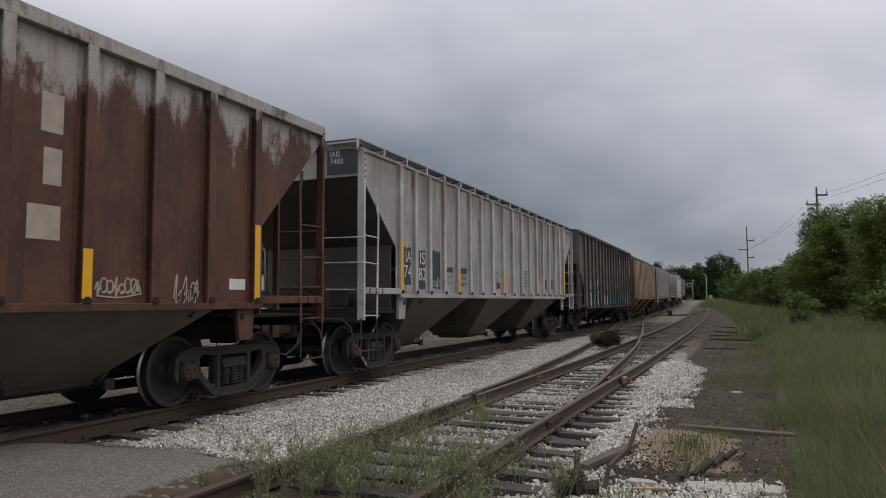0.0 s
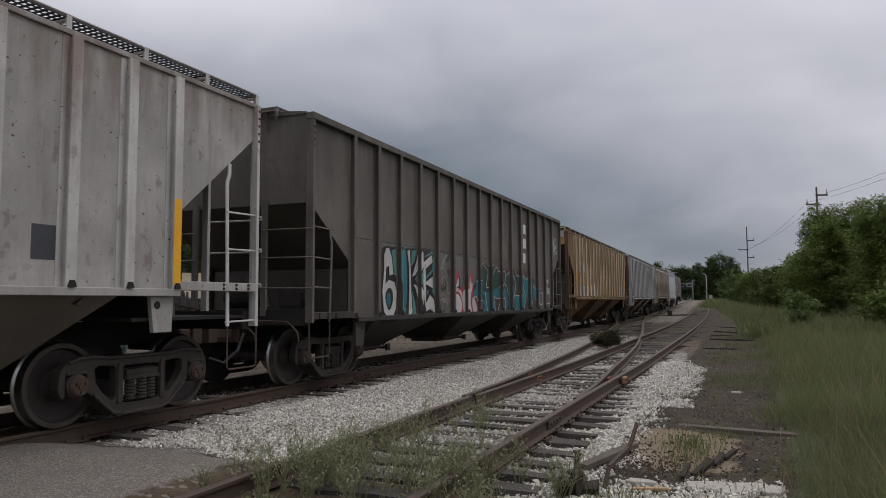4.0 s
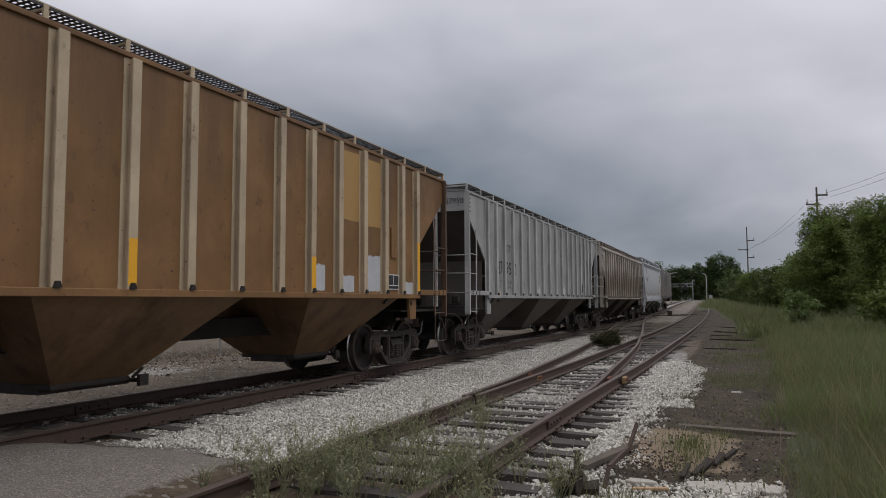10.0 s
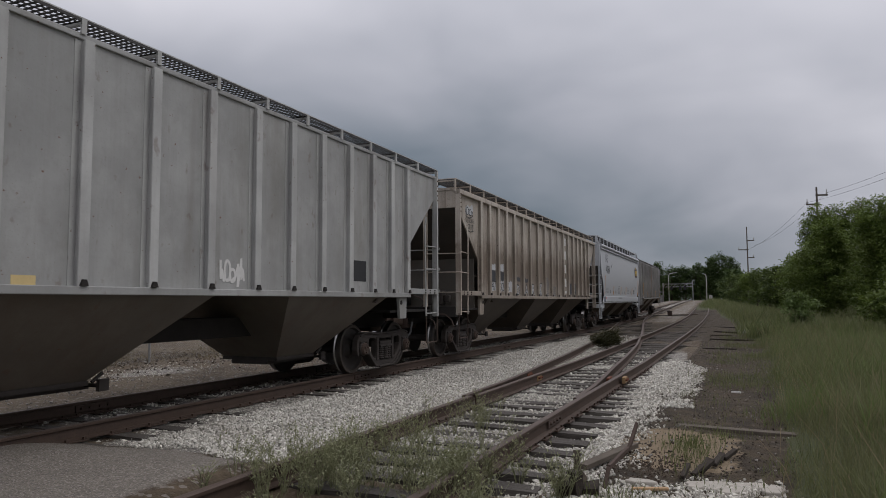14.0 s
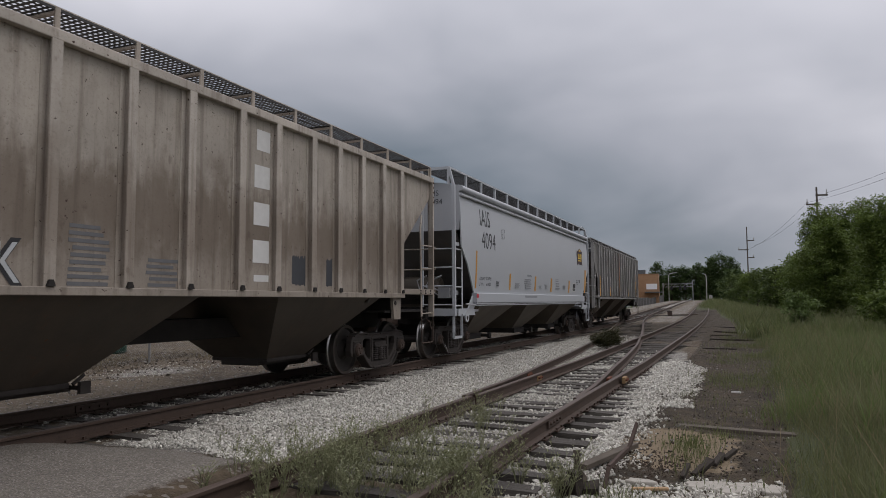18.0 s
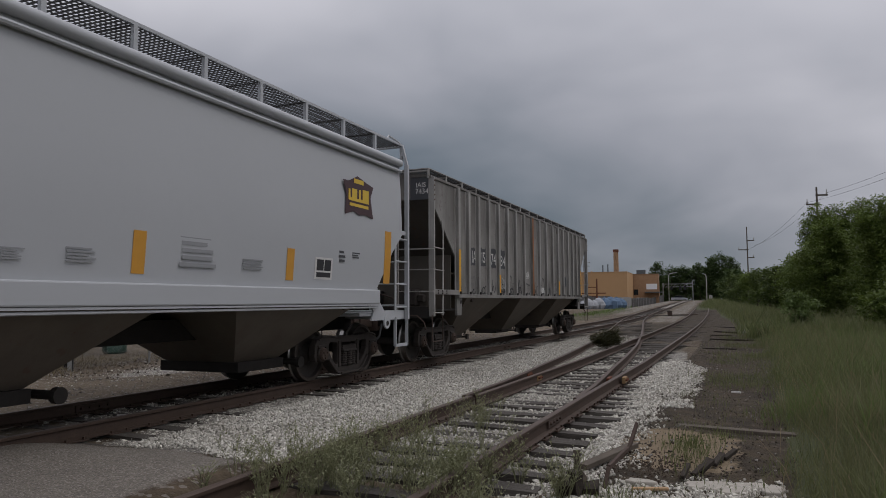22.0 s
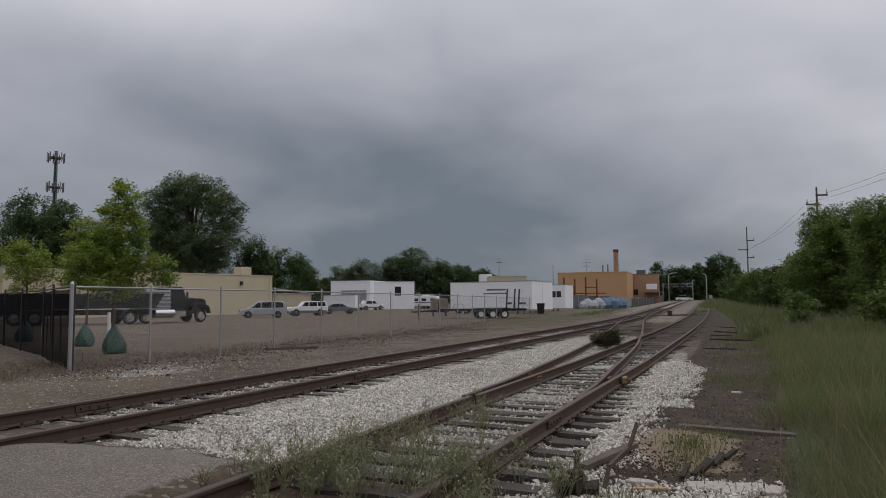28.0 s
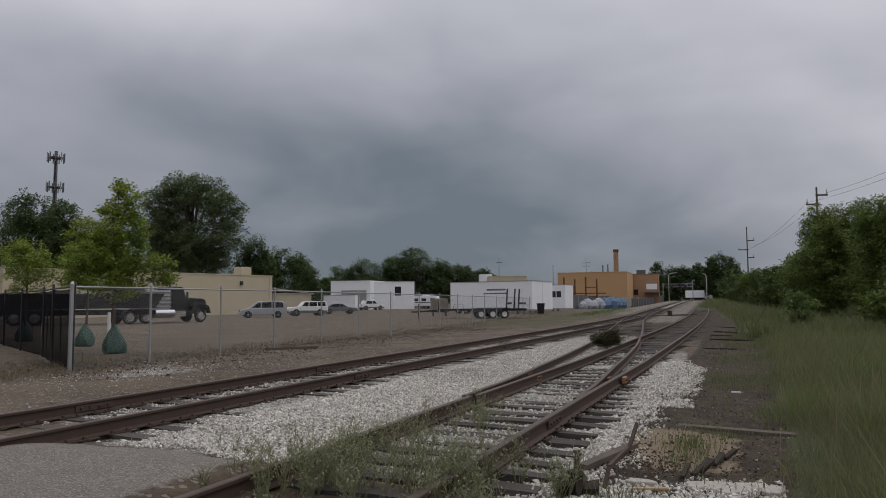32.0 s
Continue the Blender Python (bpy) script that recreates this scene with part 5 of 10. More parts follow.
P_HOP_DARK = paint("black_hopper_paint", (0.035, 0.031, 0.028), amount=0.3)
P_HOP_OCHRE = paint("grimy_ochre_paint", (0.19, 0.110, 0.055), dirt=(0.05, 0.03, 0.02), amount=0.7, rusty=0.12)

# (place of the leading end at 23 s, length)
c0, h0, s0 = hopper_car(-116.8, 16.8, 1.30, 4.10, "rust-brown covered hopper car with pale worn paint along its top", P_BROWN, P_BROWN, P_BROWN, P_HOP, 16, 1.66, chord=0.14, cut=(3.85, 2.25), even=True, walk_over=-0.55, walk_z=0.06)
c1, h1, s1 = hopper_car(-98.7, 16.86, 1.46, 4.05, "streaked light-grey covered hopper car with dark number patches", P_GREY1, P_GREY1_RIB, P_GREY1, P_HOP, 18, 1.5)
c2, h2, s2 = hopper_car(-80.5, 16.4, 1.05, 4.28, "dark brown-grey covered hopper car with sprayed graffiti", P_BLACKISH, P_BLACKISH, P_BLACKISH, P_HOP_DARK, 16, 1.45, cut=(2.9, 1.9), chord=0.10, rib_w=0.10, stripe=False, even=True, sill_mat=P_HOP_DARK, walk_over=-0.55, walk_z=0.06,
                        rib_spots=[-6.90, -6.02, -5.10, -4.17, -3.25, -2.33, -1.46, -0.55, 0.34, 1.25, 2.15, 3.10, 4.06, 5.00, 5.98, 6.96])
c3, h3, s3 = hopper_car(-62.84, 16.8, 1.45, 4.06, "faded ochre covered hopper car with cream ribs", P_OCHRE, P_OCHRE_RIB, P_OCHRE, P_HOP_OCHRE, 18, 1.5, post_mat=P_RUSTPOST)
c4, h4, s4 = hopper_car(-44.57, 17.05, 1.47, 4.05, "clean light-grey covered hopper car", P_GREY4, P_GREY4_RIB, P_GREY4, P_HOP, 18, 1.47, stripe=False, walk_over=0.06, ladder_mat=P_GREY4)
c5, h5, s5 = hopper_car(-26.17, 17.1, 1.46, 3.98, "weathered beige-grey covered hopper car", P_BEIGE, P_BEIGE_RIB, P_BEIGE, P_HOP_BROWN, 18, 1.5, chord=0.10, stripe=False, walk_z=0.18,
                        rib_spots=[-7.05, -6.36, -5.62, -4.89, -4.11, -3.21, -2.40, -1.48, -0.57, 0.37, 1.28, 2.22, 3.02, 3.93, 4.70, 5.49, 6.27, 7.02])
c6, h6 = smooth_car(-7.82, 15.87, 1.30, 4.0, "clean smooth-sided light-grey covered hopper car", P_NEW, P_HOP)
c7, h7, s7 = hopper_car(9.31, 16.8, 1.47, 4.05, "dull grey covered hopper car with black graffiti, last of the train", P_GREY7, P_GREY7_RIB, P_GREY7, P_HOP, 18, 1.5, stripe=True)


def track_pose(y0, y1):
    """The pose of a car whose trucks stand on the main track at y0 and y1."""
    a, b = Vector((main_x(y0) - GAUGE / 2, y0, float(climb(y0)))), Vector((main_x(y1) - GAUGE / 2, y1, float(climb(y1))))
    d = b - a
    return (a + b) / 2, math.degrees(math.atan2(d.z, d.y)), math.degrees(math.atan2(-d.x, d.y))


def motions():
    for car, lead, length, inset in CARS:
        rows = []
        for k in range(33):
            t = float(k)
            y = lead + run(t)
            p, tilt, turn = track_pose(y + inset, y + length - inset)
            rows.append((t, pose(p.x, p.y, p.z, tilt, 0, turn)))
        walk(car, rows)
    for car, places in FAR:
        walk(car, [(t, pose(x, y, G0 + 1.45, 0, 0, 10)) for t, x, y in places])
    times = [k * 4 / 30 for k in range(241)]
    for w, s in WHEELS:
        walk(w, [(t, pose(0, s, R_WHEEL, math.degrees((run(0) - run(t)) / R_WHEEL), 0, 0)) for t in times])


# ---- paint and lettering on the cars ----
M_GREYPATCH = plain("dark_grey_patch_paint", (0.050, 0.052, 0.058), 0.6, 0, 0.2, 5)
M_PALEPATCH = plain("pale_grey_patch_paint", (0.43, 0.44, 0.45), 0.65, 0, 0.15, 4)
M_FRESHYELLOW = plain("fresh_yellow_patch_paint", (0.40, 0.235, 0.068), 0.6, 0, 0.15, 4)
M_GREYTEXT = plain("grey_stencil_paint", (0.13, 0.13, 0.135), 0.65, 0, 0.2, 10)
M_SOFTTEXT = plain("soft_grey_print", (0.25, 0.255, 0.265), 0.6, 0, 0.1, 10)
M_PALELETTER = plain("faded_cream_letters", (0.36, 0.30, 0.245), 0.75, 0, 0.3, 7)


def put(car, name, rect, mat, label="", ragged=0.0, seed=0, lift=0.0):
    y0, y1, z0, z1 = rect
    return patch(car, name, y0, y1, z0, z1, mat, PANEL + lift, label, 0.003, ragged, seed)


def word(car, body, rect, mat, lift=0.009, name="lettering", bold=0.0):
    """Lettering that fills a box on the side."""
    y0, y1, z0, z1 = rect
    me = text_mesh(body, z1 - z0, mat, 1.0, bold)
    xs = [v.co.x for v in me.vertices]
    w = max(xs) - min(xs)
    k = (y1 - y0) / w
    mid = (max(xs) + min(xs)) / 2
    for v in me.vertices:
        v.co.x = (v.co.x - mid) * k
    return part(name, me, None, car, m=pose(PANEL + lift, (y0 + y1) / 2, z0, 90, 0, 90))


def stroke(car, pts, width, mat, lift=0.006, name="graffiti_line"):
    """A sprayed line: a flat ribbon through points (y, z)."""
    b = Build()
    P = [Vector((p[0], p[1])) for p in pts]
    v = []
    for i, p in enumerate(P):
        d = (P[min(i + 1, len(P) - 1)] - P[max(i - 1, 0)]).normalized()
        n = Vector((-d.y, d.x)) * width / 2
        for s in (1, -1):
            v += [(PANEL + lift, p.x + n.x * s, p.y + n.y * s), (PANEL + lift - 0.002, p.x + n.x * s, p.y + n.y * s)]
    f = []
    for i in range(len(P) - 1):
        a = i * 4
        f += [(a, a + 4, a + 6, a + 2), (a + 1, a + 3, a + 7, a + 5), (a, a + 1, a + 5, a + 4), (a + 2, a + 6, a + 7, a + 3)]
    b.add(v, f)
    return part(name, b, mat, car)


def curve_pts(pts, n=6):
    """Smooth points through a rough line."""
    P = [Vector(p) for p in pts]
    out = []
    for i in range(len(P) - 1):
        a, b, c, d = P[max(i - 1, 0)], P[i], P[i + 1], P[min(i + 2, len(P) - 1)]
        for k in range(n):
            t = k / n
            out.append(0.5 * ((2 * b) + (c - a) * t + (2 * a - 5 * b + 4 * c - d) * t * t + (3 * b - a - 3 * c + d) * t ** 3))
    return [tuple(p) for p in out + [P[-1]]]


def scrawl(car, y0, y1, z0, z1, mat, seed, width=0.03, loops=7, lift=0.006):
    """Illegible sprayed handwriting within a box: loops, stems and hooks."""
    rnd = random.Random(seed)
    pts, step, h = [], (y1 - y0) / loops, z1 - z0
    for k in range(loops):
        y, tall, kind = y0 + step * k, rnd.uniform(0.5, 1.0), rnd.random()
        if kind < 0.45:
            for q in range(7):
                a = math.pi * 1.2 - q * math.tau / 6.5
                pts.append((y + step * (0.5 + 0.55 * math.cos(a)), z0 + h * tall * (0.45 + 0.42 * math.sin(a))))
        elif kind < 0.75:
            pts += [(y + step * 0.2, z0 + h * tall), (y + step * 0.25, z0 + h * 0.1), (y + step * 0.5, z0 + h * tall * 0.55), (y + step * 0.8, z0 + h * 0.05)]
        else:
            pts += [(y + step * 0.1, z0 + h * 0.2), (y + step * 0.6, z0 + h * tall), (y + step * 0.5, z0 - h * 0.15), (y + step * 0.9, z0 + h * 0.3)]
    stroke(car, curve_pts(pts, 5), width, mat, lift)
    if seed % 2:
        stroke(car, curve_pts([(y0 + rnd.uniform(0, 0.1), z0 - h * 0.1), ((y0 + y1) / 2, z0 - h * 0.2), (y1, z0 + h * 0.02)], 5), width * 0.8, mat, lift + 0.003)


def blob(car, pts, mat, lift, name="graffiti_fill", label="", smooth=True):
    """A sprayed area with an outline through points (y, z)."""
    P = curve_pts(list(pts) + [pts[0]], 5)[:-1] if smooth else pts
    return part(name, Build().prism(P, PANEL + lift - 0.002, PANEL + lift), mat, car, label)


def end_patch(car, h, x0, x1, z0, z1, mat):
    part("paint_patch", Build().box(x0, x1, -h + 0.012, -h + 0.018, z0, z1), mat, car)


def end_word(car, h, body, rect, mat):
    """Lettering that fills a box on the leading end."""
    x0, x1, z0, z1 = rect
    me = text_mesh(body, z1 - z0, mat)
    xs = [v.co.x for v in me.vertices]
    k, mid = (x1 - x0) / (max(xs) - min(xs)), (max(xs) + min(xs)) / 2
    for v in me.vertices:
        v.co.x = (v.co.x - mid) * k
    return part("lettering", me, None, car, m=pose((x0 + x1) / 2, -h + 0.008, z0, 90))


def block_letters(car, rects, mat):
    for r in rects:
        y0, y1, z0, z1 = r
        patch(car, "sign_block", y0, y1, z0, z1, mat, PANEL, "plain painted block", 0.003)


# rust-brown car
block_letters(c0, [(3.586, 3.785, 2.471, 2.832), (3.548, 3.789, 2.981, 3.366), (3.435, 3.788, 1.941, 2.273)], M_PALELETTER)
put(c0, "placard", (6.281, 6.598, 1.504, 1.645), M_WHITE, "small white placard")
scrawl(c0, 4.202, 4.830, 1.436, 1.645, M_PALELETTER, 1, 0.02, 8)
scrawl(c0, 5.296, 5.863, 1.310, 1.681, M_PALELETTER, 2, 0.02, 6)
scrawl(c0, 5.342, 5.814, 1.324, 1.580, M_BLACK, 3, 0.015, 5, 0.009)

# streaked grey car
put(c1, "paint_patch", (-6.749, -6.215, 1.674, 2.414), M_GREYPATCH, "dark grey number patch", 0.03, 1)
put(c1, "paint_patch", (-6.009, -5.528, 1.602, 2.396), M_GREYPATCH, "dark grey number patch", 0.03, 2)
put(c1, "paint_patch", (-5.316, -4.697, 1.616, 2.433), M_GREYPATCH, "dark grey number patch", 0.03, 3)
put(c1, "paint_patch", (-4.442, -4.093, 1.999, 2.110), M_GREYPATCH, "", 0.01, 4)
put(c1, "paint_patch", (-3.653, -3.162, 1.996, 2.125), M_GREYPATCH, "", 0.01, 5)
word(c1, "IA", (-6.607, -6.353, 2.126, 2.358), M_WHITE, 0.007)
word(c1, "IS", (-5.924, -5.680, 2.110, 2.362), M_WHITE, 0.007)
word(c1, "74", (-6.681, -6.320, 1.806, 2.065), M_WHITE, 0.007)
word(c1, "82", (-5.983, -5.628, 1.776, 2.039), M_WHITE, 0.007)
word(c1, "LD LMT", (-4.438, -4.077, 1.851, 1.925), M_GREYTEXT)
word(c1, "LT WT", (-4.434, -4.131, 1.709, 1.783), M_GREYTEXT)
word(c1, "203400", (-3.637, -3.200, 1.851, 1.939), M_GREYTEXT)
word(c1, "59600", (-3.583, -3.225, 1.708, 1.788), M_GREYTEXT)
put(c1, "paint_patch", (-0.902, -0.552, 1.672, 1.852), M_GREYPATCH)
stroke(c1, [(-0.844, 2.155), (-0.700, 2.013), (-0.842, 1.857), (-0.983, 2.000), (-0.844, 2.155)], 0.03, M_GREYTEXT)
bars(c1, 1.799, 2.277, 1.746, 2.288, 6, M_GREYTEXT, seed=5)
put(c1, "paint_patch", (4.349, 4.786, 1.736, 2.055), M_GREYPATCH)
put(c1, "paint_patch", (5.160, 5.593, 1.752, 2.085), M_GREYPATCH)
scrawl(c1, -5.281, -4.842, 1.662, 1.887, M_PALEPATCH, 4, 0.012, 6, 0.009)
end_patch(c1, h1, 0.823, 1.539, 3.604, 4.113, M_GREYPATCH)
end_word(c1, h1, "IAIS", (0.881, 1.092, 3.926, 4.038), M_WHITE)
end_word(c1, h1, "7482", (0.882, 1.162, 3.800, 3.892), M_WHITE)
put(c1, "route_box", (-6.635, -6.321, 1.519, 1.663), P_GREY1, "small hinged route card board", 0, 0, 0.02)

# ochre car
for r, s in (((-6.048, -5.470, 2.533, 2.971), 1), ((-5.268, -4.803, 2.551, 2.972), 2)):
    put(c3, "paint_patch", r, M_PALEPATCH, "pale grey number patch", 0.02, s)
put(c3, "paint_patch", (-6.037, -5.459, 2.081, 2.548), M_FRESHYELLOW, "fresh yellow number patch", 0.015, 3)
put(c3, "paint_patch", (-5.259, -4.697, 2.071, 2.573), M_FRESHYELLOW, "fresh yellow number patch", 0.015, 4)
put(c3, "paint_patch", (-4.409, -3.850, 2.056, 2.965), M_FRESHYELLOW, "fresh yellow paint patch", 0.03, 5)
word(c3, "NN", (-5.971, -5.603, 2.605, 2.907), M_BLACK, 0.007)
word(c3, "W", (-5.230, -4.980, 2.608, 2.898), M_BLACK, 0.007)
word(c3, "65", (-5.896, -5.571, 2.309, 2.550), M_BLACK, 0.007)
word(c3, "752", (-5.273, -4.782, 2.285, 2.543), M_BLACK, 0.007)
LOWP = [(-6.066, -5.506, 1.438, 1.988), (-5.310, -4.700, 1.515, 1.980), (-4.500, -3.872, 1.527, 2.018), (-3.607, -3.023, 1.520, 2.039), (-2.816, -2.194, 1.481, 2.082), (3.199, 3.511, 1.519, 1.925), (4.022, 4.436, 1.507, 1.783), (4.839, 5.444, 1.523, 2.163), (6.425, 6.899, 1.433, 1.721)]
for k, r in enumerate(LOWP):
    put(c3, "paint_patch", r, M_PALEPATCH, "pale grey data patch", 0.02, 10 + k)
word(c3, "LD LMT", (-6.047, -5.664, 1.792, 1.880), M_BLACK, 0.007)
word(c3, "LT WT", (-6.042, -5.706, 1.592, 1.680), M_BLACK, 0.007)
word(c3, "202600", (-5.235, -4.853, 1.754, 1.850), M_BLACK, 0.007)
word(c3, "60400", (-5.193, -4.863, 1.587, 1.667), M_BLACK, 0.007)
M_BRIGHTOCHRE = plain("bright_ochre_paint", (0.355, 0.215, 0.075), 0.65, 0, 0.12, 3)
blob(c3, [(4.055, 3.900), (4.703, 3.915), (4.708, 2.732), (4.369, 2.715), (4.053, 2.736)], M_BRIGHTOCHRE, 0.004, "paint_patch", "bright ochre paint patch", False)
blob(c3, [(4.878, 3.893), (5.485, 3.895), (5.459, 2.696), (4.881, 2.680)], M_BRIGHTOCHRE, 0.004, "paint_patch", "bright ochre paint patch", False)
b = Build().box(PANEL, PANEL + 0.02, 5.662, 6.130, 1.566, 1.855)
part("data_panel", b, M_WHITE, c3, "black data panel with a white border")
y0, y1, z0, z1 = 5.662, 6.130, 1.566, 1.855
for q0, q1, w0, w1 in ((0.06, 0.48, 0.30, 0.93), (0.53, 0.94, 0.30, 0.93), (0.06, 0.94, 0.06, 0.24)):
    patch(c3, "panel_field", y0 + (y1 - y0) * q0, y0 + (y1 - y0) * q1, z0 + (z1 - z0) * w0, z0 + (z1 - z0) * w1, M_BLACK, PANEL + 0.02)
part("vent_panel", Build().box(PANEL, PANEL + 0.03, 5.798, 6.023, 2.173, 2.744), P_OCHRE, c3, "cream louvred vent panel")
end_patch(c3, h3, 0.870, 1.428, 3.818, 4.074, M_PALEPATCH)
end_patch(c3, h3, 0.784, 1.536, 3.522, 3.806, M_FRESHYELLOW)
end_word(c3, h3, "NNW", (1.020, 1.307, 3.893, 4.012), M_BLACK)
end_word(c3, h3, "65752", (0.940, 1.318, 3.686, 3.805), M_BLACK)

# clean grey car
word(c4, "ATW", (-5.380, -4.905, 2.700, 2.950), M_BLACK)
word(c4, "87", (-6.115, -5.718, 2.078, 2.448), M_BLACK)
word(c4, "95", (-5.378, -4.891, 2.083, 2.450), M_BLACK)
word(c4, "0", (-4.584, -4.371, 2.092, 2.437), M_BLACK)
word(c4, "LD LMT", (-6.129, -5.746, 1.858, 1.925), M_GREYTEXT)
word(c4, "LT WT", (-6.125, -5.849, 1.706, 1.773), M_GREYTEXT)
word(c4, "222400", (-5.344, -4.855, 1.833, 1.914), M_GREYTEXT)
word(c4, "63600", (-5.315, -4.923, 1.695, 1.768), M_GREYTEXT)
bars(c4, -3.844, -3.450, 1.700, 1.903, 4, M_GREYTEXT, seed=3)
for r in ((-3.764, -3.510, 1.492, 1.606), (-5.961, -5.882, 1.501, 1.607), (-1.151, -0.904, 1.493, 1.597)):
    put(c4, "reflector", r, plain("pale_yellow_tape", (0.55, 0.42, 0.2), 0.6), "pale yellow reflective tape")
stroke(c4, [(-3.751, 2.651), (-3.514, 2.685), (-3.506, 2.408), (-3.743, 2.382), (-3.751, 2.651)], 0.012, M_GREYTEXT)
scrawl(c4, -2.255, -1.594, 1.595, 1.955, M_WHITE, 11, 0.03, 6)
scrawl(c4, 1.628, 2.134, 1.600, 1.978, M_WHITE, 12, 0.04, 5)
put(c4, "data_panel", (4.952, 5.460, 1.692, 2.051), M_BLACK, "small black data panel")
end_word(c4, h4, "ATW", (0.650, 0.900, 3.750, 3.871), M_BLACK)
end_word(c4, h4, "87950", (0.955, 1.430, 3.740, 3.877), M_BLACK)
put(c4, "route_box", (-6.784, -6.513, 1.677, 1.865), P_GREY4, "small hinged route card board", 0, 0, 0.02)

# weathered beige car
for k, (r, m) in enumerate((((-6.171, -5.658, 2.169, 2.334), M_PALEPATCH), ((-6.164, -5.650, 1.867, 2.163), M_GREYPATCH), ((-6.155, -5.642, 1.619, 1.854), M_PALEPATCH), ((-5.405, -4.893, 2.160, 2.353), M_PALEPATCH),
                            ((-5.399, -4.887, 1.903, 2.146), M_GREYPATCH), ((-5.401, -4.880, 1.619, 1.889), M_PALEPATCH), ((-4.677, -4.210, 1.599, 1.896), M_PALEPATCH), ((-3.729, -3.389, 1.925, 2.042), M_GREYPATCH), ((-2.902, -2.509, 1.914, 2.021), M_GREYPATCH),
                            ((3.466, 3.847, 1.592, 2.013), M_GREYPATCH), ((4.407, 4.785, 1.589, 2.018), M_GREYPATCH))):
    put(c5, "paint_patch", r, m, "", 0.03, 50 + k)
word(c5, "47", (-6.071, -5.726, 1.638, 1.887), M_BLACK, 0.007)
word(c5, "32", (-5.361, -4.999, 1.625, 1.852), M_BLACK, 0.007)
word(c5, "6", (-4.654, -4.479, 1.619, 1.868), M_BLACK, 0.007)
for ch, r in (("D", (-3.750, -3.442, 1.511, 1.841)), ("A", (-2.898, -2.506, 1.505, 1.861)), ("R", (-2.087, -1.715, 1.496, 1.894)), ("K", (-1.094, -0.772, 1.485, 1.934))):
    word(c5, ch, r, M_BLACK, 0.006, "graffiti_letter", 0.045)
    y0, y1, z0, z1 = r
    word(c5, ch, (y0 + 0.045, y1 - 0.045, z0 + 0.04, z1 - 0.04), M_PALEPATCH, 0.010, "graffiti_fill")
block_letters(c5, [(2.607, 2.920, 3.440, 3.730), (2.565, 2.911, 2.915, 3.229), (2.557, 2.937, 2.395, 2.708), (2.549, 2.928, 1.877, 2.188), (2.577, 2.921, 1.620, 1.710)], M_WHITE)
bars(c5, -0.318, 0.217, 1.493, 2.144, 9, M_GREYTEXT, seed=8)
bars(c5, 0.684, 1.239, 1.501, 1.849, 5, M_GREYTEXT, seed=9)
put(c5, "route_box", (-6.773, -6.482, 1.773, 1.953), P_BEIGE, "small hinged route card board", 0, 0, 0.02)
word(c5, "OLDTOWN", (-8.010, -7.420, 3.262, 3.385), M_BLACK, 0.006, "graffiti_letter")
word(c5, "CR3W", (-7.850, -7.450, 3.108, 3.232), M_BLACK, 0.006, "graffiti_letter")
stroke(c5, [(-7.55, 3.115), (-7.467, 3.081), (-7.55, 3.055)], 0.02, M_BLACK)
stroke(c5, curve_pts([(-7.829, 3.065), (-7.686, 3.046), (-7.467, 3.081)]), 0.02, M_BLACK)
blob(c5, [(-8.015, 3.607), (-7.855, 3.697), (-7.712, 3.664), (-7.524, 3.736), (-7.502, 3.507), (-7.704, 3.475), (-7.874, 3.478), (-7.994, 3.478)], M_PALEPATCH, 0.004)
scrawl(c5, -8.021, -7.508, 3.440, 3.685, M_BLACK, 23, 0.02, 5)

# dull grey car, last of the train
for k, r in enumerate(((-5.992, -5.438, 2.236, 2.668), (-5.267, -4.584, 2.248, 2.706), (-4.427, -3.789, 2.237, 2.738), (-3.642, -2.983, 2.233, 2.758))):
    put(c7, "paint_patch", r, M_GREYPATCH, "dark grey number patch", 0.03, 70 + k)
word(c7, "IA", (-5.851, -5.568, 2.296, 2.595), M_WHITE, 0.007)
word(c7, "IS", (-5.143, -4.871, 2.330, 2.609), M_WHITE, 0.007)
word(c7, "74", (-4.398, -3.994, 2.308, 2.608), M_WHITE, 0.007)
word(c7, "34", (-3.575, -3.145, 2.312, 2.597), M_WHITE, 0.007)
word(c7, "LD LMT", (-5.978, -5.659, 1.889, 1.962), M_GREYTEXT)
word(c7, "LT WT", (-5.974, -5.711, 1.720, 1.793), M_GREYTEXT)
end_patch(c7, h7, 1.022, 1.581, 3.545, 4.036, M_GREYPATCH)
end_word(c7, h7, "IAIS", (1.165, 1.390, 3.819, 3.923), M_WHITE)
end_word(c7, h7, "7434", (1.148, 1.452, 3.673, 3.788), M_WHITE)
SCR = [(-6.096, -5.430, 1.510, 1.671), (-5.161, -4.664, 1.522, 1.681), (-4.240, -3.616, 1.554, 1.971), (-3.534, -3.102, 1.655, 1.975), (-3.048, -2.639, 1.552, 2.046), (-3.477, -3.058, 1.504, 1.843), (-2.747, -2.339, 1.519, 1.748), (-2.309, -1.971, 1.527, 2.101), (-1.886, -1.377, 1.537, 1.793), (-1.148, -0.490, 1.531, 1.938),
       (-0.266, 0.335, 1.516, 1.836), (0.730, 1.618, 1.532, 2.100), (1.699, 2.206, 1.517, 2.150), (2.569, 3.256, 1.528, 2.065)]
for k, r in enumerate(SCR):
    y0, y1, z0, z1 = r
    scrawl(c7, y0 - 0.12, y1 + 0.12, z0, z1 + 0.10 * (k % 3), M_BLACK, 80 + k, 0.028, 3 + k % 2)
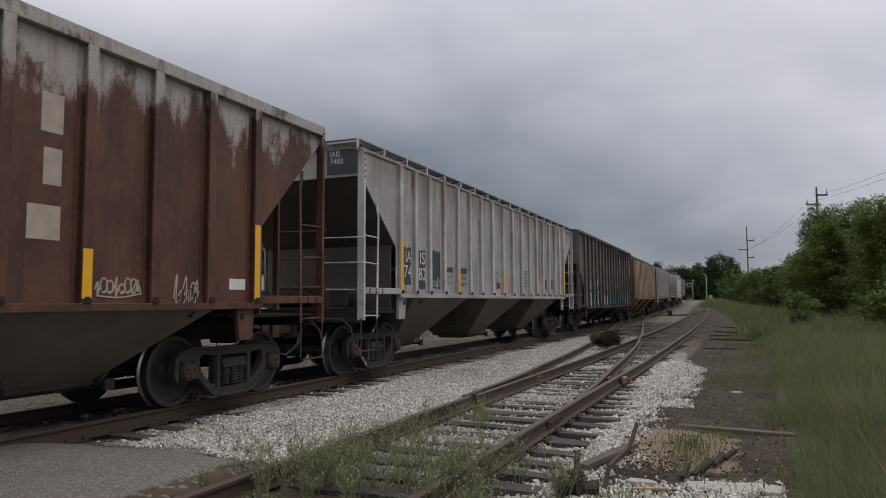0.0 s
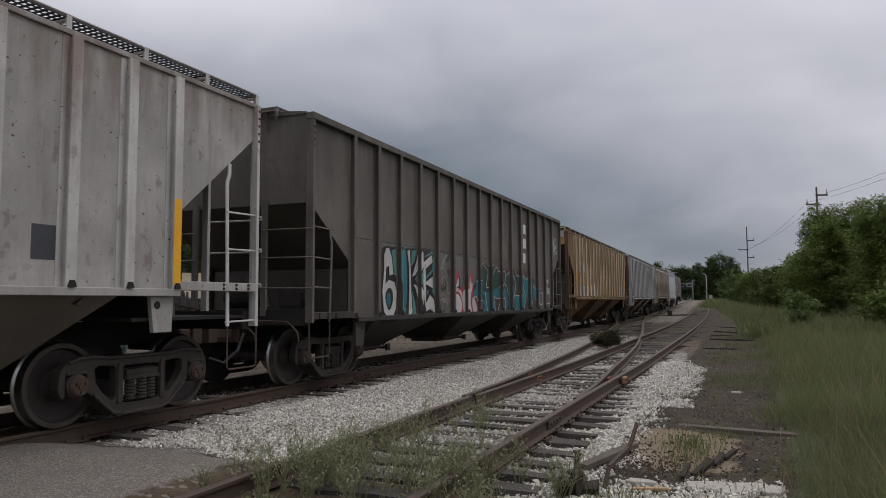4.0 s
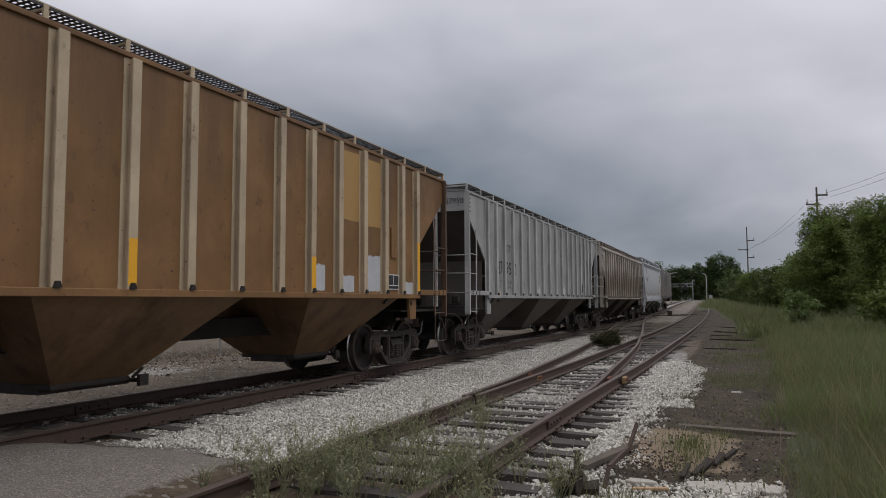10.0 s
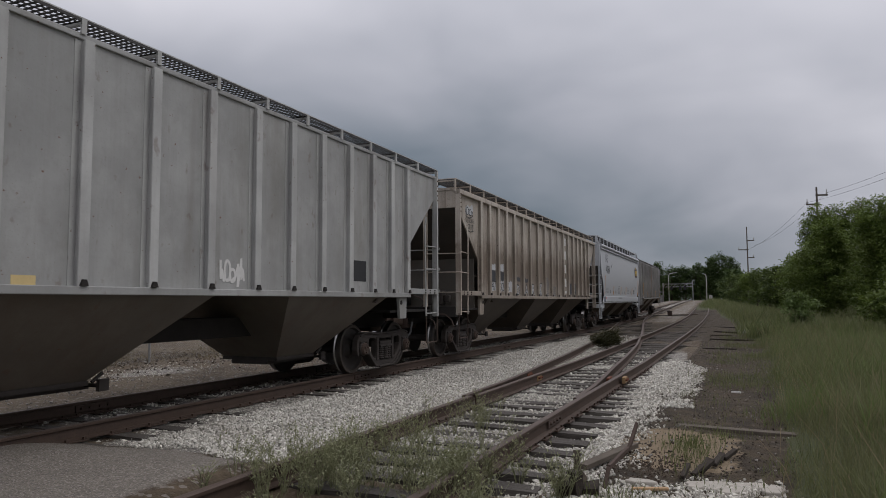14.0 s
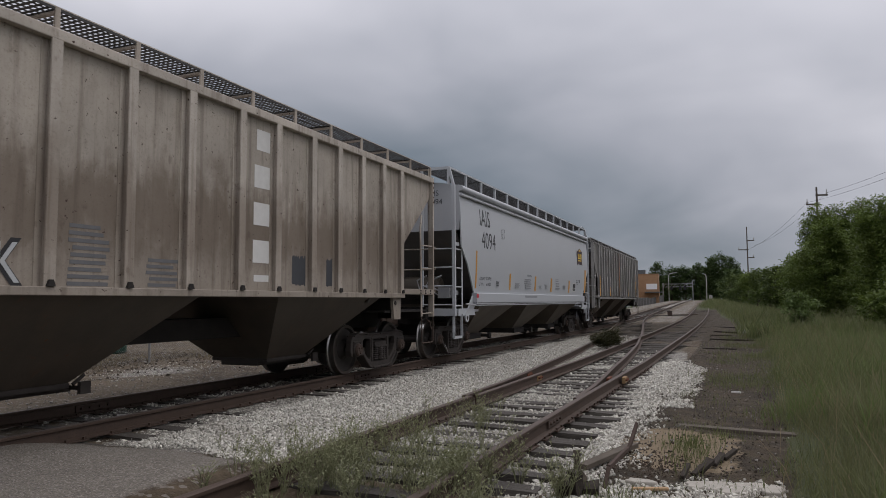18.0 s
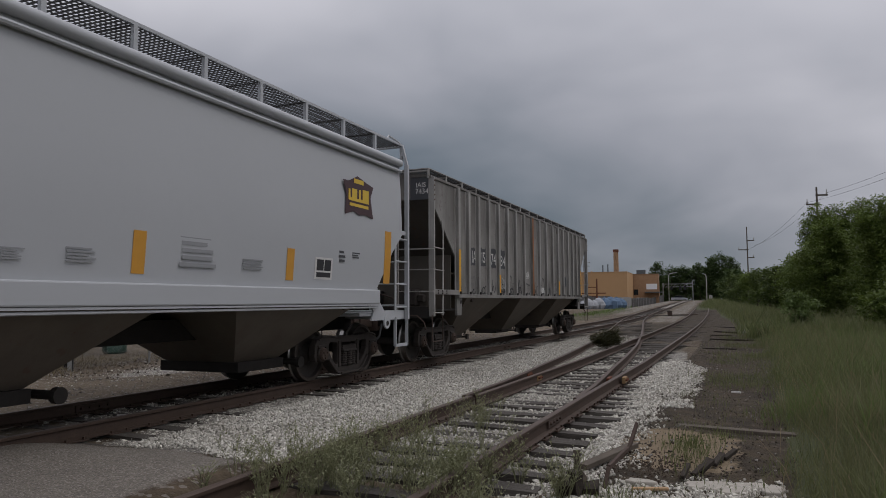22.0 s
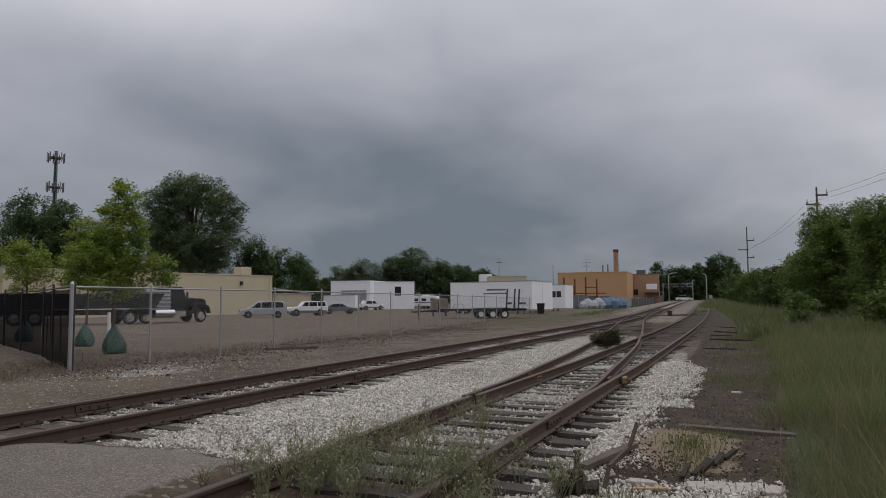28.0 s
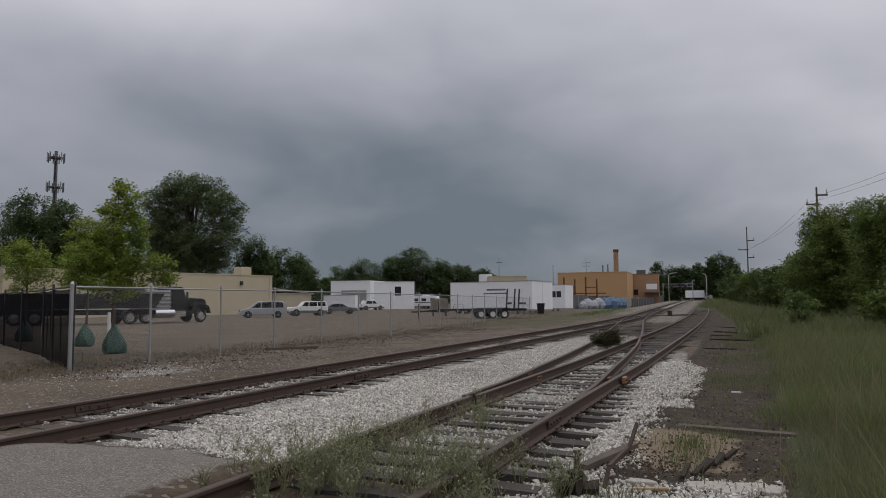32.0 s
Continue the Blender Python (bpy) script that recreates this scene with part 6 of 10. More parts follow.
scrawl(c7, -1.066, -0.663, 2.076, 2.301, M_WHITE, 99, 0.025, 4)
scrawl(c7, -3.859, -3.103, 1.651, 2.102, M_PALEPATCH, 98, 0.02, 6, 0.009)
put(c7, "data_panel", (0.815, 1.278, 1.606, 1.782), M_WHITE, "small white placard")
put(c7, "data_panel", (4.303, 4.749, 1.887, 2.238), M_GREYPATCH, "small dark data panel")
put(c7, "route_box", (-6.627, -6.340, 1.540, 1.690), P_GREY7, "small hinged route card board", 0, 0, 0.02)
yr = s7[8]
patch(c7, "repaired_rib", yr - 0.075, yr + 0.075, 1.5, 3.98, paint("rust_orange_paint", (0.27, 0.105, 0.035), amount=0.3), SIDE + 0.002, "rusty orange rib")

# clean smooth car
P6 = SIDE + 0.016 - PANEL


def put6(name, rect, mat, label="", lift=0.0):
    """Paint on the bulging side, laid against it."""
    y0, y1, z0, z1 = rect
    zs = (1.55, 2.1, 2.6, 3.4, 4.0)
    xs = (PANEL + 0.05, SIDE, SIDE + 0.015, SIDE - 0.01, SIDE - 0.06)
    a, b2 = (float(np.interp(z, zs, xs)) for z in (z0, z1))
    m = (z0 + z1) / 2
    xm = float(np.interp(m, zs, xs))
    o = 0.006 + lift
    b = Build()
    v = []
    for d in (o, o - 0.003):
        for z, x in ((z0, a), (m, xm), (z1, b2)):
            v += [(x + d, y0, z), (x + d, y1, z)]
    b.add(v, [(0, 1, 3, 2), (2, 3, 5, 4), (6, 8, 9, 7), (8, 10, 11, 9), (0, 6, 7, 1), (4, 5, 11, 10), (0, 2, 8, 6), (2, 4, 10, 8), (1, 7, 9, 3), (3, 9, 11, 5)])
    return part(name, b, mat, c6, label)


def word6(body, rect, mat, name="lettering"):
    ob = word(c6, body, rect, mat, P6 + 0.010, name)
    for v in ob.data.vertices:
        v.co.z = float(np.interp(rect[2] + v.co.y, (1.30, 1.55, 2.1, 2.6, 3.4, 4.0), (SIDE + 0.045, PANEL + 0.05, SIDE, SIDE + 0.015, SIDE - 0.01, SIDE - 0.06))) + 0.005 - PANEL - P6 - 0.010
    return ob


M_CHAR = plain("charcoal_letters", (0.055, 0.056, 0.060), 0.6, 0, 0.1, 8)
M_AMBERTAPE = plain("amber_reflective_tape", (0.55, 0.27, 0.04), 0.5, 0, 0.1, 10)
word6("IAIS", (-6.233, -5.445, 3.254, 3.676), M_CHAR)
word6("4094", (-6.163, -5.056, 2.687, 3.115), M_CHAR)
stroke(c6, [(-4.548, 3.295), (-4.285, 3.312), (-4.278, 3.062), (-4.542, 3.052), (-4.548, 3.295)], 0.014, M_CHAR, P6 + 0.010)
word6("C", (-4.461, -4.377, 3.096, 3.183), M_CHAR)
word6("LD LMT", (-6.282, -5.861, 1.869, 1.951), M_CHAR)
word6("224700", (-5.792, -5.375, 1.881, 1.962), M_CHAR)
word6("LT WT", (-6.310, -5.975, 1.724, 1.806), M_CHAR)
word6("61300", (-5.756, -5.403, 1.731, 1.812), M_CHAR)
word6("WARNING", (-1.982, -1.472, 2.080, 2.153), M_CHAR)
patch(c6, "small_print", -2.352, -0.987, 1.440, 1.505, M_SOFTTEXT, SIDE + 0.045)
for k, r in enumerate(((-2.250, -1.416, 1.704, 2.028), (-3.222, -2.757, 1.721, 1.868), (-0.556, -0.179, 1.725, 1.846), (0.197, 0.593, 1.734, 1.894), (1.703, 2.369, 1.740, 2.167), (2.833, 3.427, 1.766, 1.918))):
    bars(c6, *r, 5, M_SOFTTEXT, PANEL + 0.084, 30 + k)
for r in ((-6.603, -6.515, 1.662, 2.595), (-3.772, -3.641, 1.652, 2.118), (-1.048, -0.895, 1.651, 2.124), (1.038, 1.219, 1.652, 2.122), (3.847, 4.028, 1.653, 2.116), (6.869, 7.117, 1.670, 2.633)):
    put6("reflector", r, M_AMBERTAPE, "amber reflective stripe")
patch(c6, "placard", *(-6.676, -6.527, 1.424, 1.523), plain("red_placard", (0.5, 0.05, 0.06), 0.5), SIDE + 0.045, "small red placard", 0.004)
put6("data_panel", (4.583, 5.086, 1.689, 2.032), M_WHITE, "black data panel with a white border")
y0, y1, z0, z1 = 4.583, 5.086, 1.689, 2.032
for q0, q1, w0, w1 in ((0.10, 0.48, 0.40, 0.90), (0.53, 0.90, 0.40, 0.90), (0.10, 0.90, 0.10, 0.32)):
    put6("panel_field", (y0 + (y1 - y0) * q0, y0 + (y1 - y0) * q1, z0 + (z1 - z0) * w0, z0 + (z1 - z0) * w1), M_BLACK, "", 0.004)
for k, r in enumerate(((5.273, 5.490, 1.975, 2.189), (5.697, 5.981, 2.066, 2.179), (-5.000, -4.746, 1.728, 1.877))):
    bars(c6, *r, 3, M_CHAR, PANEL + 0.090, 40 + k)
for car, h, inset, body in ((c3, h3, 1.45, "NNW 65752"), (c6, h6, 1.15, "IAIS 4094"), (c1, h1, 1.45, "IAIS 7482")):
    part("stencil", text_mesh(body, 0.045, M_WHITE), None, car, "small white stencil on the truck frame", m=pose(1.090, -h + inset - 0.54, 0.225, 90, 43, 90))
# the maker's shield: plain shapes in its colours
M_MAROON = plain("dark_maroon_emblem", (0.060, 0.030, 0.034), 0.5, 0, 0.15, 6)
M_GOLD = plain("gold_emblem", (0.62, 0.42, 0.05), 0.5, 0, 0.1, 6)
blob(c6, [(5.348, 3.363), (5.537, 3.367), (5.828, 3.483), (6.157, 3.404), (6.395, 3.363), (6.290, 3.163), (6.384, 2.800), (6.104, 2.841), (5.884, 2.811), (5.711, 2.870), (5.421, 2.793), (5.453, 3.155)], M_MAROON, P6 + 0.010, "emblem", "dark maroon shield emblem", False)
for r in ((5.522, 5.583, 3.053, 3.232), (5.638, 5.806, 3.050, 3.251), (5.872, 5.939, 3.048, 3.254), (5.999, 6.217, 3.048, 3.272), (5.542, 6.219, 3.040, 3.091), (5.560, 6.204, 2.950, 3.001), (5.702, 6.033, 3.350, 3.427)):
    y0, y1, z0, z1 = r
    patch(c6, "emblem_bar", y0, y1, z0, z1, M_GOLD, PANEL + P6 + 0.012, "", 0.003)
end_word(c6, h6 - 0.32, "IAIS", (0.755, 1.035, 3.859, 3.991), M_CHAR)
end_word(c6, h6 - 0.32, "4094", (0.753, 1.131, 3.655, 3.786), M_CHAR)

# streaked grey car: an olive stained panel
M_OLIVE = stained("olive_stained_paint", (0.215, 0.200, 0.155), (0.105, 0.095, 0.062), 2.4, 4.2, 0.7)
blob(c1, [(3.304, 3.921), (3.933, 3.930), (3.894, 1.998), (3.304, 1.963)], M_OLIVE, 0.004, "stained_panel", "olive-brown stained panel", False)

# dark car: sprayed graffiti on the sheets and over the ribs
M_TEAL = paint("teal_spray_paint", (0.030, 0.165, 0.205), dirt=(0.03, 0.035, 0.03), amount=0.45)
M_SEA = paint("pale_teal_spray_paint", (0.075, 0.215, 0.205), dirt=(0.05, 0.05, 0.045), amount=0.45)
M_DKGREEN = paint("dark_green_spray_paint", (0.028, 0.070, 0.056), dirt=(0.03, 0.03, 0.025), amount=0.5)
M_SPRAYWHITE = paint("white_spray_paint", (0.50, 0.49, 0.47), amount=0.25)
M_SPRAYRED = paint("red_spray_paint", (0.36, 0.05, 0.065), amount=0.3)
M_SPRAYBLACK = paint("black_spray_paint", (0.020, 0.018, 0.018), amount=0.2)
M_SMOKE = paint("plum_grey_spray_paint", (0.060, 0.042, 0.040), amount=0.4)
M_FAINT = paint("faint_grey_spray", (0.235, 0.225, 0.215), amount=0.5)
M_WASH = paint("thin_grey_wash", (0.135, 0.130, 0.126), dirt=(0.07, 0.06, 0.05), amount=0.6)
M_SEAM = plain("dark_sheet_seam", (0.022, 0.019, 0.016), 0.85, 0, 0.2, 5)


def over_ribs(me, mat, lift):
    """The same paint where it crosses the ribs."""
    ys = [v.co.y for v in me.vertices]
    for y in s2:
        if min(ys) - 0.05 < y < max(ys) + 0.05:
            bm = bmesh.new()
            bm.from_mesh(me)
            front = max(v.co.x for v in bm.verts) - 0.0005
            bmesh.ops.delete(bm, geom=[f for f in bm.faces if min(v.co.x for v in f.verts) < front], context="FACES")
            for v in bm.verts:
                v.co.x += SIDE - PANEL
            for co, no in (((0, y - 0.05, 0), (0, -1, 0)), ((0, y + 0.05, 0), (0, 1, 0))):
                bmesh.ops.bisect_plane(bm, geom=bm.verts[:] + bm.edges[:] + bm.faces[:], plane_co=co, plane_no=no, clear_outer=True)
            if bm.faces:
                out = bpy.data.meshes.new("graffiti_fill")
                bm.to_mesh(out)
                out.materials.append(mat)
                part("graffiti_fill", out, None, c2)
            bm.free()


def sprayed(pts, mat, lift, outline=None, width=0.05, smooth=True):
    """A sprayed area within a line through points (y, z)."""
    P = curve_pts(list(pts) + [pts[0]], 4)[:-1] if smooth else list(pts)
    ob = part("graffiti_fill", Build().prism(P, PANEL + lift - 0.002, PANEL + lift), mat, c2)
    over_ribs(ob.data, mat, lift)
    if outline:
        line(P + [P[0]], width, outline, lift + 0.003)


def line(pts, width, mat, lift=0.012):
    over_ribs(stroke(c2, pts, width, mat, lift).data, mat, lift)


def lines(mat, width, lift, *runs):
    for r in runs:
        line(curve_pts(r), width, mat, lift)


# the seam across the sheets, and thin washes of grey over old paint
seam_z = -4.315, 2.447
far_y = 1.998, 2.412
put(c2, "sheet_seam", (-8.2 + 1.45, far_y[0], seam_z[1] - 0.005, seam_z[1] + 0.005), M_SEAM)
for r in ((-2.232, -1.594, 1.679, 2.421), (-1.443, -0.521, 1.781, 2.424), (-4.909, -4.185, 1.671, 2.443), (-5.763, -5.136, 1.637, 2.428), (-3.180, -2.390, 1.917, 2.380)):
    put(c2, "thin_wash", r, M_WASH, "", 0.06, int(r[0] * 10) + 100)

# piece of dark green and teal letters with white edges
sprayed([(-0.941, 1.546), (-0.737, 1.848), (-0.603, 2.117), (-0.393, 2.083), (-0.314, 2.359), (0.205, 2.257), (1.195, 2.258), (2.483, 2.238), (3.551, 2.292), (4.568, 2.056), (5.279, 1.816), (5.119, 1.329), (4.330, 0.961), (1.823, 0.970), (-0.331, 0.963), (-0.444, 1.222), (-0.800, 1.309)], M_SMOKE, 0.004)
for q in ([(-0.393, 2.083), (-0.191, 2.319), (0.172, 2.109), (0.052, 1.716), (0.219, 1.645), (-0.071, 1.556), (-0.390, 1.593)], [(0.253, 2.261), (0.579, 2.305), (0.597, 2.052), (0.529, 1.614), (0.279, 1.685)],
          [(0.535, 1.945), (0.886, 2.259), (1.083, 2.150), (1.403, 2.146), (1.319, 1.844), (1.134, 1.695), (0.592, 1.655)], [(1.510, 2.110), (1.696, 2.061), (1.623, 1.727), (1.470, 1.722)],
          [(1.807, 2.067), (2.102, 2.157), (2.141, 1.742), (1.813, 1.644)], [(2.629, 2.182), (2.949, 2.076), (3.405, 2.231), (3.448, 1.883), (2.894, 1.718), (2.540, 1.942)]):
    sprayed(q, M_DKGREEN, 0.007, None, 0, False)
for q in ([(-0.904, 1.581), (-0.731, 1.654), (-0.706, 1.822), (-0.471, 1.834), (-0.399, 1.535), (-0.416, 1.350), (-0.602, 1.364), (-0.705, 1.447), (-0.871, 1.446)], [(-0.390, 1.593), (-0.026, 1.587), (0.174, 1.002), (-0.364, 0.992)],
          [(-0.025, 1.564), (0.529, 1.614), (0.662, 1.419), (0.829, 1.003), (0.198, 1.001)], [(0.554, 1.631), (1.134, 1.695), (1.444, 1.508), (0.929, 1.420), (0.661, 1.475)],
          [(1.501, 1.723), (1.750, 1.643), (1.997, 1.248), (1.588, 1.020), (1.363, 1.010), (1.692, 1.294)], [(2.057, 1.740), (2.451, 1.863), (2.579, 1.662), (2.355, 1.062), (2.016, 1.114)],
          [(2.599, 1.475), (3.348, 1.531), (3.452, 1.283), (3.371, 1.007), (2.677, 1.007)], [(3.448, 1.983), (3.703, 1.587), (3.661, 1.232), (3.453, 1.005)],
          [(3.552, 2.089), (3.919, 2.004), (4.330, 2.109), (4.496, 1.707), (4.214, 1.069), (3.746, 1.567)], [(4.641, 1.819), (4.966, 1.718), (5.173, 1.779), (5.068, 1.441), (4.568, 1.384)]):
    sprayed(q, M_TEAL, 0.009, None, 0, False)
lines(M_SPRAYWHITE, 0.026, 0.013, [(-0.352, 2.158), (-0.191, 2.319), (-0.076, 2.233), (0.196, 2.111), (0.051, 1.731), (0.254, 1.700)], [(0.253, 2.269), (0.566, 2.304), (0.597, 2.060)], [(0.535, 1.937), (0.886, 2.259), (1.097, 2.151), (1.403, 2.146), (1.319, 1.869), (1.134, 1.695)],
      [(0.554, 1.646), (0.634, 1.498), (0.861, 1.420), (1.400, 1.423)], [(-0.026, 1.572), (0.050, 1.304), (0.186, 1.001)], [(0.662, 1.419), (0.829, 1.003)], [(0.937, 1.023), (1.184, 1.297)], [(1.495, 2.084), (1.585, 2.193), (1.712, 2.062), (1.638, 1.814), (1.812, 1.768), (1.945, 1.514)],
      [(1.503, 1.552), (1.693, 1.251), (1.557, 1.021)], [(1.807, 2.067), (2.102, 2.166), (2.121, 1.968)], [(2.413, 2.140), (2.631, 1.899), (2.634, 1.663), (2.457, 1.336)], [(2.665, 2.232), (2.815, 2.098), (3.124, 2.086)], [(2.599, 1.513), (3.328, 1.482)], [(2.407, 1.033), (2.639, 1.101)],
      [(3.446, 2.284), (3.574, 1.887), (3.512, 1.684), (3.746, 1.434), (3.474, 1.015)], [(3.573, 2.120), (3.831, 2.000), (4.236, 2.125), (4.472, 1.706), (4.237, 1.553), (4.009, 1.591)], [(4.617, 1.840), (4.915, 1.717), (5.173, 1.802), (5.120, 1.497), (4.863, 1.363)], [(4.568, 1.363), (4.260, 1.047)],
      [(-0.871, 1.439), (-0.745, 1.460), (-0.623, 1.364), (-0.416, 1.357)], [(-0.696, 1.823), (-0.513, 1.860), (-0.437, 1.735)])
# white bubbles in a red halo
sprayed([(-2.206, 1.522), (-2.137, 1.777), (-1.942, 2.090), (-1.870, 2.017), (-1.869, 1.741), (-1.772, 1.653), (-1.533, 1.744), (-1.311, 1.741), (-1.126, 2.109), (-1.048, 1.981), (-0.916, 1.976), (-0.938, 1.750), (-0.852, 1.446), (-0.412, 1.200), (-0.406, 0.987), (-1.253, 1.013), (-2.194, 1.004), (-2.218, 1.260)], M_SPRAYRED, 0.005)
for q in ([(-2.193, 1.551), (-1.919, 1.885), (-1.926, 1.630), (-2.086, 1.565)], [(-2.211, 1.271), (-2.140, 1.464), (-1.966, 1.508), (-1.763, 1.376), (-1.702, 1.222), (-1.814, 1.042), (-2.008, 1.020), (-2.170, 1.114)],
          [(-1.641, 1.533), (-1.529, 1.617), (-1.317, 1.636), (-1.196, 1.443), (-1.232, 1.182), (-1.384, 1.057), (-1.577, 1.095), (-1.665, 1.283)], [(-1.230, 1.672), (-1.102, 1.923), (-1.042, 1.766), (-0.967, 1.782), (-1.001, 1.646), (-1.106, 1.477), (-1.058, 1.078), (-1.193, 1.063), (-1.138, 1.311)],
          [(-1.008, 1.277), (-0.948, 1.445), (-0.679, 1.225), (-0.674, 1.046), (-0.869, 1.039)], [(-0.535, 1.153), (-0.421, 1.165), (-0.419, 1.065)], [(-2.036, 1.579), (-1.810, 1.609), (-1.671, 1.470), (-1.691, 1.346), (-1.766, 1.469), (-1.908, 1.558)]):
    sprayed(q, M_SPRAYWHITE, 0.008)
sprayed([(-1.386, 1.377), (-1.344, 1.416), (-1.308, 1.371), (-1.341, 1.325)], M_SPRAYRED, 0.011)
lines(M_SPRAYBLACK, 0.035, 0.012, [(-1.867, 1.925), (-1.866, 1.668)], [(-2.038, 1.650), (-1.912, 1.679), (-1.812, 1.658)], [(-0.996, 1.478), (-1.065, 1.311), (-1.031, 1.111)])
# tall white and teal letters
sprayed([(-5.926, 2.212), (-5.672, 2.373), (-5.437, 2.381), (-5.149, 2.394), (-4.683, 2.399), (-4.157, 2.424), (-3.461, 2.403), (-3.310, 2.130), (-3.290, 1.446), (-3.184, 1.171), (-3.276, 0.983), (-4.836, 0.991), (-5.874, 1.022)], M_SPRAYBLACK, 0.004)
for q in ([(-5.388, 2.307), (-5.136, 2.379), (-5.138, 1.814), (-5.310, 1.857)], [(-5.223, 1.918), (-5.097, 2.362), (-4.788, 2.415), (-4.683, 2.017), (-4.680, 1.550), (-4.723, 1.203), (-4.904, 1.028), (-5.090, 1.211), (-5.069, 1.651)],
          [(-4.472, 1.555), (-4.337, 1.316), (-4.250, 1.011), (-4.401, 1.006), (-4.474, 1.198)], [(-4.331, 1.801), (-4.180, 1.934), (-4.017, 2.135), (-4.033, 1.640), (-4.187, 1.685)], [(-4.526, 2.030), (-4.494, 2.364), (-4.235, 2.396), (-4.381, 2.133)],
          [(-4.003, 2.232), (-3.461, 2.423), (-3.311, 2.164), (-3.357, 1.445), (-3.483, 1.578), (-3.401, 1.986), (-3.803, 1.797), (-3.787, 1.862), (-3.450, 2.037), (-3.441, 2.357)], [(-3.778, 1.571), (-3.655, 1.574), (-3.704, 1.442)]):
    sprayed(q, M_SEA, 0.006, None, 0, False)
sprayed([(-4.942, 2.383), (-4.766, 2.359), (-4.697, 2.015), (-4.694, 1.550), (-4.750, 1.204), (-4.901, 1.291), (-4.862, 1.659)], M_TEAL, 0.009, M_SPRAYBLACK, 0.03, False)
for q in ([(-5.718, 1.931), (-5.719, 2.212), (-5.628, 2.354), (-5.494, 2.357), (-5.371, 2.175), (-5.310, 1.857), (-5.494, 1.813), (-5.524, 2.000), (-5.601, 1.982), (-5.643, 1.681), (-5.509, 1.765), (-5.275, 1.724), (-5.171, 1.538), (-5.188, 1.213), (-5.336, 1.047), (-5.562, 1.037), (-5.727, 1.149), (-5.795, 1.524)],
          [(-4.724, 2.353), (-4.568, 2.384), (-4.529, 1.910), (-4.509, 1.554), (-4.449, 1.103), (-4.669, 1.058), (-4.638, 1.551), (-4.641, 2.020)],
          [(-4.519, 1.821), (-4.290, 2.172), (-4.172, 2.403), (-4.036, 2.229), (-4.064, 2.068), (-4.333, 1.862)], [(-4.471, 1.710), (-4.273, 1.682), (-4.030, 1.534), (-3.911, 1.187), (-4.063, 1.065), (-4.200, 1.376), (-4.347, 1.606)],
          [(-4.000, 2.137), (-3.506, 2.350), (-3.435, 2.174), (-3.810, 2.011), (-3.802, 1.764), (-3.445, 1.882), (-3.437, 1.612), (-3.782, 1.687), (-3.787, 1.313), (-3.599, 1.496), (-3.355, 1.378), (-3.308, 1.073), (-3.607, 1.167), (-3.798, 1.120), (-3.981, 1.566)]):
    sprayed(q, M_SPRAYWHITE, 0.008, M_SPRAYBLACK, 0.03, False)
sprayed([(-5.639, 1.324), (-5.655, 1.451), (-5.573, 1.570), (-5.428, 1.585), (-5.341, 1.455), (-5.392, 1.270), (-5.513, 1.178)], M_SPRAYBLACK, 0.012)
sprayed([(-5.630, 1.375), (-5.581, 1.488), (-5.481, 1.489), (-5.447, 1.349), (-5.514, 1.220)], M_TEAL, 0.015)
sprayed([(-5.021, 1.709), (-4.932, 1.758), (-4.860, 1.602), (-4.896, 1.347), (-4.959, 1.292), (-5.006, 1.487)], M_SPRAYBLACK, 0.013)
# pale face outline and the teeth of an older piece over it
lines(M_FAINT, 0.040, 0.010, [(-3.077, 1.220), (-3.094, 1.894), (-3.020, 2.032), (-2.882, 2.083), (-2.759, 2.040), (-2.656, 1.955), (-2.615, 1.875)], [(-3.034, 1.531), (-3.020, 1.742), (-2.921, 1.870), (-2.753, 1.887), (-2.637, 1.790), (-2.588, 1.681), (-2.601, 1.514), (-2.473, 1.544)],
      [(-3.059, 1.064), (-3.070, 1.323), (-2.996, 1.454), (-2.847, 1.509), (-2.712, 1.473), (-2.660, 1.408), (-2.546, 1.403), (-2.476, 1.291), (-2.481, 1.068)], [(-3.138, 1.375), (-2.970, 1.364), (-2.866, 1.402), (-2.804, 1.321), (-2.721, 1.375), (-2.819, 1.402), (-2.864, 1.332), (-2.755, 1.321), (-2.660, 1.397)],
      [(-3.163, 1.451), (-3.121, 1.488), (-3.108, 1.426), (-3.157, 1.436), (-3.063, 1.416)], [(-2.914, 1.854), (-2.903, 1.721)], [(-2.849, 1.859), (-2.795, 1.699)], [(-2.644, 1.320), (-2.594, 1.331), (-2.604, 1.265), (-2.649, 1.288)])
lines(M_SPRAYBLACK, 0.028, 0.010, [(-2.903, 1.137), (-2.831, 1.108), (-2.761, 1.170)], [(-2.949, 1.692), (-2.909, 1.588), (-2.841, 1.643)], [(-2.802, 1.580), (-2.745, 1.674), (-2.693, 1.622)])
for q in ([(-3.188, 2.302), (-3.081, 2.132), (-3.010, 2.353)], [(-2.999, 2.087), (-2.785, 2.384), (-2.715, 2.171)], [(-2.724, 2.392), (-2.691, 2.202), (-2.583, 2.383)]):
    sprayed(q, M_FAINT, 0.006, None, 0, False)
for q in ([(-2.644, 1.956), (-2.571, 2.074), (-2.440, 2.069), (-2.434, 1.915)], [(-2.704, 2.200), (-2.614, 2.351), (-2.466, 2.399), (-2.546, 2.246)]):
    sprayed(q, M_SMOKE, 0.008)
block_letters(c2, [(3.566, 3.848, 3.407, 3.699), (3.547, 3.850, 2.960, 3.260), (3.528, 3.807, 2.504, 2.802)], M_WHITE)
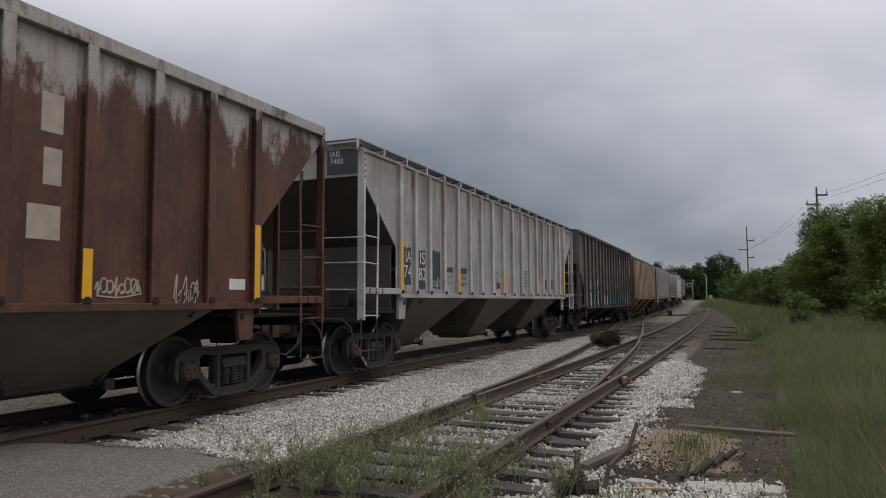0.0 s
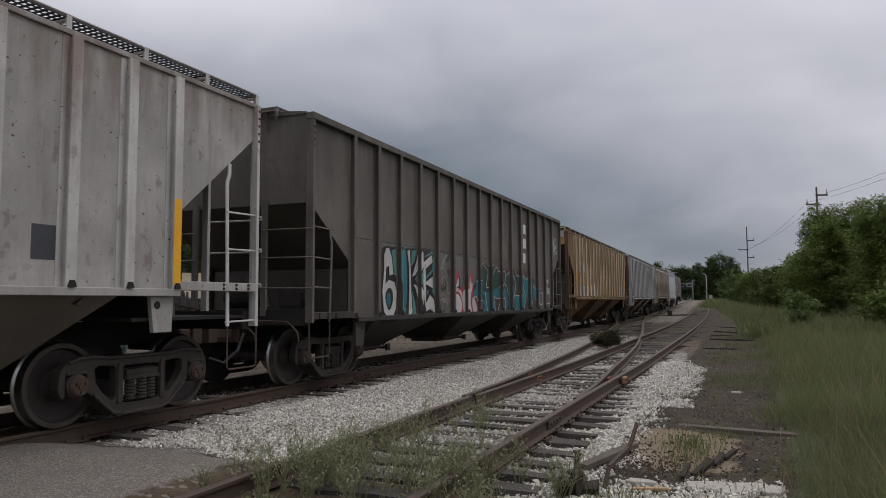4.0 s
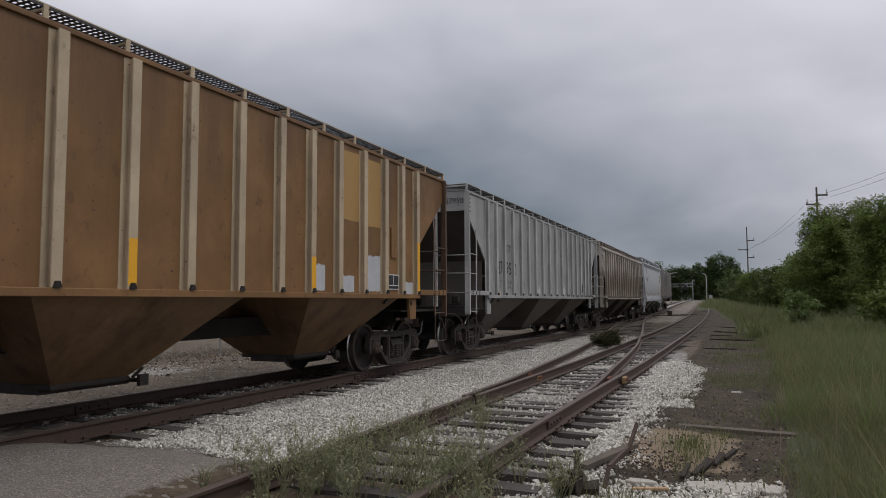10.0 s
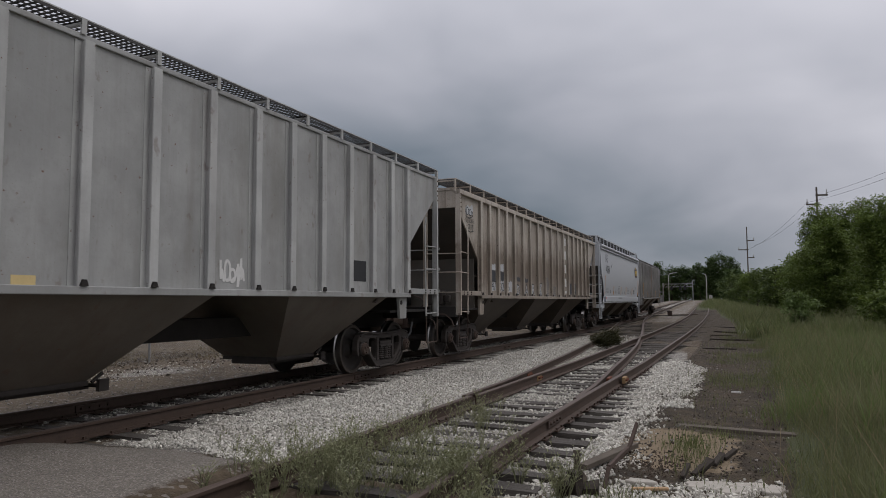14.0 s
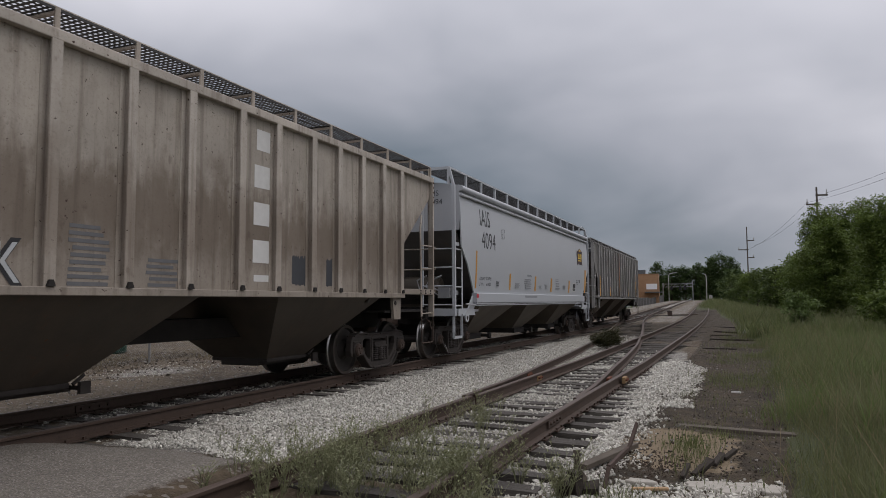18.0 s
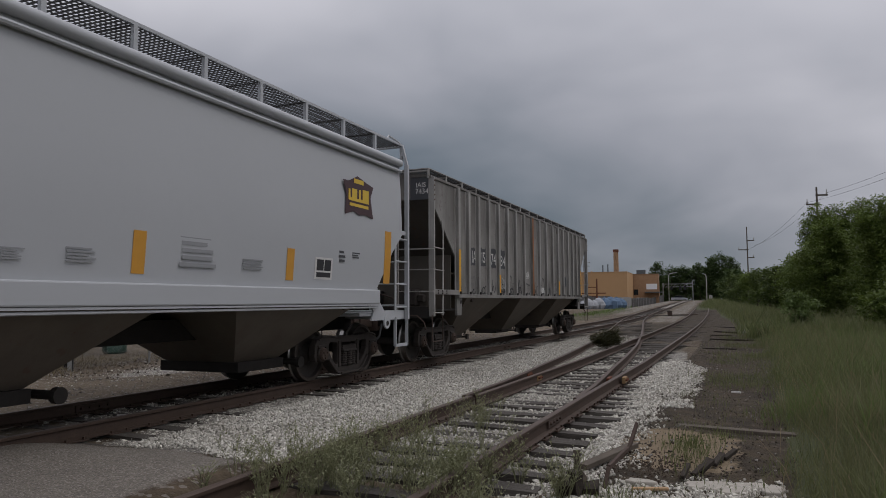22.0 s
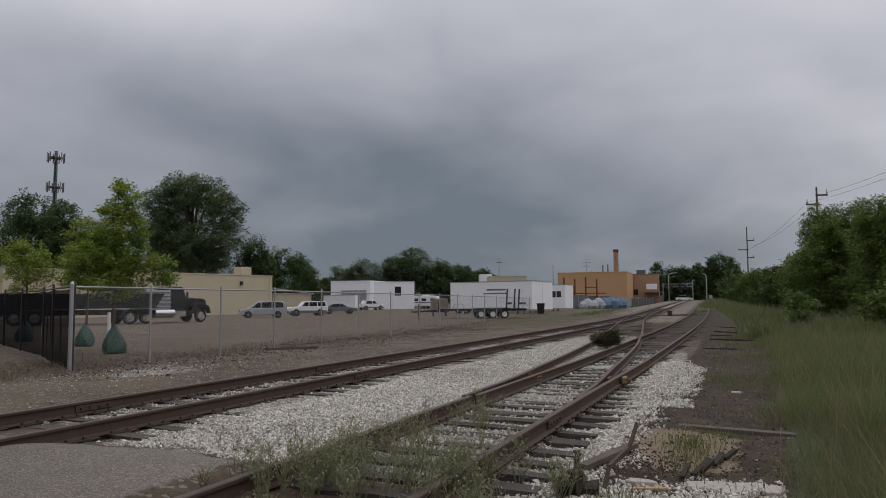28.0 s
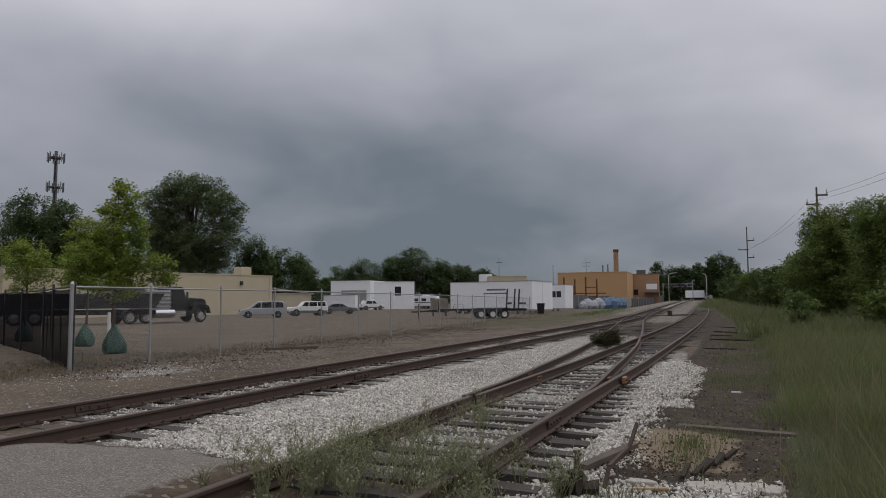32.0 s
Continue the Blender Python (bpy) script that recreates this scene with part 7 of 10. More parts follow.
scrawl(c2, 7.012, 7.860, 3.286, 3.744, M_PALEPATCH, 61, 0.028, 5)
scrawl(c2, 7.153, 7.950, 3.071, 3.402, M_PALEPATCH, 67, 0.022, 6)
for r in ((5.384, 5.770, 1.236, 1.605), (6.236, 6.730, 1.253, 1.619)):
    y0, y1, z0, z1 = r
    stroke(c2, [(y0, z0), (y1, z0), (y1, z1), (y0, z1), (y0, z0)], 0.04, M_PALEPATCH, 0.012)
scrawl(c2, 6.270, 6.767, 1.631, 1.926, M_SPRAYWHITE, 63, 0.03, 4, 0.010)
blob(c2, [(6.364, 2.079), (6.674, 2.030), (6.423, 1.910)], M_SPRAYWHITE, 0.008, smooth=False)
scrawl(c2, 4.568, 5.606, 1.720, 2.057, M_FAINT, 64, 0.03, 5)
scrawl(c2, -0.366, -0.069, 1.407, 1.539, M_SPRAYBLACK, 65, 0.03, 4, 0.014)
scrawl(c2, -0.306, -0.119, 1.160, 1.320, M_SPRAYBLACK, 66, 0.03, 3, 0.014)


# ---- the yard beyond the main track ----
G0 = -0.22
M_TAN = plain("tan_painted_block", (0.43, 0.375, 0.265), 0.85, 0, 0.08, 0.6)
M_ORANGE = plain("orange_tan_metal_siding", (0.45, 0.275, 0.138), 0.7, 0, 0.06, 0.5)
M_BRICK = plain("brown_brick", (0.33, 0.205, 0.120), 0.9, 0, 0.2, 2)
M_SIDING = plain("white_siding", (0.74, 0.75, 0.76), 0.6, 0, 0.06, 0.5)
M_GLASSY = plain("dark_window_glass", (0.015, 0.018, 0.02), 0.12, 0, 0.1, 1)
M_TYRE = plain("tyre_rubber", (0.018, 0.018, 0.018), 0.85, 0, 0.2, 8)
M_CHROME = plain("chrome", (0.65, 0.65, 0.66), 0.18, 1.0, 0.05, 3)
M_SILVER = plain("silver_car_paint", (0.34, 0.35, 0.37), 0.3, 0.4, 0.04, 2)
M_WHITECAR = plain("white_car_paint", (0.62, 0.62, 0.61), 0.35, 0, 0.04, 2)
M_GREYCAR = plain("grey_car_paint", (0.11, 0.115, 0.12), 0.35, 0.2, 0.04, 2)
M_BLACKTRUCK = plain("black_truck_paint", (0.014, 0.013, 0.013), 0.3, 0, 0.2, 2)
M_RUSTY = plain("rusty_iron", (0.14, 0.055, 0.032), 0.9, 0, 0.4, 4)
M_BAG = plain("green_plastic_bag", (0.016, 0.056, 0.040), 0.5, 0, 0.35, 5)
M_BLUE = plain("blue_tarpaulin", (0.085, 0.135, 0.21), 0.75, 0, 0.3, 1.5)
M_REDLIGHT = plain("red_lens", (0.35, 0.02, 0.015), 0.3, 0, 0.1, 5)
M_AMBER = plain("amber_lens", (0.6, 0.22, 0.02), 0.3, 0, 0.1, 5)
M_CONC = plain("concrete", (0.34, 0.33, 0.31), 0.9, 0, 0.15, 2)


def fabric_material():
    n = Nodes("black_windscreen_fabric", 0.9)
    n.b.inputs["Specular IOR Level"].default_value = 0.02
    m = n.done(n.mix(n.noise(3, 4), (0.007, 0.007, 0.008), (0.014, 0.014, 0.015)))
    tr = n.nt.nodes.new("ShaderNodeBsdfTransparent")
    mx = n.nt.nodes.new("ShaderNodeMixShader")
    mx.inputs[0].default_value = 0.36
    n.nt.links.new(n.b.outputs[0], mx.inputs[1]), n.nt.links.new(tr.outputs[0], mx.inputs[2])
    n.nt.links.new(mx.outputs[0], n.nt.nodes["Material Output"].inputs[0])
    return m


M_FABRIC = fabric_material()


def link_mesh(w, h, pitch=0.075, r=0.0009):
    """Woven wire diamonds filling a panel w wide and h high, in the plane y = 0."""
    v, f = [], []

    def strand(x0, z0, x1, z1):
        d = Vector((x1 - x0, 0, z1 - z0)).normalized()
        s = Vector((-d.z, 0, d.x)) * r
        k = len(v)
        for p in ((x0, z0), (x1, z1)):
            c = Vector((p[0], 0, p[1]))
            v.extend([tuple(c + s), tuple(c - s * 0.5 + Vector((0, r, 0))), tuple(c - s * 0.5 - Vector((0, r, 0)))])
        for a in range(3):
            f.append((k + a, k + (a + 1) % 3, k + 3 + (a + 1) % 3, k + 3 + a))

    n = int((w + h) / pitch)
    for i in range(n + 1):
        c = i * pitch
        strand(max(0, c - h), min(c, h), min(c, w), max(0, c - w))
        strand(max(0, c - h), h - min(c, h), min(c, w), h - max(0, c - w))
    return shell("chain_link", v, f, M_GALV)


def chain_fence(name, pts, height, label, corner=True, dark=False):
    fence = thing(name, label, "fence", m=pose(*pts[0], 0))
    o = Vector((*pts[0], 0))
    post_mat = M_BLACK if dark else M_GALV
    links = {}
    for i, p in enumerate(pts):
        q = Vector((*p, float(ground_height(np.array(p[0]), np.array(p[1]))))) - o
        r = 0.05 if (corner and i == 0) else 0.03
        b = Build().tube([q - Vector((0, 0, 0.1)), q + Vector((0, 0, height))], r, 10)
        b.lathe([(height, r * 1.15), (height + 0.03, r * 1.2), (height + 0.07, r * 0.8), (height + 0.10, r * 0.3)], q, "z", 10)
        part("post", b, post_mat, fence)
        if i + 1 == len(pts):
            break
        n = pts[i + 1]
        e = Vector((*n, float(ground_height(np.array(n[0]), np.array(n[1]))))) - o
        part("top_rail", Build().tube([q + Vector((0, 0, height - 0.03)), e + Vector((0, 0, height - 0.03))], 0.021, 8), post_mat, fence)
        d = (e - q).to_2d()
        turn = math.degrees(math.atan2(d.y, d.x))
        if dark:
            b = Build()
            m, hh = 8, height - 0.06
            vv = []
            for s in (0, 1):
                for k in range(m + 1):
                    x = d.length * k / m
                    sag = 0.05 * math.sin(k * 2.1 + i)
                    vv += [(x, 0.012 * s + sag * 0.4, 0.04), (x, 0.012 * s + sag, hh * 0.5), (x, 0.012 * s, hh - 0.03 * abs(math.sin(k * math.pi / m)))]
            o2 = 3 * (m + 1)
            ff = [(s * o2 + 3 * k + a, s * o2 + 3 * k + 3 + a, s * o2 + 3 * k + 4 + a, s * o2 + 3 * k + 1 + a) for s in (0, 1) for k in range(m) for a in (0, 1)]
            b.add(vv, ff)
            part("windscreen", b, M_FABRIC, fence, "black windscreen fabric", m=Matrix.Translation(q) @ pose(0, 0, 0, 0, 0, turn))
        else:
            key = round(d.length, 1)
            if key not in links:
                links[key] = link_mesh(d.length, height - 0.08, 0.075 if i < 7 else 0.12)
            part("chain_link", links[key], None, fence, m=Matrix.Translation(q + Vector((0, 0, 0.04))) @ pose(0, 0, 0, 0, 0, turn))
    return fence


LINE = [(-7.65, 12.0), (-7.68, 14.45), (-7.9, 17.5), (-8.1, 20.5), (-8.35, 23.9), (-8.5, 27.1), (-8.7, 30.6), (-9.2, 35.0), (-9.9, 39.5), (-10.7, 44.5), (-11.5, 49.5), (-12.3, 54.5), (-13.1, 60),
        (-14.0, 66), (-15.0, 72), (-15.9, 78), (-16.8, 84), (-17.8, 90.5)]
chain_fence("chain_link_fence", LINE, 2.0, "galvanised chain-link fence along the main track")
chain_fence("screened_fence", [(-7.62, 12.04), (-9.9, 13.3), (-12.34, 14.93), (-15.4, 16.5), (-18.6, 18.2), (-22, 20.0), (-26, 22.1), (-30, 24.2)], 2.0, "chain-link fence hung with black windscreen fabric", corner=False, dark=True)


def wheel_mesh(r, w, rim):
    b = Build()
    b.lathe([(-w / 2, r * 0.62), (-w / 2, r * 0.93), (-w * 0.35, r), (w * 0.35, r), (w / 2, r * 0.93), (w / 2, r * 0.62), (w * 0.3, r * 0.60), (w * 0.34, r * 0.2), (w * 0.40, r * 0.18), (w * 0.40, 0.02)],
            n=22, mats=[0, 0, 0, 0, 0, 1, 1, 1, 1])
    return b.mesh("wheel", [M_TYRE, rim], smooth=True)


def place(x, y, turn, z=None):
    return pose(x, y, float(ground_height(np.array(x), np.array(y))) if z is None else z, 0, 0, turn)


def passenger_car(label, cat, x, y, turn, L, W, lower, cabin, glass, mat, wheel_r, axles, low_mat=None, roof_rack=False, name="car"):
    """lower, cabin and glass are side outlines (along, height); the nose points along +x."""
    car = thing(name, label, cat, "vehicles parked in the yard", m=place(x, y, turn))
    part("body", Build().prism(lower, -W / 2, W / 2, "y"), mat, car, bevel=0.05)
    part("cabin", Build().prism(cabin, -W / 2 + 0.09, W / 2 - 0.09, "y"), mat, car, bevel=0.06)
    for k, g in enumerate(glass):
        for s in (-1, 1):
            y0 = s * (W / 2 - 0.092)
            part("window", Build().prism(g, y0, y0 + s * 0.012, "y"), M_GLASSY, car)
    front = max(p[0] for p in cabin)
    if low_mat:
        for s in (-1, 1):
            y0 = s * W / 2
            part("cladding", Build().box(-L / 2 + 0.1, L / 2 - 0.1, min(y0, y0 + s * 0.02), max(y0, y0 + s * 0.02), 0.32, 0.62), low_mat, car)
    wm = wheel_mesh(wheel_r, 0.22, M_GALV)
    for a in axles:
        for s in (-1, 1):
            part("wheel_arch", Build().lathe([(0, wheel_r * 1.16), (0.012, wheel_r * 1.16)], (0, 0, 0), "y", 20), M_BLACK, car, m=pose(a, s * (W / 2 + 0.004) - (0.012 if s > 0 else 0.0), wheel_r))
            part("wheel", wm, None, car, m=pose(a, s * (W / 2 - 0.07), wheel_r, 0, 0, 90 * s))
    zl = 0.72
    for s in (-1, 1):
        part("headlight", Build().box(L / 2 - 0.10, L / 2 + 0.012, s * (W / 2 - 0.38) - 0.16, s * (W / 2 - 0.38) + 0.16, zl - 0.08, zl + 0.08), M_CHROME, car)
        part("tail_light", Build().box(-L / 2 - 0.012, -L / 2 + 0.1, s * (W / 2 - 0.14) - 0.09, s * (W / 2 - 0.14) + 0.09, zl, zl + 0.32), M_REDLIGHT, car)
    part("bumper", Build().box(-L / 2 - 0.06, -L / 2 + 0.1, -W / 2 + 0.05, W / 2 - 0.05, 0.38, 0.56), low_mat or mat, car, bevel=0.03)
    part("bumper", Build().box(L / 2 - 0.1, L / 2 + 0.06, -W / 2 + 0.05, W / 2 - 0.05, 0.38, 0.56), low_mat or mat, car, bevel=0.03)
    return car


def minivan(x, y, turn):
    L = 4.8
    passenger_car("silver minivan parked on the yard's gravel", "minivan", x, y, turn, L, 1.95,
                  [(-2.4, 0.35), (2.3, 0.30), (2.4, 0.60), (2.25, 0.82), (1.35, 1.0), (-2.38, 1.02)], [(-2.36, 1.0), (1.45, 0.98), (0.55, 1.66), (-0.2, 1.75), (-2.0, 1.72), (-2.25, 1.5)],
                  [[(0.25, 1.04), (1.15, 1.04), (0.5, 1.55), (0.25, 1.58)], [(-0.85, 1.04), (0.15, 1.04), (0.15, 1.58), (-0.85, 1.62)], [(-2.1, 1.06), (-0.95, 1.04), (-0.95, 1.62), (-1.95, 1.60)]],
                  M_SILVER, 0.33, (1.5, -1.5))


def suv(x, y, turn):
    L = 4.7
    passenger_car("white sport utility vehicle with grey lower panels", "suv", x, y, turn, L, 1.85,
                  [(-2.35, 0.42), (2.3, 0.40), (2.35, 0.75), (2.2, 1.0), (1.0, 1.08), (-2.33, 1.10)], [(-2.3, 1.08), (1.05, 1.06), (0.45, 1.68), (-2.1, 1.72)],
                  [[(0.0, 1.12), (0.8, 1.12), (0.38, 1.60), (0.0, 1.61)], [(-1.0, 1.12), (-0.1, 1.12), (-0.1, 1.61), (-1.0, 1.62)], [(-2.05, 1.14), (-1.1, 1.12), (-1.1, 1.62), (-1.98, 1.62)]],
                  M_WHITECAR, 0.37, (1.45, -1.4), M_GREYCAR)


def sedan(x, y, turn):
    L = 4.8
    passenger_car("dark grey saloon car parked on the gravel", "car", x, y, turn, L, 1.8,
                  [(-2.4, 0.35), (2.35, 0.32), (2.4, 0.62), (2.2, 0.80), (1.1, 0.92), (-1.5, 0.95), (-2.38, 0.88)], [(-1.75, 0.92), (1.15, 0.90), (0.35, 1.38), (-0.9, 1.40)],
                  [[(-0.05, 0.95), (0.9, 0.95), (0.3, 1.32), (-0.05, 1.33)], [(-1.4, 0.97), (-0.15, 0.95), (-0.15, 1.33), (-0.85, 1.33)]], M_GREYCAR, 0.32, (1.45, -1.45))


def pickup(x, y, turn):
    passenger_car("white sport utility truck parked by the shed", "pickup", x, y, turn, 5.4, 1.95,
                  [(-2.7, 0.5), (2.65, 0.48), (2.7, 0.9), (2.5, 1.15), (1.2, 1.22), (-2.68, 1.22)], [(-1.9, 1.2), (1.25, 1.2), (0.55, 1.88), (-1.6, 1.9)],
                  [[(-0.1, 1.26), (0.95, 1.26), (0.48, 1.78), (-0.1, 1.8)], [(-1.6, 1.26), (-0.2, 1.26), (-0.2, 1.8), (-1.5, 1.8)]], M_WHITECAR, 0.42, (1.7, -1.7), M_GREYCAR, name="pickup_truck")


def semi_tractor(x, y, turn):
    t = thing("semi_truck", "black conventional semi tractor with chrome tanks and stacks", "truck", m=place(x, y, turn))
    part("chassis", Build().box(-3.9, 3.4, -0.45, 0.45, 0.70, 0.98), M_BLACKTRUCK, t)
    part("hood", Build().prism([(1.2, 0.95), (3.35, 0.95), (3.4, 1.75), (3.2, 1.95), (1.2, 2.1)], -0.62, 0.62, "y"), M_BLACKTRUCK, t, bevel=0.06)
    part("grille", Build().box(3.40, 3.46, -0.5, 0.5, 0.85, 1.75), M_CHROME, t)
    cab = part("cab", Build().prism([(-0.2, 0.95), (1.25, 0.95), (1.25, 2.1), (0.95, 2.85), (0.8, 2.92), (-0.2, 2.92)], -1.0, 1.0, "y"), M_BLACKTRUCK, t, bevel=0.05)
    for s in (-1, 1):
        part("window", Build().prism([(0.05, 2.12), (1.0, 2.12), (0.85, 2.72), (0.05, 2.74)], s * 1.002, s * 1.012, "y"), M_GLASSY, cab)
    part("windscreen", Build().prism([(1.20, 2.16), (0.98, 2.80), (1.0, 2.81), (1.23, 2.17)], -0.9, 0.9, "y"), M_GLASSY, cab)
    part("headache_rack", Build().box(-2.45, -0.25, -1.15, 1.15, 1.05, 2.6), M_GALV, t, "ribbed silver enclosure behind the cab", bevel=0.02)
    for k in range(5):
        part("rack_rib", Build().box(-2.47, -0.23, -1.19, 1.19, 1.2 + k * 0.29, 1.30 + k * 0.29), M_CHROME, t)
    for s in (-1, 1):
        part("fender", Build().prism([(1.7, 1.0), (1.75, 1.35), (2.1, 1.55), (2.8, 1.55), (3.3, 1.35), (3.5, 0.75), (3.4, 0.72), (3.2, 1.2), (2.75, 1.4), (2.2, 1.4), (1.9, 1.2), (1.85, 1.0)], s * 0.7, s * 1.18, "y"), M_BLACKTRUCK, t)
        part("fuel_tank", Build().lathe([(-1.6, 0.33), (-1.57, 0.36), (0.07, 0.36), (0.1, 0.33)], (0, s * 0.95, 0.78), "x", 18), M_CHROME, t, smooth=True)
        part("exhaust_stack", Build().tube([(-0.3, s * 1.08, 1.0), (-0.3, s * 1.08, 3.5), (-0.42, s * 1.08, 3.75)], 0.075, 10), M_CHROME, t)
        part("step_box", Build().box(0.25, 1.3, s * 0.75 - 0.2, s * 0.75 + 0.2, 0.5, 0.95), M_CHROME, t)
        part("mirror", Build().box(1.15, 1.25, s * 1.25 - 0.1, s * 1.25 + 0.1, 1.9, 2.5), M_CHROME, t)
    wm = wheel_mesh(0.52, 0.28, M_CHROME)
    for a in (2.6, -2.3, -3.6):
        for s in (-1, 1):
            part("wheel", wm, None, t, m=pose(a, s * 1.0, 0.52, 0, 0, 90 * s))
    for a in (-2.3, -3.6):
        for s in (-1, 1):
            part("mudguard", Build().prism([(a + 0.62 * math.cos(q), 0.52 + 0.62 * math.sin(q)) for q in np.linspace(0.4, 2.7, 9)] + [(a + 0.58 * math.cos(q), 0.52 + 0.58 * math.sin(q)) for q in np.linspace(2.7, 0.4, 9)],
                 s * 0.82, s * 1.18, "y"), M_BLACKTRUCK, t)


def low_trailer(x, y, turn, L=11.0):
    t = thing("dump_trailer", "dark steel dump trailer parked behind the truck", "trailer", m=place(x, y, turn))
    part("tub", Build().prism([(-L / 2, 1.1), (L / 2 - 0.6, 1.25), (L / 2, 2.3), (-L / 2 - 0.1, 2.3)], -1.2, 1.2, "y"), M_BLACKTRUCK, t)
    for k in range(9):
        for s in (-1, 1):
            xx = -L / 2 + 0.6 + k * (L - 1.2) / 8
            part("stake", Build().box(xx - 0.05, xx + 0.05, s * 1.2 - 0.03, s * 1.2 + 0.03, 1.2, 2.34), M_BLACKTRUCK, t)
    part("frame", Build().box(-L / 2, L / 2 - 1, -0.5, 0.5, 0.7, 1.1), M_BLACKTRUCK, t)
    wm = wheel_mesh(0.52, 0.28, M_CHROME)
    for a in (-L / 2 + 1.0, -L / 2 + 2.3):
        for s in (-1, 1):
            part("wheel", wm, None, t, m=pose(a, s * 1.0, 0.52, 0, 0, 90 * s))


def box_trailer(name, label, x, y, turn, L, H=4.0, W=2.6, marks=None, base=1.15):
    t = thing(name, label, "trailer", "white trailers in the yard", m=place(x, y, turn))
    part("box", Build().box(-L / 2, L / 2, -W / 2, W / 2, base, H), M_SIDING, t, bevel=0.05)
    part("roof_edge", Build().box(-L / 2 - 0.02, L / 2 + 0.02, -W / 2 - 0.02, W / 2 + 0.02, H - 0.10, H + 0.015), M_GALV, t)
    part("lower_rail", Build().box(-L / 2 - 0.01, L / 2 + 0.01, -W / 2 - 0.015, W / 2 + 0.015, base - 0.1, base + 0.05), M_GALV, t)
    for k in range(int(L / 1.2)):
        xx = -L / 2 + 0.6 + k * 1.2
        part("seam", Build().box(xx - 0.012, xx + 0.012, -W / 2 - 0.008, -W / 2, base + 0.05, H - 0.1), M_SIDING, t)
    wm = wheel_mesh(0.50, 0.28, M_GALV)
    for a in (-L / 2 + 1.2, -L / 2 + 2.5):
        for s in (-1, 1):
            part("wheel", wm, None, t, m=pose(a, s * (W / 2 - 0.25), 0.50, 0, 0, 90 * s))
    part("landing_leg", Build().box(L / 2 - 2.5, L / 2 - 2.35, -0.9, -0.75, 0, base).box(L / 2 - 2.5, L / 2 - 2.35, 0.75, 0.9, 0, base), M_BLACK, t)
    if marks:
        for x0, x1, z0, z1 in marks:
            part("sign_lettering", Build().box(x0, x1, -W / 2 - 0.014, -W / 2 - 0.008, z0, z1), M_BLACK, t, "black sign-writing")
    return t


def flat_trailer(x, y, turn, L=9.5):
    t = thing("equipment_trailer", "black tandem flatbed trailer with raised loading ramps", "trailer", m=place(x, y, turn))
    part("deck", Build().box(-L / 2 + 1.2, L / 2, -1.15, 1.15, 0.72, 0.92), M_BLACKTRUCK, t)
    part("tongue", Build().bar((-L / 2 + 1.2, -0.7, 0.75), (-L / 2 - 1.2, 0, 0.62), 0.14).bar((-L / 2 + 1.2, 0.7, 0.75), (-L / 2 - 1.2, 0, 0.62), 0.14), M_BLACKTRUCK, t)
    part("jack", Build().box(-L / 2 - 0.6, -L / 2 - 0.5, -0.06, 0.06, 0.0, 1.35), M_BLACKTRUCK, t)
    wm = wheel_mesh(0.40, 0.24, M_WHITECAR)
    for a in (0.45, 1.55, 2.65):
        for s in (-1, 1):
            part("wheel", wm, None, t, m=pose(a, s * 1.16, 0.40, 0, 0, 90 * s))
    for s in (-1, 1):
        part("fender", Build().prism([(-0.2, 0.8), (0.0, 0.98), (3.1, 0.98), (3.4, 0.8), (3.3, 0.8), (3.05, 0.93), (0.05, 0.93), (-0.1, 0.8)], s * 1.0, s * 1.32, "y"), M_BLACKTRUCK, t)
    for yy, xr in ((-1.0, L / 2 - 1.9), (0.0, L / 2 - 1.0), (1.0, L / 2 - 0.4)):
        b = Build()
        for w in (-0.18, 0.18):
            b.bar((xr, yy + w, 0.9), (xr + 0.12, yy + w, 2.75), 0.07)
        for k in range(6):
            z = 1.1 + k * 0.3
            b.bar((xr + 0.014 + k * 0.02, yy - 0.18, z), (xr + 0.014 + k * 0.02, yy + 0.18, z), 0.06)
        part("ramp", b, M_BLACKTRUCK, t)
    part("rail", Build().box(-L / 2 + 1.2, -L / 2 + 1.27, -1.1, 1.1, 0.92, 1.5), M_BLACKTRUCK, t)


def camper(x, y, turn):
    t = thing("camper_trailer", "pale camper trailer parked under the trees", "camper", m=place(x, y, turn))
    part("shell", Build().prism([(-3.6, 0.6), (3.4, 0.6), (3.7, 1.4), (3.2, 2.9), (1.5, 3.05), (-3.5, 3.05), (-3.7, 1.8)], -1.2, 1.2, "y"), M_SIDING, t, bevel=0.12)
    part("stripe", Build().box(-3.5, 3.4, -1.215, -1.205, 1.35, 1.6), M_GREYCAR, t)
    for x0 in (-2.4, -0.5, 1.6):
        part("window", Build().box(x0, x0 + 1.1, -1.22, -1.2, 1.75, 2.4), M_GLASSY, t)
    part("roof_vent", Build().box(-0.5, 0.9, -0.4, 0.4, 3.05, 3.3), M_SIDING, t, bevel=0.05)
    wm = wheel_mesh(0.36, 0.22, M_GALV)
    for a in (-0.4, 0.5):
        for s in (-1, 1):
            part("wheel", wm, None, t, m=pose(a, s * 1.1, 0.36, 0, 0, 90 * s))


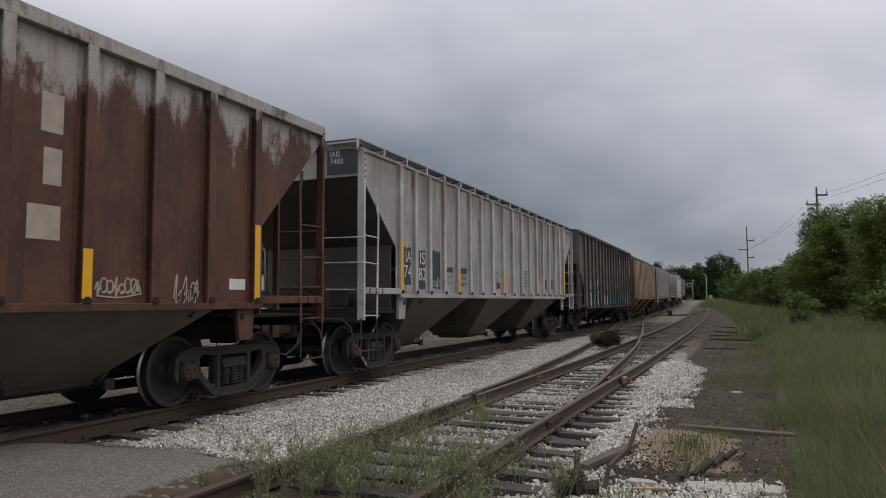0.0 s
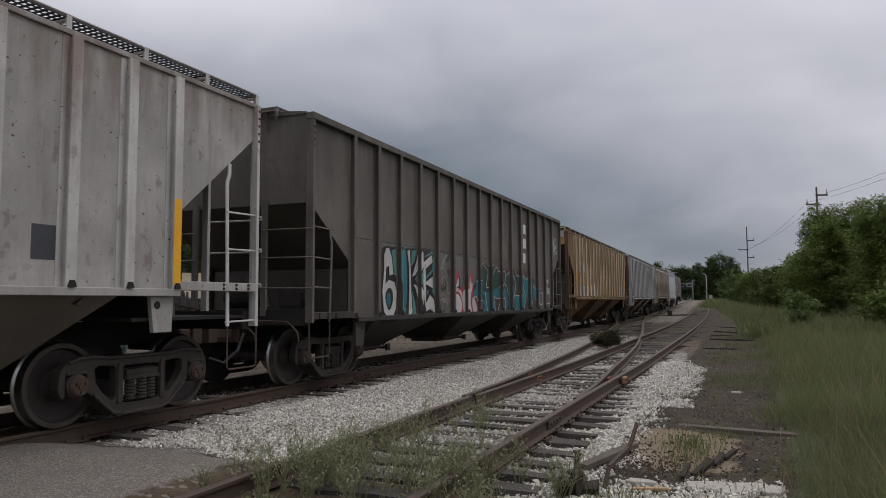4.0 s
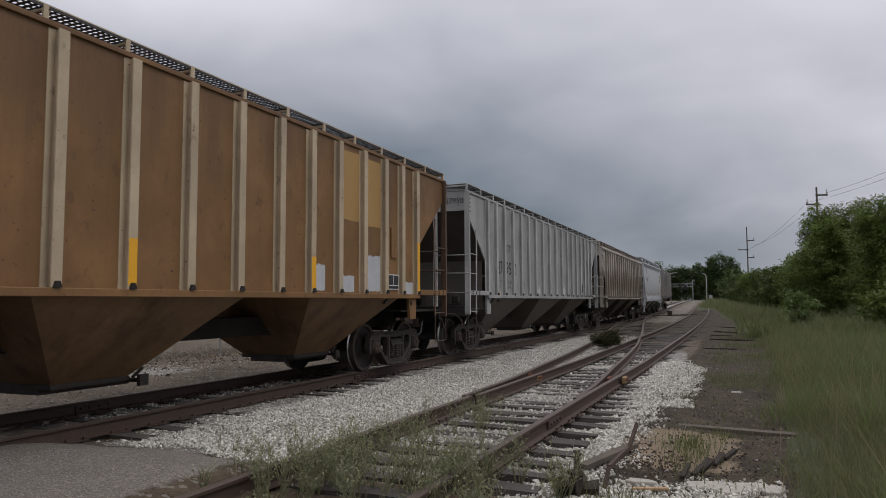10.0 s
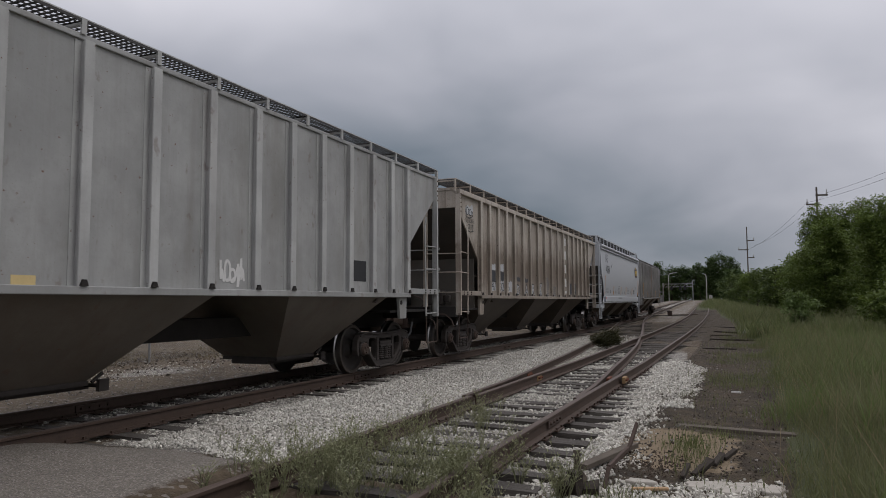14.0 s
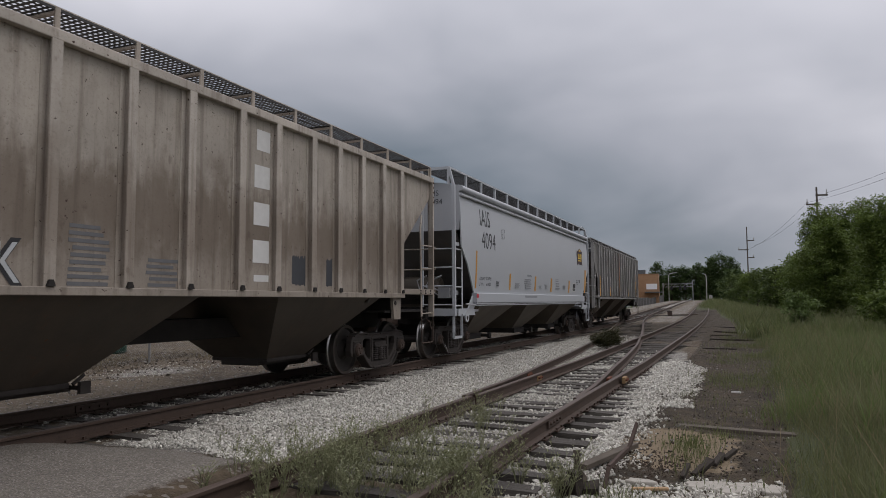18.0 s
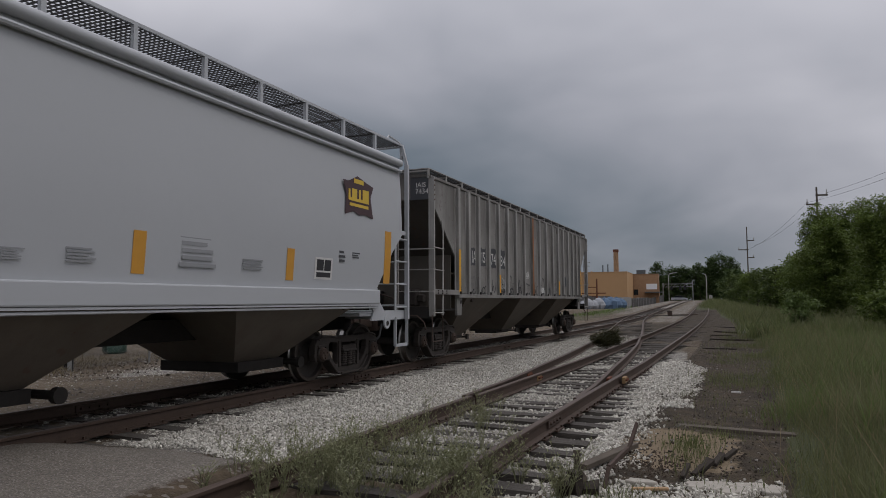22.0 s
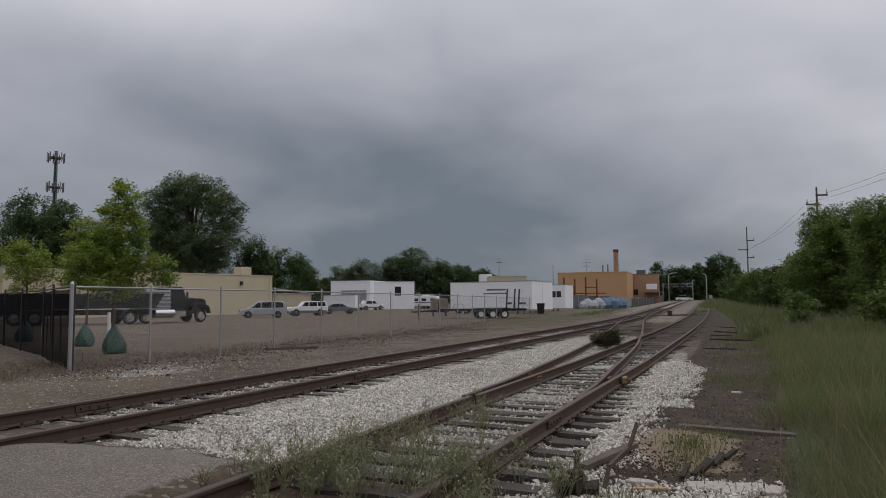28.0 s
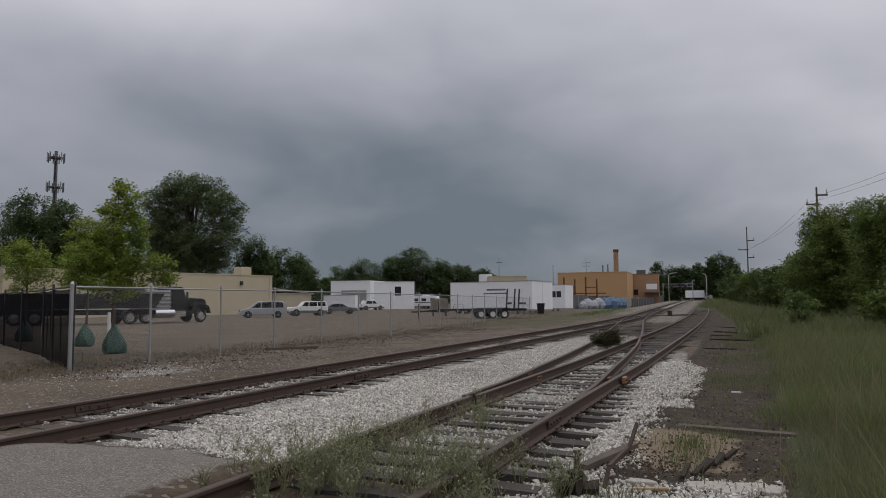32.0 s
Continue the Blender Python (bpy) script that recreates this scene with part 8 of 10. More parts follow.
def building(name, label, x, y, turn, W, D, H, mat, roof=None, parts=()):
    """A flat-roofed block, its front along x (facing -y), with parts on the front given as (name, x0, x1, z0, z1, out, material)."""
    b = thing(name, label, "building", m=pose(x, y, G0, 0, 0, turn))
    t = 0.25
    wall = Build()
    wall.box(0, W, 0, t, -0.3, H).box(0, W, D - t, D, -0.3, H).box(0, t, t, D - t, -0.3, H).box(W - t, W, t, D - t, -0.3, H)
    part("wall", wall, mat, b)
    part("roof", Build().box(t, W - t, t, D - t, H - 0.35, H - 0.15), roof or M_CONC, b)
    part("parapet_cap", Build().box(-0.06, W + 0.06, -0.06, t + 0.06, H, H + 0.12).box(-0.06, t + 0.06, t + 0.06, D + 0.06, H, H + 0.12).box(W - t - 0.06, W + 0.06, t + 0.06, D + 0.06, H, H + 0.12), roof or mat, b)
    for nm, x0, x1, z0, z1, out, m in parts:
        part(nm, Build().box(x0, x1, -out, -0.004 if out > 0 else 0.0, z0, z1), m, b)
    return b


def facing(p, q):
    """Foot, turn and length of a front that runs from p to q."""
    return p[0], p[1], math.degrees(math.atan2(q[1] - p[1], q[0] - p[0])), math.hypot(q[0] - p[0], q[1] - p[1])


# tan warehouse behind the truck
_x, _y, _t, _w = facing((-63.28, 49.81), (-54.68, 83.86))
wh = building("warehouse", "long low tan-painted block warehouse with a flat roof", _x, _y, _t, _w, 18, 5.3, M_TAN,
              parts=[("downpipe", _w - 16.2, _w - 16.05, 0, 5.2, 0.1, M_TAN), ("downpipe", _w - 0.6, _w - 0.45, 0, 5.2, 0.1, M_TAN), ("lamp", _w - 5.6, _w - 5.2, 4.0, 4.5, 0.25, M_BLACK), ("door", 12, 15, 0, 3.2, 0.05, M_GALV)])
part("roof_unit", Build().box(_w - 5.0, _w - 3.2, 0.6, 2.2, 5.0, 6.5), M_TAN, wh, "tan rooftop unit", bevel=0.04)
lean = building("lean_to", "low tan shed with a sloping roof beside the warehouse", -55.73, 85.57, 40.0, 5.5, 10, 2.8, M_TAN)
part("sloping_roof", Build().prism([(-0.2, 3.6), (5.8, 2.75), (5.8, 2.9), (-0.2, 3.75)], -0.2, 10.2, "y"), M_CONC, lean)
building("white_shed", "white metal-sided shed with a roller door", -77.23, 136.14, 6.0, 9.5, 14, 6.2, M_SIDING,
         parts=[("garage_door", 2.6, 8.6, 0, 4.2, 0.05, M_GALV), ("door", 0.6, 1.7, 0, 2.2, 0.05, M_SIDING)])
shed2 = building("white_shed", "white metal-sided annex with a small dark window", -68.47, 138.90, 30.0, 9.6, 10, 6.0, M_SIDING, parts=[("window", 5.2, 6.6, 3.0, 5.0, 0.03, M_GLASSY)])
box_trailer("cargo_container", "small white storage container beside the shed", -64.95, 120.20, 12, 6.5, 3.0, 2.5, base=0.35)

building("low_shed", "low tan flat-roofed shed far behind the trailers", -48.37, 160.79, 22.0, 9.0, 12, 7.5, M_TAN)
building("low_shed", "small pale shed roof behind the trees", -53.10, 167.61, 22.0, 3.0, 8, 8.3, M_SIDING)

# orange works building with its chimney
M_STACK = plain("sooty_tan_brick", (0.27, 0.165, 0.095), 0.9, 0, 0.25, 1.5)
ob = building("works_building", "orange-tan metal-clad works building with a tall chimney", -33.19, 167.28, 3.0, 16.2, 20, 8.25, M_ORANGE,
              parts=[("downpipe", 8, 8.15, 0, 8.6, 0.1, M_ORANGE)])
chim = part("chimney", Build().lathe([(3, 0.66), (13.6, 0.58)], (12.85, 9, 0), "z", 20), M_STACK, ob, "tall tan chimney stack", smooth=True)
part("cap", Build().lathe([(13.55, 0.60), (13.6, 0.68), (14.2, 0.68), (14.2, 0.40), (13.7, 0.38)], (12.85, 9, 0), "z", 20), M_RUSTY, chim, "dark sooty chimney cap")
for px, hh in ((10.0, 10.2), (11.2, 10.4)):
    part("vent_pipe", Build().tube([(px, 6, 8.3), (px, 6, hh)], 0.14, 8), M_BLACK, ob)
bb = building("brick_office", "brown brick office with a white window and an entrance canopy", -18.23, 184.30, 5.0, 6.6, 14, 8.2, M_BRICK,
              parts=[("window", 3.6, 6.2, 4.4, 5.8, 0.05, M_SIDING), ("canopy", 3.2, 7.4, 3.5, 3.8, 1.6, M_GREYCAR), ("door", 1.2, 2.0, 0, 2.3, 0.04, M_SIDING), ("window", 0.5, 1.6, 3.0, 4.4, 0.05, M_GLASSY)])
part("roof_unit", Build().box(1.2, 3.4, 2, 4, 8.4, 9.4), M_GREYCAR, bb)


def rack(x, y, turn):
    t = thing("storage_rack", "rusty steel storage rack frame beside the works", "rack", m=place(x, y, turn))
    for k in range(4):
        for yy in (0, 1.2):
            part("upright", Build().box(k * 2.2 - 0.08, k * 2.2 + 0.08, yy - 0.08, yy + 0.08, 0, 6.4 - 0.4 * (k % 2)), M_RUSTY, t)
    for z in (2.5, 4.3):
        for k in (0, 2):
            part("beam", Build().box(k * 2.2, k * 2.2 + 2.2, -0.08, 0.08, z - 0.09, z + 0.09), M_RUSTY, t)
    part("beam", Build().box(0, 8.4, -0.1, 0.1, 3.0, 3.2), M_RUSTY, t)


rack(-26.04, 142.25, 4)
minivan(-39.50, 61.51, 222.0)
suv(-40.70, 71.67, 226.0)
sedan(-44.71, 85.70, 40.0)
pickup(-62.85, 128.30, 60.0)
semi_tractor(-36.31, 44.53, 76.0)
low_trailer(-38.78, 38.98, 48.0)


def beside(p, q, W):
    """Centre, turn and length of a trailer whose near side runs from p to q."""
    x, y, turn, L = facing(p, q)
    c = Matrix.Rotation(radians(turn), 4, "Z") @ Vector((L / 2, W / 2, 0))
    return x + c.x, y + c.y, turn, L


def behind(q, turn, L):
    """The far end of a near side that ends at q."""
    return q[0] - L * math.cos(radians(turn)), q[1] - L * math.sin(radians(turn))


_a, _b = (-28.90, 88.03), (-16.71, 84.80)
_x, _y, LINEUP, _l = beside(_a, _b, 2.6)
box_trailer("semi_trailer", "long white box trailer with dark sign-writing", _x, _y, LINEUP, _l, 4.15, base=0.55,
            marks=[(-0.4 + k * 0.42, -0.08 + k * 0.42, 2.96, 3.18) for k in range(7)] + [(-0.9 + k * 0.40, -0.60 + k * 0.40, 2.50, 2.68) for k in range(9)] + [(2.6, 3.4, 1.2, 1.45), (4.4, 5.4, 1.2, 1.45)])
for q, L, H, what, marks in (((-17.65, 93.86), 12.5, 4.25, "white box trailer parked beside another", None), ((-17.69, 107.23), 12.0, 4.1, "white box trailer with large black letters", [(2.6, 3.4, 2.15, 3.1), (3.55, 4.35, 2.15, 3.1), (4.5, 5.3, 2.15, 3.1)])):
    _x, _y, _t, _l = beside(behind(q, LINEUP, L), q, 2.6)
    box_trailer("semi_trailer", what, _x, _y, _t, _l, H, base=0.45, marks=marks)
flat_trailer(-16.23, 62.91, 27.0)
bin_ = thing("waste_bin", "dark steel bin standing beside the white trailers", "bin", m=place(-15.20, 83.13, 20) @ Matrix.Scale(0.72, 4))
part("body", Build().prism([(-0.5, 0.12), (0.5, 0.12), (0.62, 1.75), (-0.62, 1.75)], -0.6, 0.6, "y"), M_BLACKTRUCK, bin_, bevel=0.02)
part("lid", Build().box(-0.66, 0.66, -0.65, 0.65, 1.76, 1.84), M_BLACKTRUCK, bin_)
crate = thing("covered_load", "brown tarpaulin-covered load on a low cart", "load", m=place(-23.65, 71.80, 30))
part("cover", Build().prism([(-0.95, 0.55), (0.95, 0.55), (0.9, 1.75), (0.5, 1.95), (-0.8, 1.9)], -0.7, 0.7, "y"), plain("dull_brown_tarpaulin", (0.16, 0.135, 0.105), 0.85, 0, 0.3, 2), crate, bevel=0.08)
part("cart", Build().box(-1.0, 1.0, -0.6, 0.6, 0.42, 0.54), M_BLACKTRUCK, crate)
for sx in (-0.7, 0.7):
    part("leg", Build().box(sx - 0.06, sx + 0.06, -0.5, 0.5, 0, 0.42), M_BLACKTRUCK, crate)
stand = thing("pipe_stand", "bent steel pipe rack standing before the trailers", "rack", m=place(-22.43, 74.46, 20))
for yy in (0, 0.8):
    part("hoop", Build().tube([(-0.55, yy, 0), (-0.55, yy, 1.1), (-0.4, yy, 1.3), (0.4, yy, 1.3), (0.55, yy, 1.1), (0.55, yy, 0)], 0.04, 6), M_GALV, stand)
camper(-60.67, 150.56, 10.0)


def slat_fence():
    """Slatted fence and stacked goods before the works."""
    pts = [(-23.20, 134.69), (-21.04, 141.28), (-17.71, 147.98), (-14.85, 158.53), (-13.11, 176.88), (-11.42, 195.15)]
    f = thing("slatted_fence", "grey chain-link fence woven with slats", "fence", m=pose(*pts[0], G0))
    o = Vector((*pts[0], 0))
    level = lambda p: Vector((p[0], p[1], float(ground_height(np.array(p[0]), np.array(p[1]))) - G0))
    for i in range(len(pts) - 1):
        a, b = level(pts[i]) - o, level(pts[i + 1]) - o
        n = max(3, int((b - a).length / 1.6))
        H = 2.9 - 0.22 * i
        for k in range(n):
            p, q = a.lerp(b, k / n), a.lerp(b, (k + 1) / n)
            L = (q - p).length - 0.06
            part("panel", Build().prism([(0, 0.02), (L, 0.02), (L, H - 0.15), (0, H - 0.15)], -0.02, 0.02, "y"), (M_SLATS, M_SLATS, M_GALV, M_DARKSLATS, M_DARKSLATS)[i], f,
                 m=Matrix.Translation(p) @ pose(0, 0, 0, 0, 0, math.degrees(math.atan2((q - p).y, (q - p).x))))
            part("post", Build().tube([p, p + Vector((0, 0, H))], 0.05, 6), M_GALV, f)


M_SLATS = plain("grey_brown_fence_slats", (0.115, 0.110, 0.108), 0.75, 0, 0.45, 1.6)
M_DARKSLATS = plain("dark_fence_slats", (0.060, 0.056, 0.054), 0.75, 0, 0.35, 1.6)
M_GREYWRAP = plain("pale_grey_plastic_wrap", (0.27, 0.28, 0.30), 0.5, 0, 0.45, 2.0)
slat_fence()
BUNDLES = ((-20.9, 136.2, 0.72, 1), (-20.3, 138.0, 0.95, 1), (-19.6, 140.0, 0.80, 1), (-18.9, 141.6, 1.00, 1), (-18.0, 143.4, 1.05, 0), (-17.1, 145.2, 1.12, 0), (-16.3, 146.9, 1.05, 0), (-15.6, 148.8, 0.95, 0))
for k, (x, y, s, grey) in enumerate(BUNDLES):
    rnd = random.Random(k)
    b = Build()
    n = 9
    for ring in range(5):
        z, r = (0, 0.7, 1.4, 1.9, 2.2)[ring], (1.1, 1.3, 1.1, 0.7, 0.1)[ring]
        for a in range(n):
            b.v.append((r * s * math.cos(a * math.tau / n) * rnd.uniform(0.85, 1.15), r * s * math.sin(a * math.tau / n) * rnd.uniform(0.85, 1.15), z * s * rnd.uniform(0.95, 1.05)))
    for ring in range(4):
        for a in range(n):
            b.f.append((ring * n + a, ring * n + (a + 1) % n, (ring + 1) * n + (a + 1) % n, (ring + 1) * n + a))
            b.m.append(0)
    tagged(part("wrapped_pallet", b, M_GREYWRAP if grey else M_BLUE, m=place(x, y, 20 * k)), "grey plastic-wrapped pallet of goods by the fence" if grey else "blue tarpaulin-wrapped pallet of goods by the fence", "pallet", "wrapped goods by the fence")


# ---- poles, signals and the far crossing ----
M_POLE = plain("weathered_pole_wood", (0.10, 0.085, 0.07), 0.9, 0, 0.25, 2)


def power_pole(x, y, H, arms, turn=0):
    p = thing("utility_pole", "tall wooden utility pole with crossarms and insulators", "utility pole", "utility poles", m=pose(x, y, G0, 0, 0, turn))
    part("mast", Build().tube([(0, 0, 0), (0, 0, H * 0.5), (0, 0, H)], 0.14, 10, taper=0.6), M_POLE, p)
    for z, x0, x1 in arms:
        arm = part("crossarm", Build().box(x0, x1, -0.06, 0.06, z - 0.08, z + 0.08), M_POLE, p)
        for xx in (x0 + 0.1, x1 - 0.1):
            if abs(xx) > 0.4:
                part("insulator", Build().lathe([(z + 0.08, 0.05), (z + 0.2, 0.09), (z + 0.32, 0.05), (z + 0.55, 0.03)], (xx, 0, 0), "z", 8), M_CONC, arm)


POLES = [(14.22, 77.65, 12.6, [(10.9, -1.0, 0.2), (11.8, -0.1, 1.0)]), (8.49, 134.99, 14.4, [(9.0, -0.1, 1.1), (10.4, -1.5, 0.2), (12.0, -0.1, 1.2)]),
         (-57.28, 323.71, 21.0, [(17.5, -1.6, 1.6), (19.0, -1.6, 1.6)]), (-86.52, 285.11, 20.0, [(18.0, -1.2, 1.2)]), (-50.46, 233.06, 13.5, [])]
for x, y, H, arms in POLES:
    power_pole(x, y, H, arms, 12)


def cable(a, b, sag=1.2, r=0.011):
    a, b = Vector(a), Vector(b)
    pts = [a.lerp(b, k / 12) - Vector((0, 0, sag * 4 * (k / 12) * (1 - k / 12))) for k in range(13)]
    tagged(part("power_line", Build().tube(pts, r, 5), M_BLACK), "thin black overhead power line", "cable", "power lines")


_p, _q = POLES[0], POLES[1]
for dz, dx in ((11.1, -0.9), (12.0, 0.9)):
    cable((_q[0] + dx, _q[1], G0 + dz - 1.0), (_p[0] + dx, _p[1], G0 + dz), 0.8)
    cable((_p[0] + dx, _p[1], G0 + dz), (_p[0] + 9, _p[1] - 42, G0 + dz + 0.6), 0.8)


def cell_tower(x, y, H):
    t = thing("cell_tower", "tall cellular monopole carrying antenna panels", "tower", m=pose(x, y, G0))
    part("mast", Build().tube([(0, 0, 0), (0, 0, H * 0.6), (0, 0, H)], 0.6, 12, taper=0.55), M_GREYCAR, t)
    for z in (H - 1.5, H - 8.0):
        ring = part("platform", Build().lathe([(z - 0.12, 1.5), (z + 0.12, 1.5), (z + 0.12, 1.35)], (0, 0, 0), "z", 12), M_GREYCAR, t)
        for k in range(9):
            a = k * math.tau / 9
            part("antenna_panel", Build().box(-0.10, 0.10, -0.09, 0.09, z - 1.0, z + 1.1), M_GALV if k % 3 == 0 else M_GREYCAR, ring, m=pose(1.7 * math.cos(a), 1.7 * math.sin(a), 0, 0, 0, math.degrees(a)))
    for k in range(3):
        part("cable_run", Build().tube([(0.7 - 0.1 * k, -0.4 - 0.05 * k, 2), (0.4 - 0.1 * k, -0.35, H - 2)], 0.06, 6), M_BLACK, t)


cell_tower(-130.43, 108.57, 35.0)


def signal_gantry():
    g = thing("signal_gantry", "grey steel signal gantry over the road crossing", "signal gantry", m=pose(-12.0, 199.21, G0, 0, 0, 2))
    for x in (0, 7.6):
        for yy in (0, 0.7):
            part("leg", Build().box(x - 0.1, x + 0.1, yy - 0.1, yy + 0.1, 0, 6.9 if x else 6.2), M_GALV, g)
    for z in (5.2, 6.0):
        part("chord", Build().box(0, 7.6, -0.07, 0.07, z - 0.07, z + 0.07), M_GALV, g)
    for k in range(9):
        part("brace", Build().bar((k * 0.85, 0, 5.2), (k * 0.85 + 0.85, 0, 6.0), 0.06), M_GALV, g)
    for x in (2.2, 4.4, 5.6):
        part("signal_head", Build().box(x - 0.3, x + 0.3, -0.35, -0.1, 4.4, 5.3), M_BLACK, g)
    for k, (x, d, H) in enumerate(((-9.63, 189.29, 8.6), (-0.79, 194.85, 8.4))):
        s = thing("street_lamp", "slender grey street lamp with a curved arm", "street lamp", "street lamps", m=pose(x, d, G0))
        arm = 1.6 if k == 0 else -0.8
        part("pole", Build().tube([(0, 0, 0), (0, 0, H - 0.8), (arm * 0.2, 0, H - 0.2), (arm * 0.8, 0, H)], 0.13 if k else 0.10, 8), M_CONC, s)
        part("lamp_head", Build().prism([(arm * 0.7, H - 0.1), (arm * 1.3, H - 0.02), (arm * 1.3, H + 0.1), (arm * 0.7, H + 0.1)], -0.15, 0.15, "y"), M_GALV, s)
    for px, w, H in (((0.10, 196.60), 0.8, 1.5),):
        c = thing("signal_cabinet", "grey signal equipment cabinet at the crossing", "cabinet", "", m=pose(*px, G0 + 1.4))
        part("body", Build().box(-w / 2, w / 2, -0.4, 0.4, 0.1, H), M_CONC, c, bevel=0.03)
        part("door", Build().box(-w / 2 + 0.06, w / 2 - 0.06, -0.43, -0.402, 0.2, H - 0.1), M_CONC, c)
        part("base", Build().box(-w / 2 - 0.1, w / 2 + 0.1, -0.5, 0.5, -0.1, 0.1), M_CONC, c)


signal_gantry()


# vehicles that cross the line far away
def far_car(label, mat):
    L, W = 4.6, 1.8
    car = thing("car", label, "car", "vehicles on the far crossing")
    part("body", Build().prism([(-2.3, 0.3), (2.3, 0.3), (2.3, 0.7), (1.2, 0.95), (-2.3, 0.98)], -W / 2, W / 2, "y"), mat, car, bevel=0.05)
    part("cabin", Build().prism([(-1.9, 0.95), (1.2, 0.93), (0.5, 1.45), (-1.3, 1.47)], -W / 2 + 0.1, W / 2 - 0.1, "y"), M_GLASSY, car, bevel=0.05)
    part("roof", Build().box(-1.25, 0.45, -W / 2 + 0.12, W / 2 - 0.12, 1.45, 1.5), mat, car)
    wm = wheel_mesh(0.32, 0.22, M_GALV)
    for a in (1.4, -1.4):
        for s in (-1, 1):
            part("wheel", wm, None, car, m=pose(a, s * 0.83, 0.32, 0, 0, 90 * s))
    return car


def far_truck():
    t = thing("box_truck", "white box truck driving over the far crossing", "truck", "vehicles on the far crossing")
    part("cargo_box", Build().box(-3.6, 1.6, -1.2, 1.2, 0.95, 3.1), M_SIDING, t, bevel=0.04)
    part("cab", Build().prism([(1.7, 0.6), (3.6, 0.6), (3.65, 1.25), (2.9, 1.45), (2.5, 2.25), (1.7, 2.3)], -1.0, 1.0, "y"), M_WHITECAR, t, bevel=0.06)
    for s in (-1, 1):
        part("window", Build().prism([(1.9, 1.45), (2.75, 1.45), (2.42, 2.15), (1.9, 2.15)], s * 1.0, s * 1.012, "y"), M_GLASSY, t)
    part("chassis", Build().box(-3.6, 3.3, -0.5, 0.5, 0.55, 0.9), M_BLACK, t)
    wm = wheel_mesh(0.45, 0.28, M_GALV)
    for a in (2.6, -2.3):
        for s in (-1, 1):
            part("wheel", wm, None, t, m=pose(a, s * 0.95, 0.45, 0, 0, 90 * s))
    return t


# where each one is on the far cross road, by time
FAR = [(far_car("pale silver car crossing the tracks far away", M_SILVER), [(0, -26.20, 219.53), (20.5, -16.42, 220.78), (22.5, -7.16, 221.56), (23.5, -4.96, 221.69), (24.5, -2.15, 221.82), (26.0, 4.00, 221.98), (32, 10.01, 221.98)]),
       (far_car("white car crossing the tracks far away", M_WHITECAR), [(0, -27.22, 215.33), (26.5, -15.21, 216.88), (27.5, -9.24, 217.41), (28.5, -7.37, 217.54), (29.5, -3.52, 217.75), (30.5, 1.80, 217.94), (32, 8.49, 217.99)]),
       (far_truck(), [(0, -28.78, 225.20), (28.2, -22.04, 226.16), (29.0, -17.04, 226.75), (30.0, -12.76, 227.16), (31.0, -8.19, 227.51), (32.0, -4.47, 227.72)])]


# ---- trees, bushes and grass ----
M_BARK = plain("grey_brown_bark", (0.075, 0.06, 0.045), 0.95, 0, 0.35, 6, 0.6)
L_DARK = leaf_material("dark_green_leaves", (0.045, 0.072, 0.023), (0.078, 0.118, 0.036), (0.072, 0.108, 0.034))
L_MID = leaf_material("green_leaves", (0.072, 0.108, 0.022), (0.130, 0.178, 0.038), (0.122, 0.156, 0.036))
L_LIGHT = leaf_material("fresh_yellow_green_leaves", (0.100, 0.155, 0.022), (0.240, 0.310, 0.046), (0.240, 0.260, 0.050))
L_BANK = leaf_material("bank_bush_leaves", (0.050, 0.076, 0.018), (0.094, 0.130, 0.032), (0.088, 0.115, 0.030))
L_WILLOW = leaf_material("soft_grey_green_leaves", (0.062, 0.086, 0.036), (0.105, 0.138, 0.056))
L_GRASS = leaf_material("grass_blades", (0.078, 0.099, 0.036), (0.166, 0.188, 0.074), (0.164, 0.155, 0.082))
L_LUSH = leaf_material("lush_grass_blades", (0.074, 0.117, 0.033), (0.155, 0.210, 0.066), (0.140, 0.182, 0.060))
L_STRAW = leaf_material("dry_straw_stems", (0.16, 0.120, 0.070), (0.30, 0.235, 0.145))
L_HAY = leaf_material("dry_brown_grass", (0.095, 0.076, 0.045), (0.190, 0.155, 0.095))
L_WEED = leaf_material("grey_green_weeds", (0.165, 0.175, 0.090), (0.300, 0.305, 0.175))


def leaves(centres, radius, per, size, rng, up=0.45, flat=0.8):
    """Leaf blades (bent rhombs) in clumps round the centres: corners and faces."""
    n = len(centres) * per
    g = rng.normal(size=(n, 3))
    g *= (rng.random(n) ** 0.5 / np.linalg.norm(g, axis=1))[:, None]
    c = np.repeat(centres, per, 0) + g * radius * np.array([1, 1, flat])
    nrm = rng.normal(size=(n, 3))
    nrm[:, 2] += up * 2
    nrm /= np.linalg.norm(nrm, axis=1)[:, None]
    a = np.cross(nrm, rng.normal(size=(n, 3)))
    a /= np.linalg.norm(a, axis=1)[:, None]
    b = np.cross(nrm, a)
    s = size * rng.uniform(0.6, 1.35, n)[:, None]
    v = np.stack([c - a * s, c + b * s * 0.55 - nrm * s * 0.12, c + a * s, c - b * s * 0.55 - nrm * s * 0.12], 1)
    f = np.arange(n * 4).reshape(n, 4)
    return v.reshape(-1, 3), f


